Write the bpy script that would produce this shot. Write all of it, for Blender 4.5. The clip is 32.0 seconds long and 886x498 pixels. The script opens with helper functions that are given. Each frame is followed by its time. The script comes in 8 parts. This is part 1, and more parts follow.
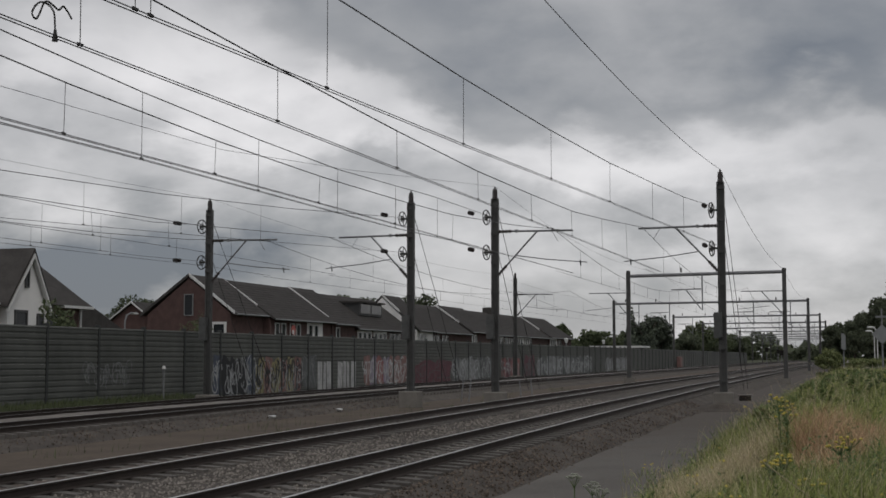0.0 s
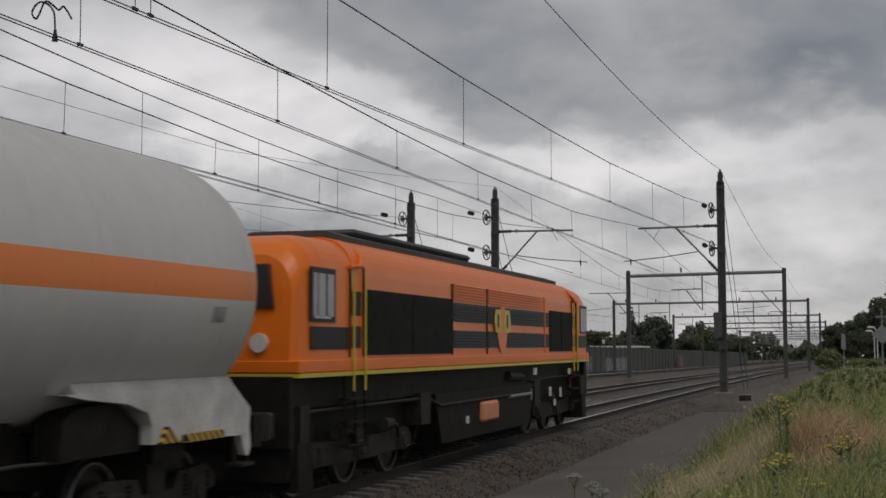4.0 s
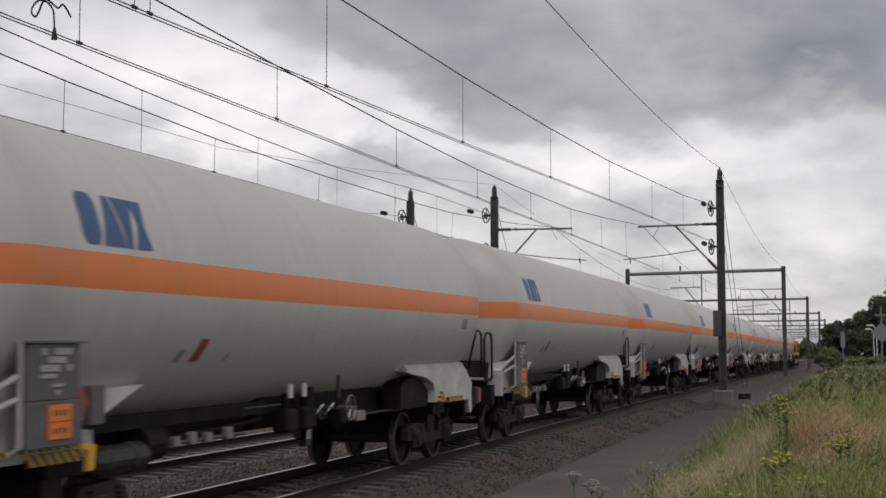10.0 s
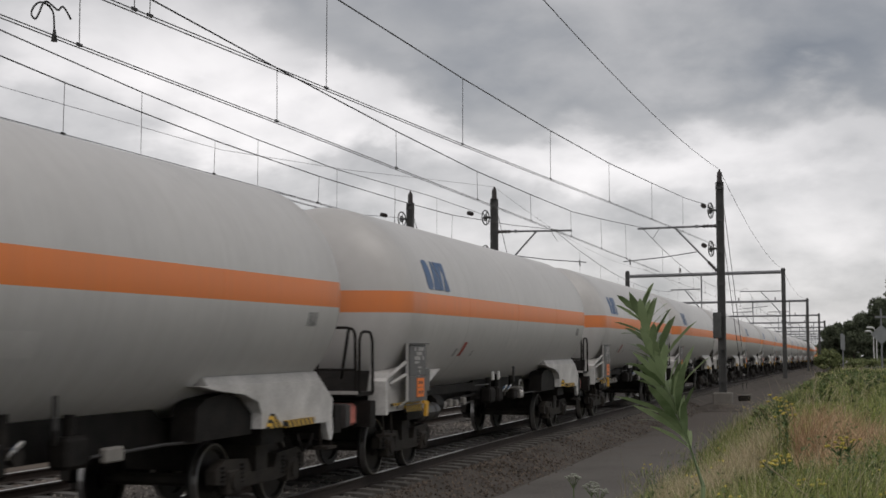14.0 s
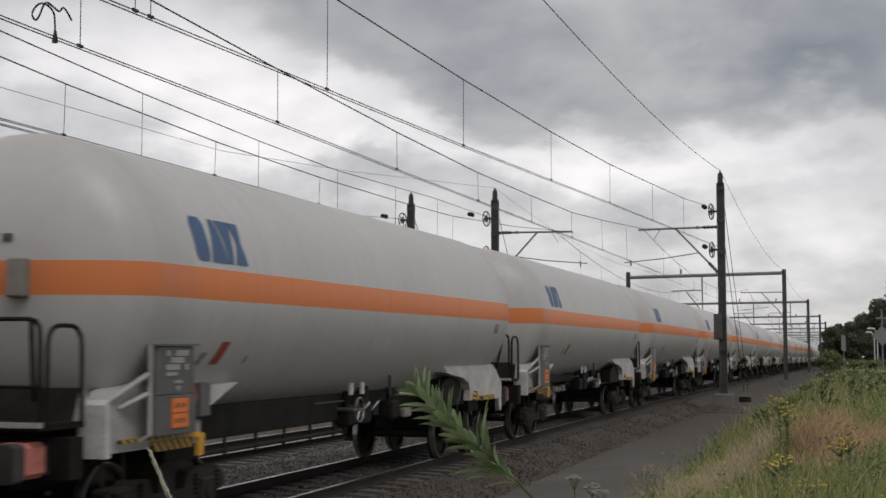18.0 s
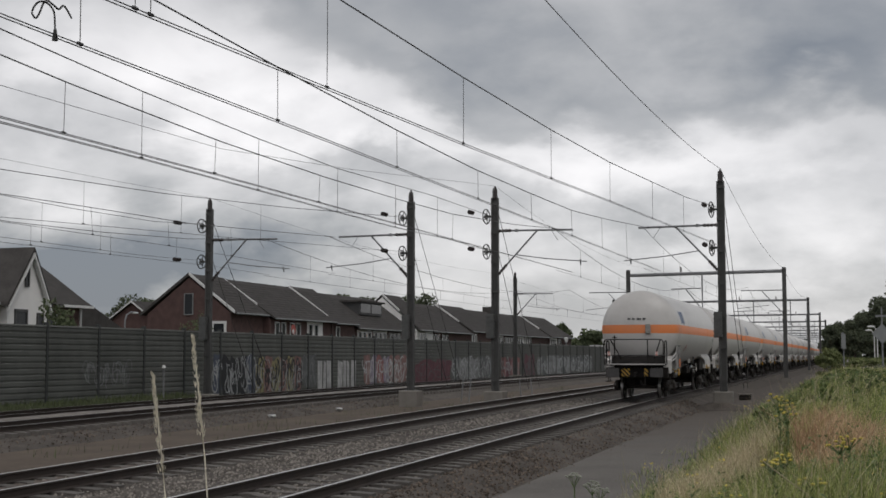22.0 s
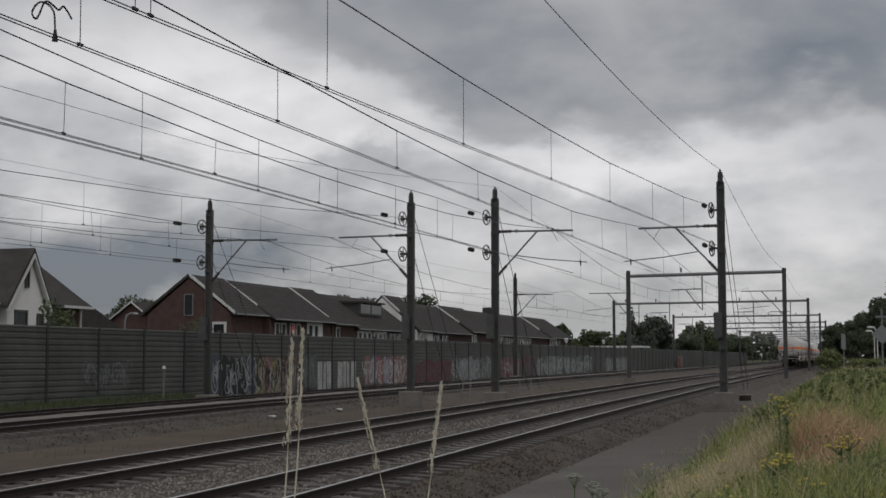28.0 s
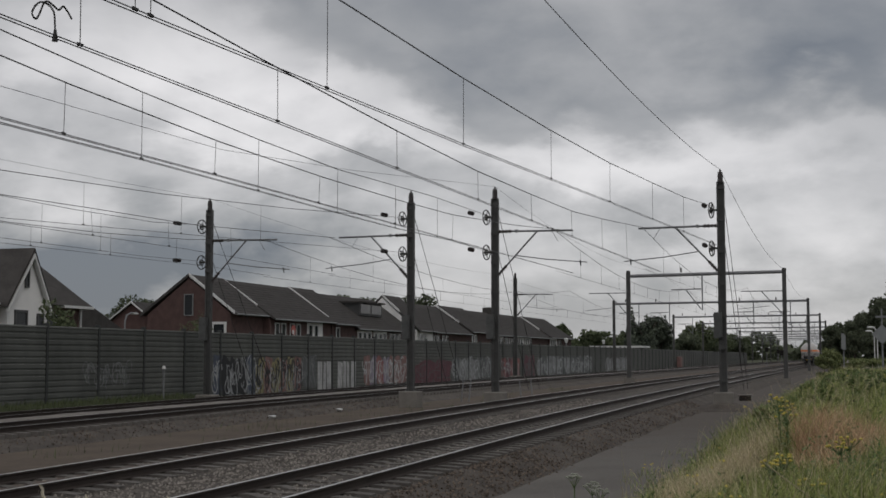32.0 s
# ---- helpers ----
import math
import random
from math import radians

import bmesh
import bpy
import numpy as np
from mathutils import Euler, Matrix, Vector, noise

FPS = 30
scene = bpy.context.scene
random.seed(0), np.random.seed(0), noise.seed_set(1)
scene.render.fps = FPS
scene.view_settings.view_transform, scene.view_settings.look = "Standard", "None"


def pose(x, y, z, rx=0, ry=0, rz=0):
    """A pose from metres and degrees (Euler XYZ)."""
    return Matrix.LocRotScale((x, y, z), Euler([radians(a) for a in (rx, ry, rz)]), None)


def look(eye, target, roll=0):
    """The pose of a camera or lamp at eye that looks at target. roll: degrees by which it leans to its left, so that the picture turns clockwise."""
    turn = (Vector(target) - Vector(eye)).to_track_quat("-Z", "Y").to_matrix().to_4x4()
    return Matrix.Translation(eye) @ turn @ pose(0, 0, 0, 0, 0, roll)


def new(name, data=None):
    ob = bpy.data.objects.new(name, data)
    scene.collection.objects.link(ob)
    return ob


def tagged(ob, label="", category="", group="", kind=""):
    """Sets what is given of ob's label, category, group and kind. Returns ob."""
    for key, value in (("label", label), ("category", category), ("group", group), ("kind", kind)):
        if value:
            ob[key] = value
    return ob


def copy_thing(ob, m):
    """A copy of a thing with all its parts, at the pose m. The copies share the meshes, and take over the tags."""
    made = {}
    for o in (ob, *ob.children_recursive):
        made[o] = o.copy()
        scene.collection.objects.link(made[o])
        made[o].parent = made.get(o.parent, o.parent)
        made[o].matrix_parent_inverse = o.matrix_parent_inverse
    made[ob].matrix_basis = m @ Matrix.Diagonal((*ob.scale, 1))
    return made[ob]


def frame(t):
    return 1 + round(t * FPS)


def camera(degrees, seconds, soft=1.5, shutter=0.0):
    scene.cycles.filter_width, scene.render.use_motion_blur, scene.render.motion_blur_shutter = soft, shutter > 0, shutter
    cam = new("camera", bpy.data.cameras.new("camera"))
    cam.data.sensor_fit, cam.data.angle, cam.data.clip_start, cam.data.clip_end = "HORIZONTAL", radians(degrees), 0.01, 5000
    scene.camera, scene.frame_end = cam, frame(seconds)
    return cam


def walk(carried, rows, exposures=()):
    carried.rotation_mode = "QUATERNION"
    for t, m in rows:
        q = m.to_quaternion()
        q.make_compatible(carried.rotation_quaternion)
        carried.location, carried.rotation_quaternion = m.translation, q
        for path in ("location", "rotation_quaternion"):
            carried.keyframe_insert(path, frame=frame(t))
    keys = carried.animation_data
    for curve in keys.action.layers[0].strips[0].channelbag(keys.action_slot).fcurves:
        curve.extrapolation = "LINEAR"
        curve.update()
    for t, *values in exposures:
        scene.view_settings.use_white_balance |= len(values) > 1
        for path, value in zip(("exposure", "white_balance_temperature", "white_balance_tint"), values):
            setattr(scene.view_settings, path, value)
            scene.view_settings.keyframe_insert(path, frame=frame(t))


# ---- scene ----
cam = camera(36.75, 32.0, soft=1.6, shutter=0.12)
EYE = 2.156
PITCH, YAW = 94.627, 17.069


def aim(dx=0.0, dy=0.0):
    """The held camera, turned by small angles in degrees (right, up)."""
    return pose(0, 0, EYE, PITCH + dy, 0, YAW - dx)


# the tripod trembles a little in the train's wind
walk(cam, [(0, aim()), (8.4, aim()), (9.0, aim(0, -0.03)), (9.6, aim(0.03, -0.10)), (10.2, aim(0.02, -0.06)),
           (11.0, aim(0.01, -0.03)), (12.4, aim()), (13.5, aim(0.03, 0)), (14.5, aim(0.03, 0.02)), (16.5, aim(0, 0.05)),
           (17.2, aim(0, 0.07)), (18.2, aim(0, 0.05)), (19.5, aim()), (21.5, aim(0, -0.03)), (24.5, aim(0, -0.03)),
           (26, aim()), (32, aim())],
     exposures=[(0, -0.05, 6560, 12), (2.9, -0.07, 6580, 12), (3.6, -0.08, 6650, 13), (5.5, 0.03, 6660, 13), (7, 0.17, 6660, 13), (9, 0.24, 6660, 13), (20.2, 0.28, 6660, 13), (21.0, 0.32, 6600, 12), (22.2, 0.25, 6580, 12), (24, 0.16, 6580, 12), (25, 0.06, 6570, 12), (26.5, -0.05, 6560, 12), (32, -0.05, 6560, 12)])


# ---- sky and light ----
def make_world():
    world = bpy.data.worlds.new("overcast_sky")
    scene.world = world
    world.use_nodes = True
    nt = world.node_tree
    nt.nodes.clear()
    N, Lk = nt.nodes.new, nt.links.new

    def math_node(op, a=None, b=None, c=None):
        n = N("ShaderNodeMath")
        n.operation = op
        for i, v in enumerate((a, b, c)):
            if v is None:
                continue
            if isinstance(v, (int, float)):
                n.inputs[i].default_value = v
            else:
                Lk(v, n.inputs[i])
        return n.outputs[0]

    out = N("ShaderNodeOutputWorld")
    bg = N("ShaderNodeBackground")
    co = N("ShaderNodeTexCoord")
    # turn the sky so that +Y is the view's middle
    rot = N("ShaderNodeVectorRotate")
    rot.rotation_type = "Z_AXIS"
    rot.inputs["Angle"].default_value = -radians(YAW)
    Lk(co.outputs["Generated"], rot.inputs["Vector"])
    sep = N("ShaderNodeSeparateXYZ")
    Lk(rot.outputs[0], sep.inputs[0])
    x, y, z = sep.outputs
    up = math_node("MAXIMUM", z, 0.0)
    den = math_node("ADD", up, 0.42)
    px, py = math_node("DIVIDE", x, den), math_node("DIVIDE", y, den)
    com = N("ShaderNodeCombineXYZ")
    Lk(px, com.inputs[0])
    Lk(py, com.inputs[1])

    def noise_tex(scale, detail, rough, dist, loc):
        m = N("ShaderNodeMapping")
        m.inputs["Location"].default_value = loc
        Lk(com.outputs[0], m.inputs["Vector"])
        n = N("ShaderNodeTexNoise")
        n.inputs["Scale"].default_value, n.inputs["Detail"].default_value = scale, detail
        n.inputs["Roughness"].default_value, n.inputs["Distortion"].default_value = rough, dist
        Lk(m.outputs[0], n.inputs["Vector"])
        return n.outputs["Fac"]

    big = noise_tex(1.1, 3, 0.5, 0.4, (3.1, 1.7, 0))
    mid = noise_tex(3.4, 6, 0.52, 0.25, (7.3, 2.2, 0))
    fine = noise_tex(11.0, 5, 0.55, 0.3, (1.3, 5.2, 0))

    # rounded billows, even in angle
    ang = N("ShaderNodeCombineXYZ")
    Lk(math_node("ARCTAN2", x, y), ang.inputs[0])
    Lk(math_node("MULTIPLY", z, 1.9), ang.inputs[1])
    puff = N("ShaderNodeTexNoise")
    puff.inputs["Scale"].default_value, puff.inputs["Detail"].default_value = 8.5, 6
    puff.inputs["Roughness"].default_value, puff.inputs["Distortion"].default_value = 0.52, 0.15
    Lk(ang.outputs[0], puff.inputs["Vector"])
    puff = puff.outputs["Fac"]

    def smooth(v, a, b):
        n = N("ShaderNodeMapRange")
        n.interpolation_type = "SMOOTHSTEP"
        n.inputs["From Min"].default_value, n.inputs["From Max"].default_value = a, b
        Lk(v, n.inputs["Value"])
        return n.outputs[0]

    az = math_node("ARCTAN2", x, y)
    warp = math_node("SUBTRACT", math_node("MULTIPLY", math_node("ADD", mid, puff), 0.5), 0.5)
    azw = math_node("ADD", az, math_node("MULTIPLY", warp, 0.38))
    zw = math_node("ADD", z, math_node("MULTIPLY", warp, 0.20))
    # a heavy cloud high over the line, a rain bank low over the houses
    edge = math_node("ADD", azw, math_node("MULTIPLY", math_node("SUBTRACT", z, 0.21), 1.6))
    heavy = math_node("MULTIPLY", smooth(edge, -0.11, -0.02), smooth(zw, 0.155, 0.185))
    rain = math_node("MULTIPLY", smooth(azw, -0.01, -0.24), smooth(zw, 0.140, 0.055))
    low = smooth(zw, 0.11, 0.02)
    base = math_node("ADD", math_node("MULTIPLY", big, 0.30), math_node("MULTIPLY", mid, 0.35))
    base = math_node("ADD", base, math_node("MULTIPLY", puff, 0.35))
    base = math_node("ADD", base, math_node("MULTIPLY", math_node("SUBTRACT", fine, 0.5), 0.10))
    val = smooth(base, 0.33, 0.66)
    val = math_node("ADD", math_node("MULTIPLY", val, 0.50), 0.40)

    def lobe(a0, z0, ra, rz, amount):
        """A brighter billow where the cloud is thin."""
        da = math_node("POWER", math_node("DIVIDE", math_node("SUBTRACT", azw, a0), ra), 2.0)
        dz = math_node("POWER", math_node("DIVIDE", math_node("SUBTRACT", zw, z0), rz), 2.0)
        return math_node("MULTIPLY", smooth(math_node("ADD", da, dz), 1.0, 0.0), amount)

    for item in ((-0.11, 0.180, 0.12, 0.040, 0.24), (-0.22, 0.225, 0.12, 0.035, 0.10), (0.16, 0.15, 0.22, 0.035, 0.12), (-0.02, 0.165, 0.07, 0.02, 0.12),
                 (0.07, 0.065, 0.12, 0.075, -0.11), (0.28, 0.08, 0.13, 0.09, 0.10), (0.27, 0.215, 0.12, 0.05, 0.09), (-0.09, 0.225, 0.12, 0.04, 0.10)):
        val = math_node("ADD", val, lobe(*item))
    val = math_node("SUBTRACT", val, math_node("MULTIPLY", heavy, 0.40))
    val = math_node("SUBTRACT", val, math_node("MULTIPLY", rain, 0.62))
    val = math_node("SUBTRACT", val, math_node("MULTIPLY", low, 0.13))
    ramp = N("ShaderNodeValToRGB")
    e = ramp.color_ramp.elements
    e[0].position, e[0].color = 0.0, (0.175, 0.195, 0.222, 1)
    e[1].position, e[1].color = 1.0, (0.86, 0.86, 0.865, 1)
    k = ramp.color_ramp.elements.new(0.3)
    k.color = (0.325, 0.338, 0.350, 1)
    k = ramp.color_ramp.elements.new(0.5)
    k.color = (0.432, 0.441, 0.449, 1)
    Lk(val, ramp.inputs[0])
    sky = N("ShaderNodeTexSky")
    sky.sky_type, sky.sun_disc = "NISHITA", False
    sky.sun_elevation, sky.sun_rotation = radians(52), radians(200)
    sk = N("ShaderNodeVectorMath")
    sk.operation = "SCALE"
    sk.inputs["Scale"].default_value = 0.1
    Lk(sky.outputs[0], sk.inputs[0])
    mix = N("ShaderNodeMix")
    mix.data_type = "RGBA"
    mix.inputs["Factor"].default_value = 0.93
    Lk(sk.outputs[0], mix.inputs["A"])
    Lk(ramp.outputs[0], mix.inputs["B"])
    Lk(mix.outputs["Result"], bg.inputs["Color"])
    bg.inputs["Strength"].default_value = 1.0
    Lk(bg.outputs[0], out.inputs[0])


make_world()
sun = new("sun", bpy.data.lights.new("sun", "SUN"))
sun.data.energy, sun.data.angle, sun.data.color = 0.8, radians(25), (1.0, 0.97, 0.93)
sun.matrix_world = look((30, -5, 60), (0, 20, 0))


# ---- materials ----
def mat(name, col, rough=0.6, metal=0.0, var=0.25, scale=3.0, fine=40.0, bump=0.0, col2=None, island=0.0, obj_random=0.0, coat=0.0, spec=0.5):
    """A surface with coarse stains and fine grain in object space."""
    m = bpy.data.materials.new(name)
    m.use_nodes = True
    nt = m.node_tree
    N, Lk = nt.nodes.new, nt.links.new
    b = nt.nodes["Principled BSDF"]
    b.inputs["Roughness"].default_value, b.inputs["Metallic"].default_value = rough, metal
    b.inputs["Coat Weight"].default_value = coat
    b.inputs["Specular IOR Level"].default_value = spec
    co = N("ShaderNodeTexCoord")
    n1, n2 = N("ShaderNodeTexNoise"), N("ShaderNodeTexNoise")
    n1.inputs["Scale"].default_value, n1.inputs["Detail"].default_value = scale, 5
    n2.inputs["Scale"].default_value, n2.inputs["Detail"].default_value = fine, 3
    for n in (n1, n2):
        Lk(co.outputs["Object"], n.inputs["Vector"])
    add = N("ShaderNodeMath")
    add.operation = "MULTIPLY_ADD"
    add.inputs[1].default_value = 0.6
    Lk(n1.outputs["Fac"], add.inputs[0])
    half = N("ShaderNodeMath")
    half.operation = "MULTIPLY"
    half.inputs[1].default_value = 0.4
    Lk(n2.outputs["Fac"], half.inputs[0])
    Lk(half.outputs[0], add.inputs[2])
    last = add.outputs[0]
    for amount, node, socket in ((island, "ShaderNodeNewGeometry", "Random Per Island"), (obj_random, "ShaderNodeObjectInfo", "Random")):
        if amount:
            g = N(node)
            ma = N("ShaderNodeMath")
            ma.operation = "MULTIPLY_ADD"
            ma.inputs[1].default_value = amount
            Lk(g.outputs[socket], ma.inputs[0])
            sub = N("ShaderNodeMath")
            sub.operation = "SUBTRACT"
            sub.inputs[1].default_value = amount / 2
            Lk(last, sub.inputs[0])
            Lk(sub.outputs[0], ma.inputs[2])
            last = ma.outputs[0]
    ramp = N("ShaderNodeValToRGB")
    e = ramp.color_ramp.elements
    lo = [c * (1 - var) for c in col]
    hi = list(col2) if col2 else [min(1, c * (1 + var)) for c in col]
    e[0].position, e[0].color = 0.3, (*lo, 1)
    e[1].position, e[1].color = 0.7, (*hi, 1)
    Lk(last, ramp.inputs[0])
    Lk(ramp.outputs[0], b.inputs["Base Color"])
    if bump:
        bp = N("ShaderNodeBump")
        bp.inputs["Strength"].default_value, bp.inputs["Distance"].default_value = bump, 0.02
        Lk(n2.outputs["Fac"], bp.inputs["Height"])
        Lk(bp.outputs[0], b.inputs["Normal"])
    return m


def thin_leaf(m, amount):
    """Lets part of the daylight pass through leaves and blades."""
    nt = m.node_tree
    b = nt.nodes["Principled BSDF"]
    tr = nt.nodes.new("ShaderNodeBsdfTranslucent")
    mx = nt.nodes.new("ShaderNodeMixShader")
    mx.inputs[0].default_value = amount
    nt.links.new(b.inputs["Base Color"].links[0].from_socket, tr.inputs["Color"])
    nt.links.new(b.outputs[0], mx.inputs[1])
    nt.links.new(tr.outputs[0], mx.inputs[2])
    nt.links.new(mx.outputs[0], nt.nodes["Material Output"].inputs["Surface"])
    return m


def paint_tank():
    """Light grey tank paint with an orange belt at the tank's middle, a little road film over it."""
    m = mat("tank_paint", (0.545, 0.534, 0.518), rough=0.42, var=0.03, scale=0.5, fine=5, col2=(0.60, 0.586, 0.567))
    nt = m.node_tree
    N, Lk = nt.nodes.new, nt.links.new
    b = nt.nodes["Principled BSDF"]
    base = b.inputs["Base Color"].links[0].from_socket
    co = N("ShaderNodeTexCoord")
    sep = N("ShaderNodeSeparateXYZ")
    Lk(co.outputs["Object"], sep.inputs[0])
    sub = N("ShaderNodeMath")
    sub.operation = "SUBTRACT"
    sub.inputs[1].default_value = BELT_Z
    Lk(sep.outputs["Z"], sub.inputs[0])
    ab = N("ShaderNodeMath")
    ab.operation = "ABSOLUTE"
    Lk(sub.outputs[0], ab.inputs[0])
    less = N("ShaderNodeMath")
    less.operation = "LESS_THAN"
    less.inputs[1].default_value = 0.175
    Lk(ab.outputs[0], less.inputs[0])
    mix = N("ShaderNodeMix")
    mix.data_type = "RGBA"
    Lk(less.outputs[0], mix.inputs["Factor"])
    Lk(base, mix.inputs["A"])
    mix.inputs["B"].default_value = (0.82, 0.225, 0.045, 1)
    # rain streaks down the shell
    mp = N("ShaderNodeMapping")
    mp.inputs["Scale"].default_value = (0.3, 5.0, 0.3)
    Lk(co.outputs["Object"], mp.inputs["Vector"])
    st = N("ShaderNodeTexNoise")
    st.inputs["Scale"].default_value, st.inputs["Detail"].default_value = 1.4, 6
    Lk(mp.outputs[0], st.inputs["Vector"])
    mr = N("ShaderNodeMapRange")
    mr.inputs["From Min"].default_value, mr.inputs["From Max"].default_value = 0.45, 0.8
    mr.inputs["To Max"].default_value = 0.12
    Lk(st.outputs["Fac"], mr.inputs["Value"])
    dirt = N("ShaderNodeMix")
    dirt.data_type = "RGBA"
    Lk(mr.outputs[0], dirt.inputs["Factor"])
    Lk(mix.outputs["Result"], dirt.inputs["A"])
    dirt.inputs["B"].default_value = (0.23, 0.20, 0.17, 1)
    # brake dust on the dished ends, their soft shading darkened into the same colour
    last = dirt.outputs["Result"]
    for a, c, most in ((3.0, 1.55, 0.42), (15.2, 16.6, 0.30)):
        dust = N("ShaderNodeMapRange")
        dust.interpolation_type = "SMOOTHSTEP"
        dust.inputs["From Min"].default_value, dust.inputs["From Max"].default_value = a, c
        dust.inputs["To Max"].default_value = most
        Lk(sep.outputs["Y"], dust.inputs["Value"])
        cloud = N("ShaderNodeMath")
        cloud.operation = "MULTIPLY"
        Lk(dust.outputs[0], cloud.inputs[0])
        nz = N("ShaderNodeTexNoise")
        nz.inputs["Scale"].default_value, nz.inputs["Detail"].default_value = 1.1, 4
        Lk(co.outputs["Object"], nz.inputs["Vector"])
        Lk(nz.outputs["Fac"], cloud.inputs[1])
        dm = N("ShaderNodeMix")
        dm.data_type = "RGBA"
        Lk(cloud.outputs[0], dm.inputs["Factor"])
        Lk(last, dm.inputs["A"])
        dm.inputs["B"].default_value = (0.20, 0.185, 0.17, 1)
        last = dm.outputs["Result"]
    Lk(last, b.inputs["Base Color"])
    return m


def stripes(name, a, b, freq, axis=(0, 1, 1)):
    """Slanting warning stripes."""
    m = mat(name, a, rough=0.6)
    nt = m.node_tree
    N, Lk = nt.nodes.new, nt.links.new
    p = nt.nodes["Principled BSDF"]
    co = N("ShaderNodeTexCoord")
    dot = N("ShaderNodeVectorMath")
    dot.operation = "DOT_PRODUCT"
    dot.inputs[1].default_value = [v * freq for v in axis]
    Lk(co.outputs["Object"], dot.inputs[0])
    fr = N("ShaderNodeMath")
    fr.operation = "FRACT"
    Lk(dot.outputs["Value"], fr.inputs[0])
    gt = N("ShaderNodeMath")
    gt.operation = "GREATER_THAN"
    gt.inputs[1].default_value = 0.5
    Lk(fr.outputs[0], gt.inputs[0])
    mix = N("ShaderNodeMix")
    mix.data_type = "RGBA"
    Lk(gt.outputs[0], mix.inputs["Factor"])
    mix.inputs["A"].default_value, mix.inputs["B"].default_value = (*a, 1), (*b, 1)
    Lk(mix.outputs["Result"], p.inputs["Base Color"])
    return m


BELT_Z = 2.82
M = {}
M["tank"] = paint_tank()
M["white_steel"] = mat("white_grey_steel", (0.50, 0.485, 0.465), 0.5, var=0.25, scale=2.5, fine=30, col2=(0.70, 0.685, 0.66))
M["black_steel"] = mat("sooty_black_steel", (0.009, 0.0085, 0.008), 0.65, var=0.5, scale=4, fine=40, col2=(0.024, 0.021, 0.019), spec=0.14)
M["dark_steel"] = mat("dark_brake_dust_steel", (0.020, 0.018, 0.016), 0.65, var=0.45, scale=5, fine=50, col2=(0.044, 0.037, 0.031), spec=0.2)
M["wheel"] = mat("worn_wheel_steel", (0.022, 0.019, 0.017), 0.5, 0.5, var=0.3)
M["rim"] = mat("bright_wheel_rim", (0.32, 0.31, 0.30), 0.4, 0.9, var=0.2)
M["grey_box"] = mat("grey_board", (0.11, 0.11, 0.108), 0.55, var=0.2, scale=6)
M["orange_plate"] = mat("orange_plate", (0.85, 0.21, 0.03), 0.5, var=0.12)
M["orange_pale"] = mat("faded_orange_cover", (0.62, 0.24, 0.12), 0.6, var=0.15, scale=3)
M["blue_mark"] = mat("blue_mark", (0.05, 0.11, 0.23), 0.45, var=0.12)
M["red_paint"] = mat("dull_red_paint", (0.34, 0.07, 0.05), 0.6, var=0.3)
M["white_paint"] = mat("dusty_white_paint", (0.62, 0.61, 0.59), 0.55, var=0.12)
M["dark_print"] = mat("dark_print", (0.06, 0.06, 0.065), 0.6, var=0.1)
M["yellow_paint"] = mat("yellow_paint", (0.70, 0.38, 0.04), 0.5, var=0.2)
M["white_dull"] = mat("dull_grey_steel", (0.36, 0.35, 0.335), 0.55, var=0.3, scale=2.5, fine=30, col2=(0.52, 0.505, 0.485))
M["hazard_end"] = stripes("black_yellow_end_stripes", (0.62, 0.38, 0.05), (0.02, 0.02, 0.02), 6.0, (1, 0, 1))
M["buffer_red"] = mat("faded_red_buffer_paint", (0.55, 0.19, 0.15), 0.55, var=0.3, scale=6)
M["hazard"] = stripes("black_yellow_stripes", (0.62, 0.38, 0.05), (0.02, 0.02, 0.02), 7.0)
M["loco_orange"] = mat("glossy_orange_paint", (0.80, 0.175, 0.010), 0.38, var=0.07, scale=1.0, coat=0.08, spec=0.35)
M["loco_black"] = mat("glossy_black_paint", (0.009, 0.009, 0.010), 0.45, var=0.2, spec=0.22)
M["loco_roof"] = mat("sooty_grey_roof", (0.055, 0.055, 0.055), 0.7, var=0.35, scale=2)
M["loco_band"] = mat("dusty_black_louvres", (0.020, 0.020, 0.022), 0.5, var=0.3, spec=0.3)
# the cab is solid: sky showing through its panes is put in as grey
M["cab_sky_pane"] = mat("sky_grey_cab_pane", (0.16, 0.165, 0.17), 0.08, var=0.15, spec=0.7)
M["buffer_grey"] = mat("dull_buffer_steel", (0.045, 0.043, 0.042), 0.6, var=0.3, scale=6)
M["loco_yellow"] = mat("loco_yellow", (0.58, 0.46, 0.05), 0.45, var=0.1)
M["glass"] = mat("dark_window_glass", (0.03, 0.035, 0.04), 0.06, var=0.1, spec=0.8)
M["rail_head"] = mat("worn_rail_head", (0.46, 0.45, 0.44), 0.30, 0.85, var=0.15)
M["rail_rust"] = mat("rusty_rail_side", (0.026, 0.018, 0.014), 0.8, var=0.3, scale=3)
M["sleeper"] = mat("weathered_concrete_sleeper", (0.105, 0.096, 0.087), 0.9, var=0.28, scale=3, fine=30, bump=0.3, obj_random=0.25)
M["ballast"] = mat("grey_brown_ballast", (0.054, 0.045, 0.037), 0.95, var=0.5, scale=1.2, fine=20, bump=1.0, col2=(0.115, 0.098, 0.083))
M["stone"] = mat("ballast_stone", (0.145, 0.13, 0.115), 0.95, var=0.35, scale=4, fine=25, col2=(0.28, 0.255, 0.225), island=0.7)
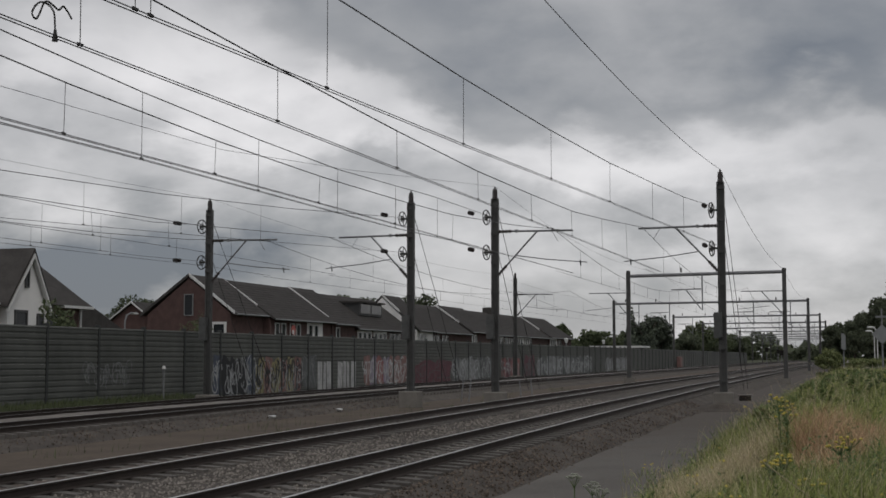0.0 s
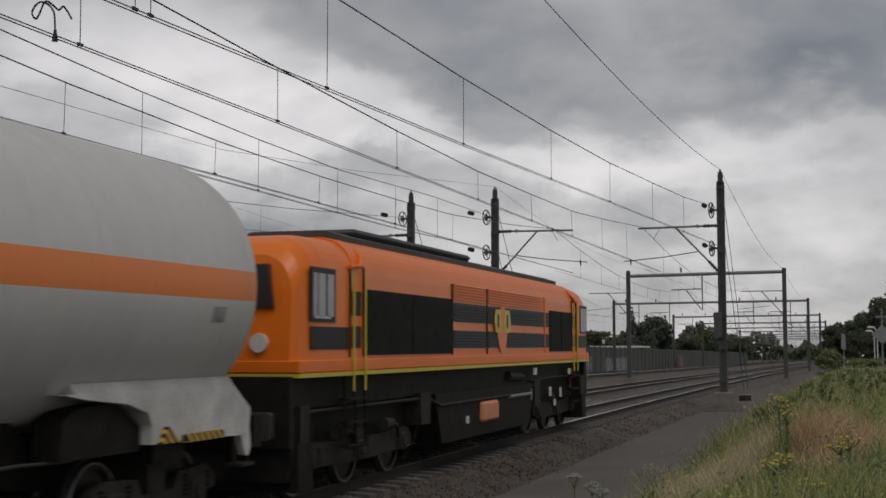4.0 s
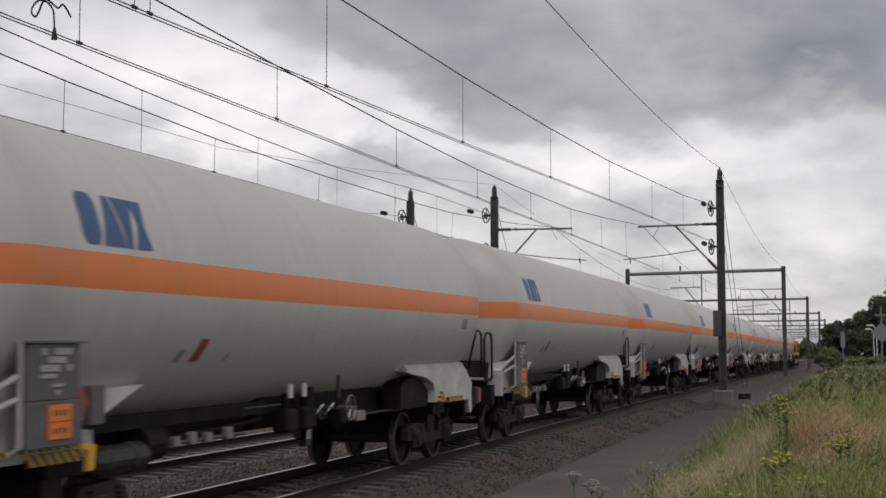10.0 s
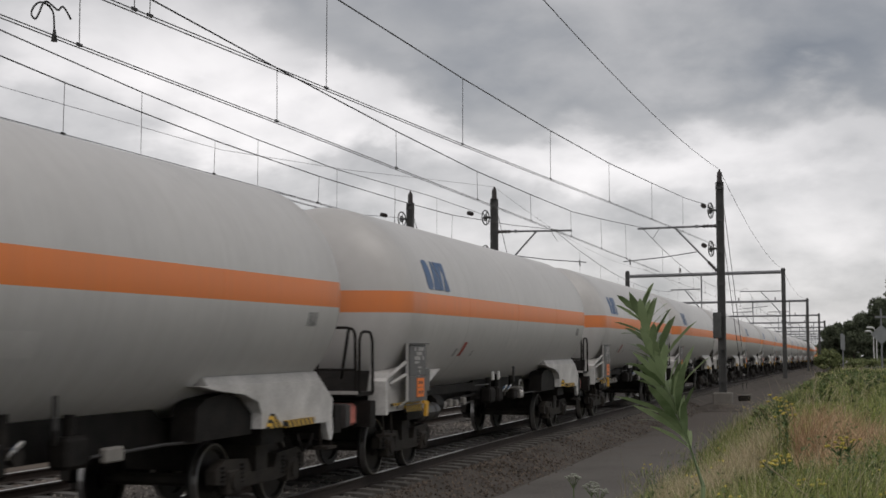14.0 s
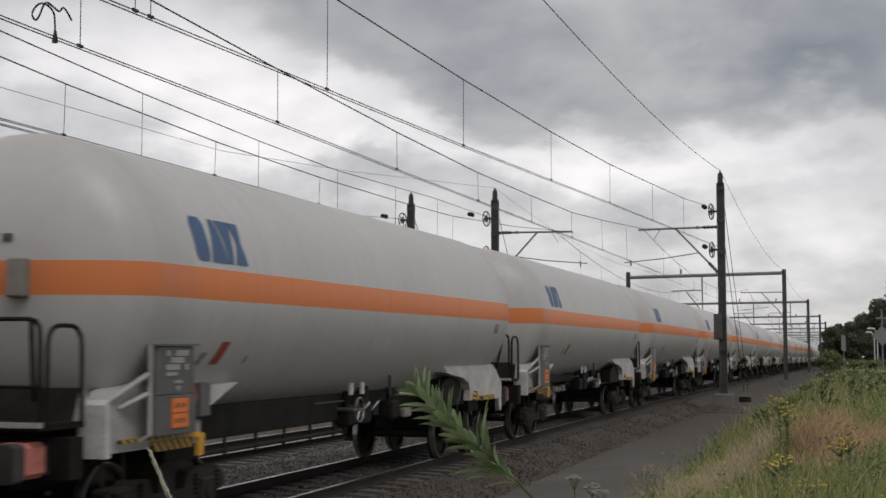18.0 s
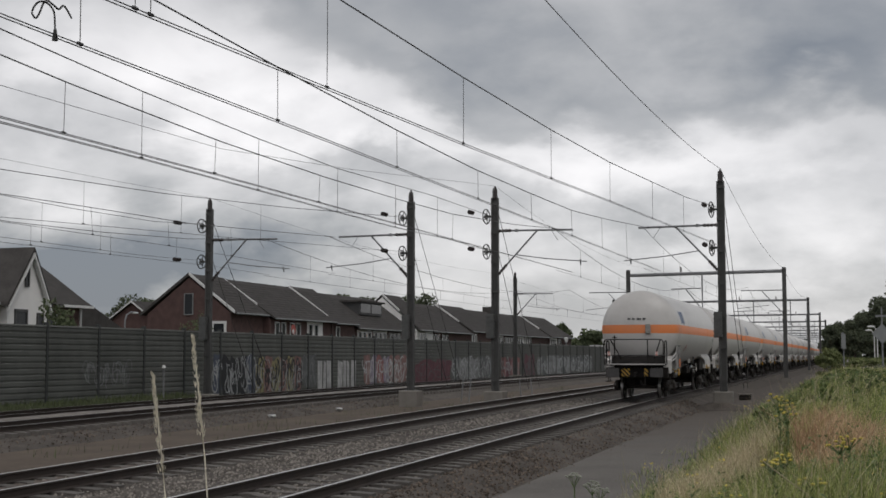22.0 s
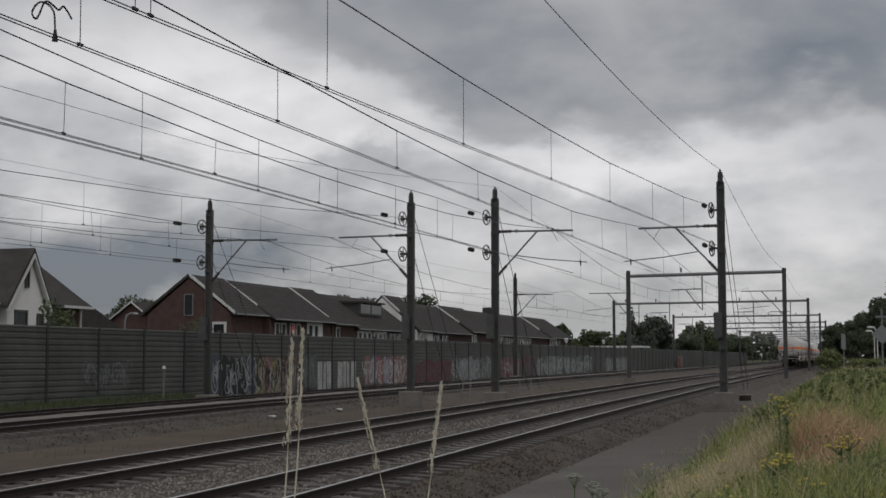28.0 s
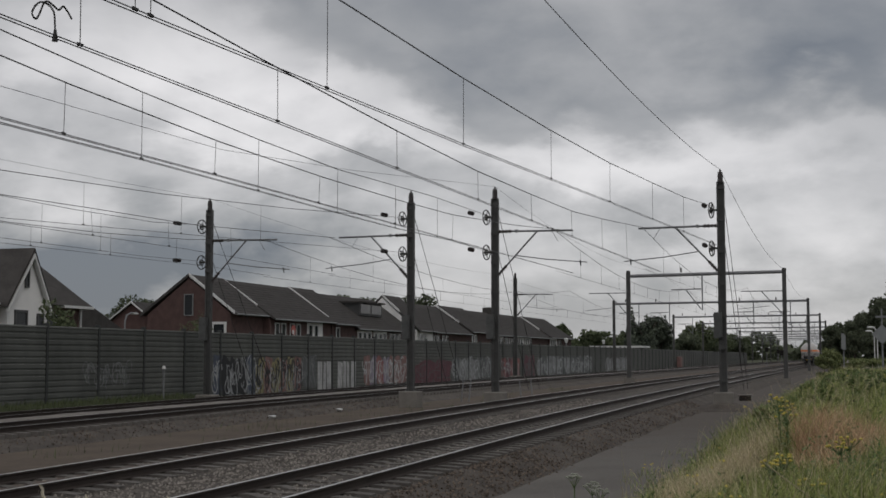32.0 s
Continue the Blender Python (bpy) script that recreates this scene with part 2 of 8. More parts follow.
M["stone_brown"] = mat("brown_ballast_stone", (0.085, 0.066, 0.052), 0.95, var=0.4, scale=4, fine=25, col2=(0.17, 0.135, 0.108), island=0.7)
M["bed_pale"] = mat("pale_dusty_ballast", (0.15, 0.135, 0.12), 0.95, var=0.35, scale=2.0, fine=25, bump=0.8, col2=(0.23, 0.21, 0.19))
M["bed_rust"] = mat("rusty_brown_ballast", (0.085, 0.062, 0.050), 0.95, var=0.4, scale=2.0, fine=25, bump=0.8, col2=(0.135, 0.105, 0.087))
M["dirt"] = mat("reddish_brown_dirt", (0.070, 0.049, 0.033), 0.95, var=0.35, scale=0.5, fine=6, bump=0.5, col2=(0.104, 0.077, 0.054))
M["path"] = mat("pale_gravel_path", (0.100, 0.091, 0.080), 0.95, var=0.3, scale=0.5, fine=18, bump=0.4, col2=(0.152, 0.140, 0.125))
def path_fade(m):
    """The worn gravel gives way to brown earth farther along the path, in uneven patches."""
    nt = m.node_tree
    N, Lk = nt.nodes.new, nt.links.new
    b = nt.nodes["Principled BSDF"]
    base = b.inputs["Base Color"].links[0].from_socket
    co = N("ShaderNodeTexCoord")
    sep = N("ShaderNodeSeparateXYZ")
    Lk(co.outputs["Object"], sep.inputs[0])
    nz = N("ShaderNodeTexNoise")
    nz.inputs["Scale"].default_value, nz.inputs["Detail"].default_value = 0.5, 6
    Lk(co.outputs["Object"], nz.inputs["Vector"])
    add = N("ShaderNodeMath")
    add.operation = "MULTIPLY_ADD"
    add.inputs[1].default_value = 34.0
    Lk(nz.outputs["Fac"], add.inputs[0])
    Lk(sep.outputs["Y"], add.inputs[2])
    mr = N("ShaderNodeMapRange")
    mr.inputs["From Min"].default_value, mr.inputs["From Max"].default_value = 48.0, 62.0
    Lk(add.outputs[0], mr.inputs["Value"])
    mx = N("ShaderNodeMix")
    mx.data_type = "RGBA"
    Lk(mr.outputs[0], mx.inputs["Factor"])
    Lk(base, mx.inputs["A"])
    mx.inputs["B"].default_value = (0.076, 0.064, 0.053, 1)
    Lk(mx.outputs["Result"], b.inputs["Base Color"])


path_fade(M["path"])
M["soil"] = mat("grassy_soil", (0.045, 0.05, 0.022), 0.95, var=0.4, scale=0.6, fine=8, bump=0.5)
M["concrete"] = mat("weathered_concrete", (0.17, 0.158, 0.14), 0.9, var=0.25, scale=2, fine=25, bump=0.3)
M["weight_grey"] = mat("dull_grey_weights", (0.085, 0.087, 0.085), 0.75, var=0.25, scale=4, fine=30)
M["mast"] = mat("grey_green_mast_steel", (0.056, 0.056, 0.054), 0.7, var=0.3, scale=3, fine=30)
M["galv"] = mat("galvanised_steel", (0.20, 0.205, 0.21), 0.5, 0.3, var=0.2, scale=3)
M["insul"] = mat("brown_insulator", (0.025, 0.018, 0.016), 0.3, var=0.2)
M["wire"] = mat("dark_copper_wire", (0.035, 0.033, 0.032), 0.5, 0.3, var=0.15)
M["wall_panel"] = mat("dark_green_grey_panel", (0.070, 0.075, 0.067), 0.75, var=0.3, scale=0.8, fine=20, col2=(0.108, 0.112, 0.102), obj_random=0.10)
M["wall_cap"] = mat("pale_wall_cap", (0.13, 0.135, 0.125), 0.7, var=0.3, scale=2)
M["wall_post"] = mat("dark_wall_post", (0.03, 0.033, 0.031), 0.7, var=0.25)


# ---- building helpers ----
def part(name, bm, material, parent=None, label=""):
    me = bpy.data.meshes.new(name)
    if bm is not None:
        bm.normal_update()
        bm.to_mesh(me)
        bm.free()
    for mt in (material if isinstance(material, (list, tuple)) else [material]):
        me.materials.append(mt)
    ob = new(name, me)
    if parent is not None:
        ob.parent = parent
    return tagged(ob, label)


def data_part(name, verts, faces, material, parent=None, label="", slots=None, smooth=False):
    me = bpy.data.meshes.new(name)
    me.from_pydata([tuple(v) for v in verts], [], [tuple(f) for f in faces])
    for mt in (material if isinstance(material, (list, tuple)) else [material]):
        me.materials.append(mt)
    if slots is not None:
        me.polygons.foreach_set("material_index", np.array(slots, dtype=np.int32))
    if smooth:
        me.polygons.foreach_set("use_smooth", np.ones(len(me.polygons), dtype=bool))
    me.update()
    ob = new(name, me)
    if parent is not None:
        ob.parent = parent
    return tagged(ob, label)


def thing(name, label, category, group="", kind="", m=None):
    ob = new(name)
    ob.empty_display_size = 0.3
    if m is not None:
        ob.matrix_basis = m
    return tagged(ob, label, category, group, kind)


def box(bm, x0, x1, y0, y1, z0, z1, bevel=0.0, slot=0):
    r = bmesh.ops.create_cube(bm, size=1.0)
    vs = r["verts"]
    for v in vs:
        v.co = Vector((x0 + (v.co.x + 0.5) * (x1 - x0), y0 + (v.co.y + 0.5) * (y1 - y0), z0 + (v.co.z + 0.5) * (z1 - z0)))
    fs = list({f for v in vs for f in v.link_faces})
    for f in fs:
        f.material_index = slot
    if bevel:
        es = list({e for v in vs for e in v.link_edges})
        bmesh.ops.bevel(bm, geom=es, offset=bevel, segments=1, affect="EDGES", profile=0.5)
    return bm


def rod(bm, a, b, r0, r1=None, seg=8, caps=True):
    a, b = Vector(a), Vector(b)
    d = b - a
    m = Matrix.Translation((a + b) / 2) @ d.to_track_quat("Z", "Y").to_matrix().to_4x4()
    bmesh.ops.create_cone(bm, cap_ends=caps, segments=seg, radius1=r0, radius2=r0 if r1 is None else r1, depth=d.length, matrix=m)
    return bm


def pipe(bm, pts, r, seg=6):
    """A bent tube along points."""
    pts = [Vector(p) for p in pts]
    rings = []
    for i, p in enumerate(pts):
        d = (pts[min(i + 1, len(pts) - 1)] - pts[max(i - 1, 0)]).normalized()
        q = d.to_track_quat("Z", "Y")
        rings.append([bm.verts.new(p + q @ Vector((r * math.cos(t), r * math.sin(t), 0))) for t in [2 * math.pi * k / seg for k in range(seg)]])
    for a, b in zip(rings, rings[1:]):
        for k in range(seg):
            bm.faces.new((a[k], a[(k + 1) % seg], b[(k + 1) % seg], b[k]))
    bm.faces.new(rings[0][::-1])
    bm.faces.new(rings[-1])
    return bm


def prism(bm, outline, axis, a, b, slot=0):
    """A flat outline (pairs) drawn out along an axis from a to b."""
    def at(p, d):
        return {"x": (d, p[0], p[1]), "y": (p[0], d, p[1]), "z": (p[0], p[1], d)}[axis]
    lo = [bm.verts.new(at(p, a)) for p in outline]
    hi = [bm.verts.new(at(p, b)) for p in outline]
    fs = [bm.faces.new(lo), bm.faces.new(hi[::-1])]
    n = len(outline)
    for i in range(n):
        fs.append(bm.faces.new((lo[i], hi[i], hi[(i + 1) % n], lo[(i + 1) % n])))
    for f in fs:
        f.material_index = slot
    bmesh.ops.recalc_face_normals(bm, faces=fs)
    return bm


def lathe(bm, prof, origin, axis="y", seg=32, smooth=True):
    """A turned form: (radius, along) pairs round an axis through origin."""
    o = Vector(origin)
    rings = []
    for r, d in prof:
        ring = []
        for k in range(seg):
            t = 2 * math.pi * k / seg
            c, s = r * math.cos(t), r * math.sin(t)
            ring.append(bm.verts.new(o + Vector({"y": (c, d, s), "x": (d, c, s), "z": (c, s, d)}[axis])))
        rings.append(ring)
    fs = []
    for a, b in zip(rings, rings[1:]):
        for k in range(seg):
            fs.append(bm.faces.new((a[k], a[(k + 1) % seg], b[(k + 1) % seg], b[k])))
    fs.append(bm.faces.new(rings[0]))
    fs.append(bm.faces.new(rings[-1][::-1]))
    bmesh.ops.recalc_face_normals(bm, faces=fs)
    if smooth:
        for f in fs:
            f.smooth = True
    return bm


def ring_pipe(bm, centre, radius, r, axis="x", seg=20):
    pts = []
    for k in range(seg + 1):
        t = 2 * math.pi * k / seg
        c, s = radius * math.cos(t), radius * math.sin(t)
        pts.append(Vector(centre) + Vector({"x": (0, c, s), "y": (c, 0, s), "z": (c, s, 0)}[axis]))
    return pipe(bm, pts, r, 5)


B = bmesh.new


# ---- the ground and the line ----
TRACKS = (-8.40, -12.80, -23.15, -27.0)
# the farther pair of tracks lies a little lower
DROP = (0.0, 0.0, -0.09, -0.09)


def rise(y):
    """The height of the rails along the line."""
    return 0.02 + 0.53 * math.tanh(y / 50)


def ground_height(x, y):
    """The earth under everything, across and along the line."""
    base = rise(y) - 0.62
    if x > -3.9:
        k = min(1, max(0, (x + 3.9) / 3.6))
        k = k * k * (3 - 2 * k)
        base += k * float(np.interp(y, [-20, 4, 12, 18, 32, 60, 90], [1.1, 1.1, 0.85, 0.95, 1.45, 1.12, 0.98]))
    elif x < -29.5:
        k = min(1, max(0, (-29.5 - x) / 2.5))
        base += 0.70 * k * (1 if y < 58 else max(0, 1 - (y - 58) / 6))
    return base


def make_ground():
    xs = [-3000, -1200, -500, -200, -100, -60, -45, -36, -33, -31, -29.5, -28, -24, -20, -16, -12, -8, -6, -5, -4.4]
    xs += [-3.9 + 0.35 * i for i in range(14)] + [1.5, 3, 6, 10, 16, 25, 40, 80, 200, 500, 1200, 3000]
    ys = [-3000, -1200, -400, -150, -60, -30, -15, -8] + [-4 + 2 * i for i in range(32)] + [64, 70, 80, 95, 120, 150, 200, 300, 500, 900, 1800, 4200]
    vs = [(x, y, ground_height(x, y) + (0.05 * noise.noise((x * 0.8, y * 0.5, 0)) if abs(x) < 40 and -10 < y < 120 else 0)) for y in ys for x in xs]
    n = len(xs)
    fs, sl = [], []
    for j in range(len(ys) - 1):
        for i in range(n - 1):
            fs.append((j * n + i, j * n + i + 1, (j + 1) * n + i + 1, (j + 1) * n + i))
            sl.append(0)
    g = data_part("ground", vs, fs, [M["soil"]], slots=sl, smooth=True)
    tagged(g, "grassy trackside earth reaching the horizon", "ground", kind="structure")


def strip(name, label, category, material, section, y0, y1, step, jitter=0.0):
    """A long bed of one cross-section, (x, height below the rails) pairs, that follows the line's rise."""
    ys, y = [], y0
    while y < y1:
        ys.append(y)
        y += step if y < 90 else step * 8
    ys.append(y1)
    xs = [section[0]]
    for a, b in zip(section, section[1:]):
        k = max(1, int(abs(b[0] - a[0]) / 0.35)) if jitter else 1
        xs += [(a[0] + (b[0] - a[0]) * i / k, a[1] + (b[1] - a[1]) * i / k) for i in range(1, k + 1)]
    vs = [(x, y, rise(y) + z + (jitter * noise.noise((x * 2.3, y * 2.3, 1.7)) if 0 < i < len(xs) - 1 else 0)) for y in ys for i, (x, z) in enumerate(xs)]
    n = len(xs)
    fs = [(j * n + i, j * n + i + 1, (j + 1) * n + i + 1, (j + 1) * n + i) for j in range(len(ys) - 1) for i in range(n - 1)]
    return tagged(data_part(name, vs, fs, material, smooth=True), label, category, kind="structure")


def rail_mesh(parent, x, y0, y1, drop):
    prof = [(-0.036, 0), (-0.036, -0.03), (-0.010, -0.045), (-0.010, -0.13), (-0.07, -0.15), (-0.07, -0.16), (0.07, -0.16), (0.07, -0.15), (0.010, -0.13), (0.010, -0.045), (0.036, -0.03), (0.036, 0)]
    ys, y = [], y0
    while y < y1:
        ys.append(y)
        y += 3 if y < 120 else 20
    ys.append(y1)
    n = len(prof)
    vs = [(x + p, y, rise(y) + q + drop) for y in ys for p, q in prof]
    fs, sl = [], []
    for j in range(len(ys) - 1):
        for i in range(n):
            fs.append((j * n + i, (j + 1) * n + i, (j + 1) * n + (i + 1) % n, j * n + (i + 1) % n))
            sl.append(0 if i == n - 1 else 1)
    data_part("rail", vs, fs, [M["rail_head"], M["rail_rust"]], parent, "steel rail, bright head and rusty web", slots=sl)


def sleeper_mesh():
    bm = B()
    prism(bm, [(-1.26, -0.36), (-1.26, -0.175), (-0.95, -0.155), (-0.5, -0.155), (-0.35, -0.19), (0.35, -0.19), (0.5, -0.155), (0.95, -0.155), (1.26, -0.175), (1.26, -0.36)], "y", -0.13, 0.13)
    me = bpy.data.meshes.new("sleeper")
    bm.normal_update()
    bm.to_mesh(me)
    bm.free()
    me.materials.append(M["sleeper"])
    return me


def make_tracks():
    me = sleeper_mesh()
    me_v = [tuple(v.co) for v in me.vertices]
    me_f = [tuple(p.vertices) for p in me.polygons]
    for i, cx in enumerate(TRACKS):
        t = thing("railway_track", ("ballasted railway track on concrete sleepers, polished rails", "ballasted railway track with rusty rails on concrete sleepers")[i % 2], "railway track", "railway tracks", "structure")
        for s in (-0.7535, 0.7535):
            rail_mesh(t, cx + s, -60, 700, DROP[i])
        vs, fs = [], []
        for k in range(400):
            y = -20 + 0.6 * k
            if i < 2 and 13 < y < (90 if i == 0 else 70):
                ob = new("sleeper", me)
                ob.parent = t
                ob.location = (cx, y, rise(y))
            else:
                o = len(vs)
                vs += [(a + cx, b + y, c + rise(y) + DROP[i]) for a, b, c in me_v]
                fs += [tuple(o + q for q in f) for f in me_f]
        tagged(data_part("sleeper_row", vs, fs, M["sleeper"], t), "rest of the concrete sleepers", kind="stuff")


def scatter_stones(name, label, spots, size, material):
    """Loose stones as uneven little tetra-like lumps, one mesh."""
    rng = np.random.default_rng(4)
    vs, fs = [], []
    base = np.array([(1, 0, 0), (-0.5, 0.87, 0), (-0.5, -0.87, 0), (0, 0, 0.9), (0.2, 0.2, -0.8)])
    tri = [(0, 1, 3), (1, 2, 3), (2, 0, 3), (1, 0, 4), (2, 1, 4), (0, 2, 4)]
    for x, y, z in spots:
        s = size * rng.uniform(0.55, 1.35)
        a = rng.uniform(0, 6.28)
        p = base * s * rng.uniform(0.6, 1.3, (5, 3))
        r = np.array([[math.cos(a), -math.sin(a), 0], [math.sin(a), math.cos(a), 0], [0, 0, 1]])
        p = p @ r.T + (x, y, z)
        o = len(vs)
        vs += p.tolist()
        fs += [tuple(o + i for i in t) for t in tri]
    return tagged(data_part(name, vs, fs, material), label, "gravel", kind="stuff")


BED = [(-15.9, -0.62), (-14.5, -0.24), (-13.7, -0.20), (-11.9, -0.20), (-10.7, -0.24), (-9.3, -0.20), (-7.5, -0.20), (-7.0, -0.24), (-6.15, -0.60)]


def make_beds():
    strip("ballast", "grey-brown crushed stone bed under two tracks", "ballast", M["ballast"], BED, -40, 620, 0.5, 0.05)
    strip("ballast_far", "grey-brown crushed stone bed of the farther tracks", "ballast", M["ballast"],
          [(-29.2, -0.66), (-28.4, -0.39), (-25.8, -0.37), (-25.0, -0.35), (-24.2, -0.37), (-22.0, -0.37), (-21.7, -0.39), (-20.6, -0.66)], -40, 620, 1.0, 0.03)
    strip("dirt_path", "trodden reddish-brown earth between the tracks", "path", M["dirt"], [(-20.8, -0.61), (-18, -0.58), (-15.7, -0.57)], -40, 620, 2.0, 0.03)
    strip("gravel_path", "pale trodden gravel path beside the track", "path", M["path"], [(-6.45, -0.60), (-5.2, -0.555), (-3.4, -0.56)], -40, 300, 1.0, 0.006)
    strip("heaped_ballast", "pale dusty ballast heaped between the farther tracks", "ballast", M["bed_pale"], [(-26.1, -0.33), (-25.8, -0.15), (-25.1, -0.12), (-24.4, -0.15), (-24.1, -0.33)], -40, 300, 0.5, 0.03)
    cx = TRACKS[1]
    strip("rusty_track_bed", "brake-rusted stone fill between the rails", "ballast", M["bed_rust"], [(cx - 0.66, -0.185), (cx, -0.18), (cx + 0.66, -0.185)], -40, 300, 0.5, 0.03)
    rng = np.random.default_rng(11)
    bed_x, bed_z = [p[0] for p in BED], [p[1] for p in BED]
    between, shoulder = [], []
    for y0, y1, count in ((12, 30, 21000), (30, 60, 15000)):
        for _ in range(count):
            y = rng.uniform(y0, y1)
            x = rng.uniform(-15.2, -6.2)
            d = min(abs(x - TRACKS[0]), abs(x - TRACKS[1]))
            if d < 1.25 and rng.random() < 0.7:
                continue
            spot = (x, y, rise(y) + np.interp(x, bed_x, bed_z) + 0.008)
            (shoulder if x > -7.3 or x < -14.0 else between).append(spot)
    for _ in range(1800):
        y = rng.uniform(13, 60)
        x = rng.choice((-6.35, -3.7)) + rng.normal(0, 0.14)
        shoulder.append((x, y, rise(y) - 0.585))
    for _ in range(9000):
        y = rng.uniform(24, 64)
        x = rng.uniform(-21.9, -14.3)
        h = np.interp(x, [-21.9, -21.4, -20.6, -15.9, -14.5], [-0.37, -0.45, -0.66, -0.62, -0.24])
        if -20.3 < x < -16.1 and rng.random() < 0.93:
            continue
        shoulder.append((x, y, rise(y) + h + 0.02))
    scatter_stones("loose_ballast_stones", "loose grey ballast stones between the tracks", between, 0.032, M["stone"])
    scatter_stones("brown_ballast_stones", "dark brown rusty ballast stones on the shoulders", shoulder, 0.030, M["stone_brown"])


make_ground()
make_beds()
make_tracks()


# ---- overhead line ----
def insulator(bm, a, b, r=0.075, n=4):
    a, b = Vector(a), Vector(b)
    for i in range(n):
        p, q = a.lerp(b, (i + 0.1) / n), a.lerp(b, (i + 0.9) / n)
        rod(bm, p, q, r, r * 0.55, 8)
    rod(bm, a, b, r * 0.4, None, 6)
    return bm


def mast(x, y, side, top, foot, wheels, label, block=0.0, plinth=0.44, reach=2.05):
    """A trackside pole of two channels with a cantilever to one side (+1 right, -1 left) and tension wheels."""
    t = thing("overhead_line_mast", label, "mast", "overhead line masts", m=pose(x, y, 0))
    bm = B()
    for s in (-0.13, 0.13):
        prism(bm, [(s - 0.035, -0.09), (s + 0.035, -0.09), (s + 0.035, 0.09), (s - 0.035, 0.09)], "z", foot, top - 0.55)
    box(bm, -0.10, 0.10, -0.02, 0.02, foot, top - 0.56)
    part("pole", bm, M["mast"], t)
    for k in range(7):
        z = foot + 0.5 + k * (top - foot - 1.3) / 6
        bm = B()
        box(bm, -0.172, 0.172, -0.10, 0.10, z - 0.06, z + 0.06)
        part("tie_plate", bm, M["mast"], t)
    bm = B()
    rod(bm, (0, 0, top - 0.57), (0, 0, top - 0.35), 0.13, 0.11, 10)
    rod(bm, (0, 0, top - 0.35), (0, 0, top - 0.12), 0.125, 0.10, 10)
    rod(bm, (0, 0, top - 0.12), (0, 0, top), 0.06, 0.03, 8)
    part("top_insulator", bm, M["insul"], t)
    bm = B()
    box(bm, -plinth, plinth, -plinth, plinth, foot - 0.95 - block, foot, 0.04)
    part("concrete_foot", bm, M["concrete"], t, "weathered concrete foundation block")
    # cantilever
    arm = top - reach
    tip = side * 3.55
    bm = B()
    rod(bm, (side * 0.75, 0, arm), (tip, 0, arm - 0.03), 0.045)
    box(bm, side * 1.0 - 0.05, side * 1.0 + 0.05, -0.06, 0.06, arm - 0.07, arm + 0.07)
    part("cantilever_arm", bm, M["galv"], t)
    bm = B()
    insulator(bm, (side * 0.17, 0, arm), (side * 0.78, 0, arm), 0.09)
    part("arm_insulator", bm, M["insul"], t)
    bm = B()
    rod(bm, (side * 0.52, 0, arm - 1.55), (side * 1.95, 0, arm - 0.02), 0.04)
    part("brace", bm, M["galv"], t)
    bm = B()
    insulator(bm, (side * 0.16, 0, arm - 1.95), (side * 0.55, 0, arm - 1.52), 0.09)
    part("brace_insulator", bm, M["insul"], t)
    bm = B()
    pipe(bm, [(side * 1.0, 0, arm - 1.10), (side * 2.4, 0, arm - 1.30), (side * 4.2, 0, arm - 1.46)], 0.025)
    rod(bm, (side * 3.9, -0.05, arm - 1.36), (side * 3.9, 0.05, arm - 1.60), 0.03)
    rod(bm, (side * 2.6, 0, arm - 0.03), (side * 2.9, 0, arm - 0.5), 0.012)
    part("steady_arm", bm, M["galv"], t)
    if wheels:
        for z in wheels:
            bm = B()
            ring_pipe(bm, (0, 0, 0), 0.33, 0.028, "x", 22)
            ring_pipe(bm, (0, 0, 0), 0.13, 0.03, "x", 12)
            for k in range(5):
                a = k * 2 * math.pi / 5
                rod(bm, (0, 0.05 * math.cos(a), 0.05 * math.sin(a)), (0, 0.32 * math.cos(a), 0.32 * math.sin(a)), 0.018, None, 5)
            rod(bm, (-0.12, 0, 0), (0.30, 0, 0), 0.05)
            w = part("tension_wheel", bm, M["mast"], t, "spoked cable tension wheel")
            w.matrix_basis = pose(-0.40, -0.02, z, 0, 0, -14)
            bm = B()
            insulator(bm, (-0.45, -2.65, z - 0.06), (-0.45, -2.0, z - 0.04), 0.10)
            part("strain_insulator", bm, M["insul"], t)
        bm = B()
        box(bm, -0.34, -0.02, -0.30, 0.30, 2.95, 4.05)
        cw = part("counterweight", bm, M["weight_grey"], t, "stack of counterweights on the pole")
        for k in range(6):
            bm = B()
            box(bm, -0.36, 0.0, -0.32, 0.32, 3.0 + k * 0.18, 3.06 + k * 0.18)
            part("weight_plate", bm, M["weight_grey"], cw)
        bm = B()
        rod(bm, (0.10, 0.1, top - 1.1), (1.3 * 0.4, 6.5, foot), 0.014, None, 5)
        rod(bm, (0.12, 0.1, top - 3.0), (1.3 * 0.4, 4.2, foot), 0.014, None, 5)
        part("guy_wire", bm, M["wire"], t)
    return t


def wires(name, label, lines, radius=0.009, parts=()):
    """A run of overhead wire: polylines with droppers."""
    t = thing(name, label, "overhead wire", "overhead wires")
    for pn, pts, r in lines:
        bm = B()
        pipe(bm, pts, r, 5)
        part(pn, bm, M["wire"], t)
    return t


def sag_wire(x0, y0, z0, x1, y1, z1, sag, n=14):
    """Points of a wire hung between two supports."""
    return [(x0 + (x1 - x0) * k / n, y0 + (y1 - y0) * k / n, z0 + (z1 - z0) * k / n - 4 * sag * (k / n) * (1 - k / n)) for k in range(n + 1)]


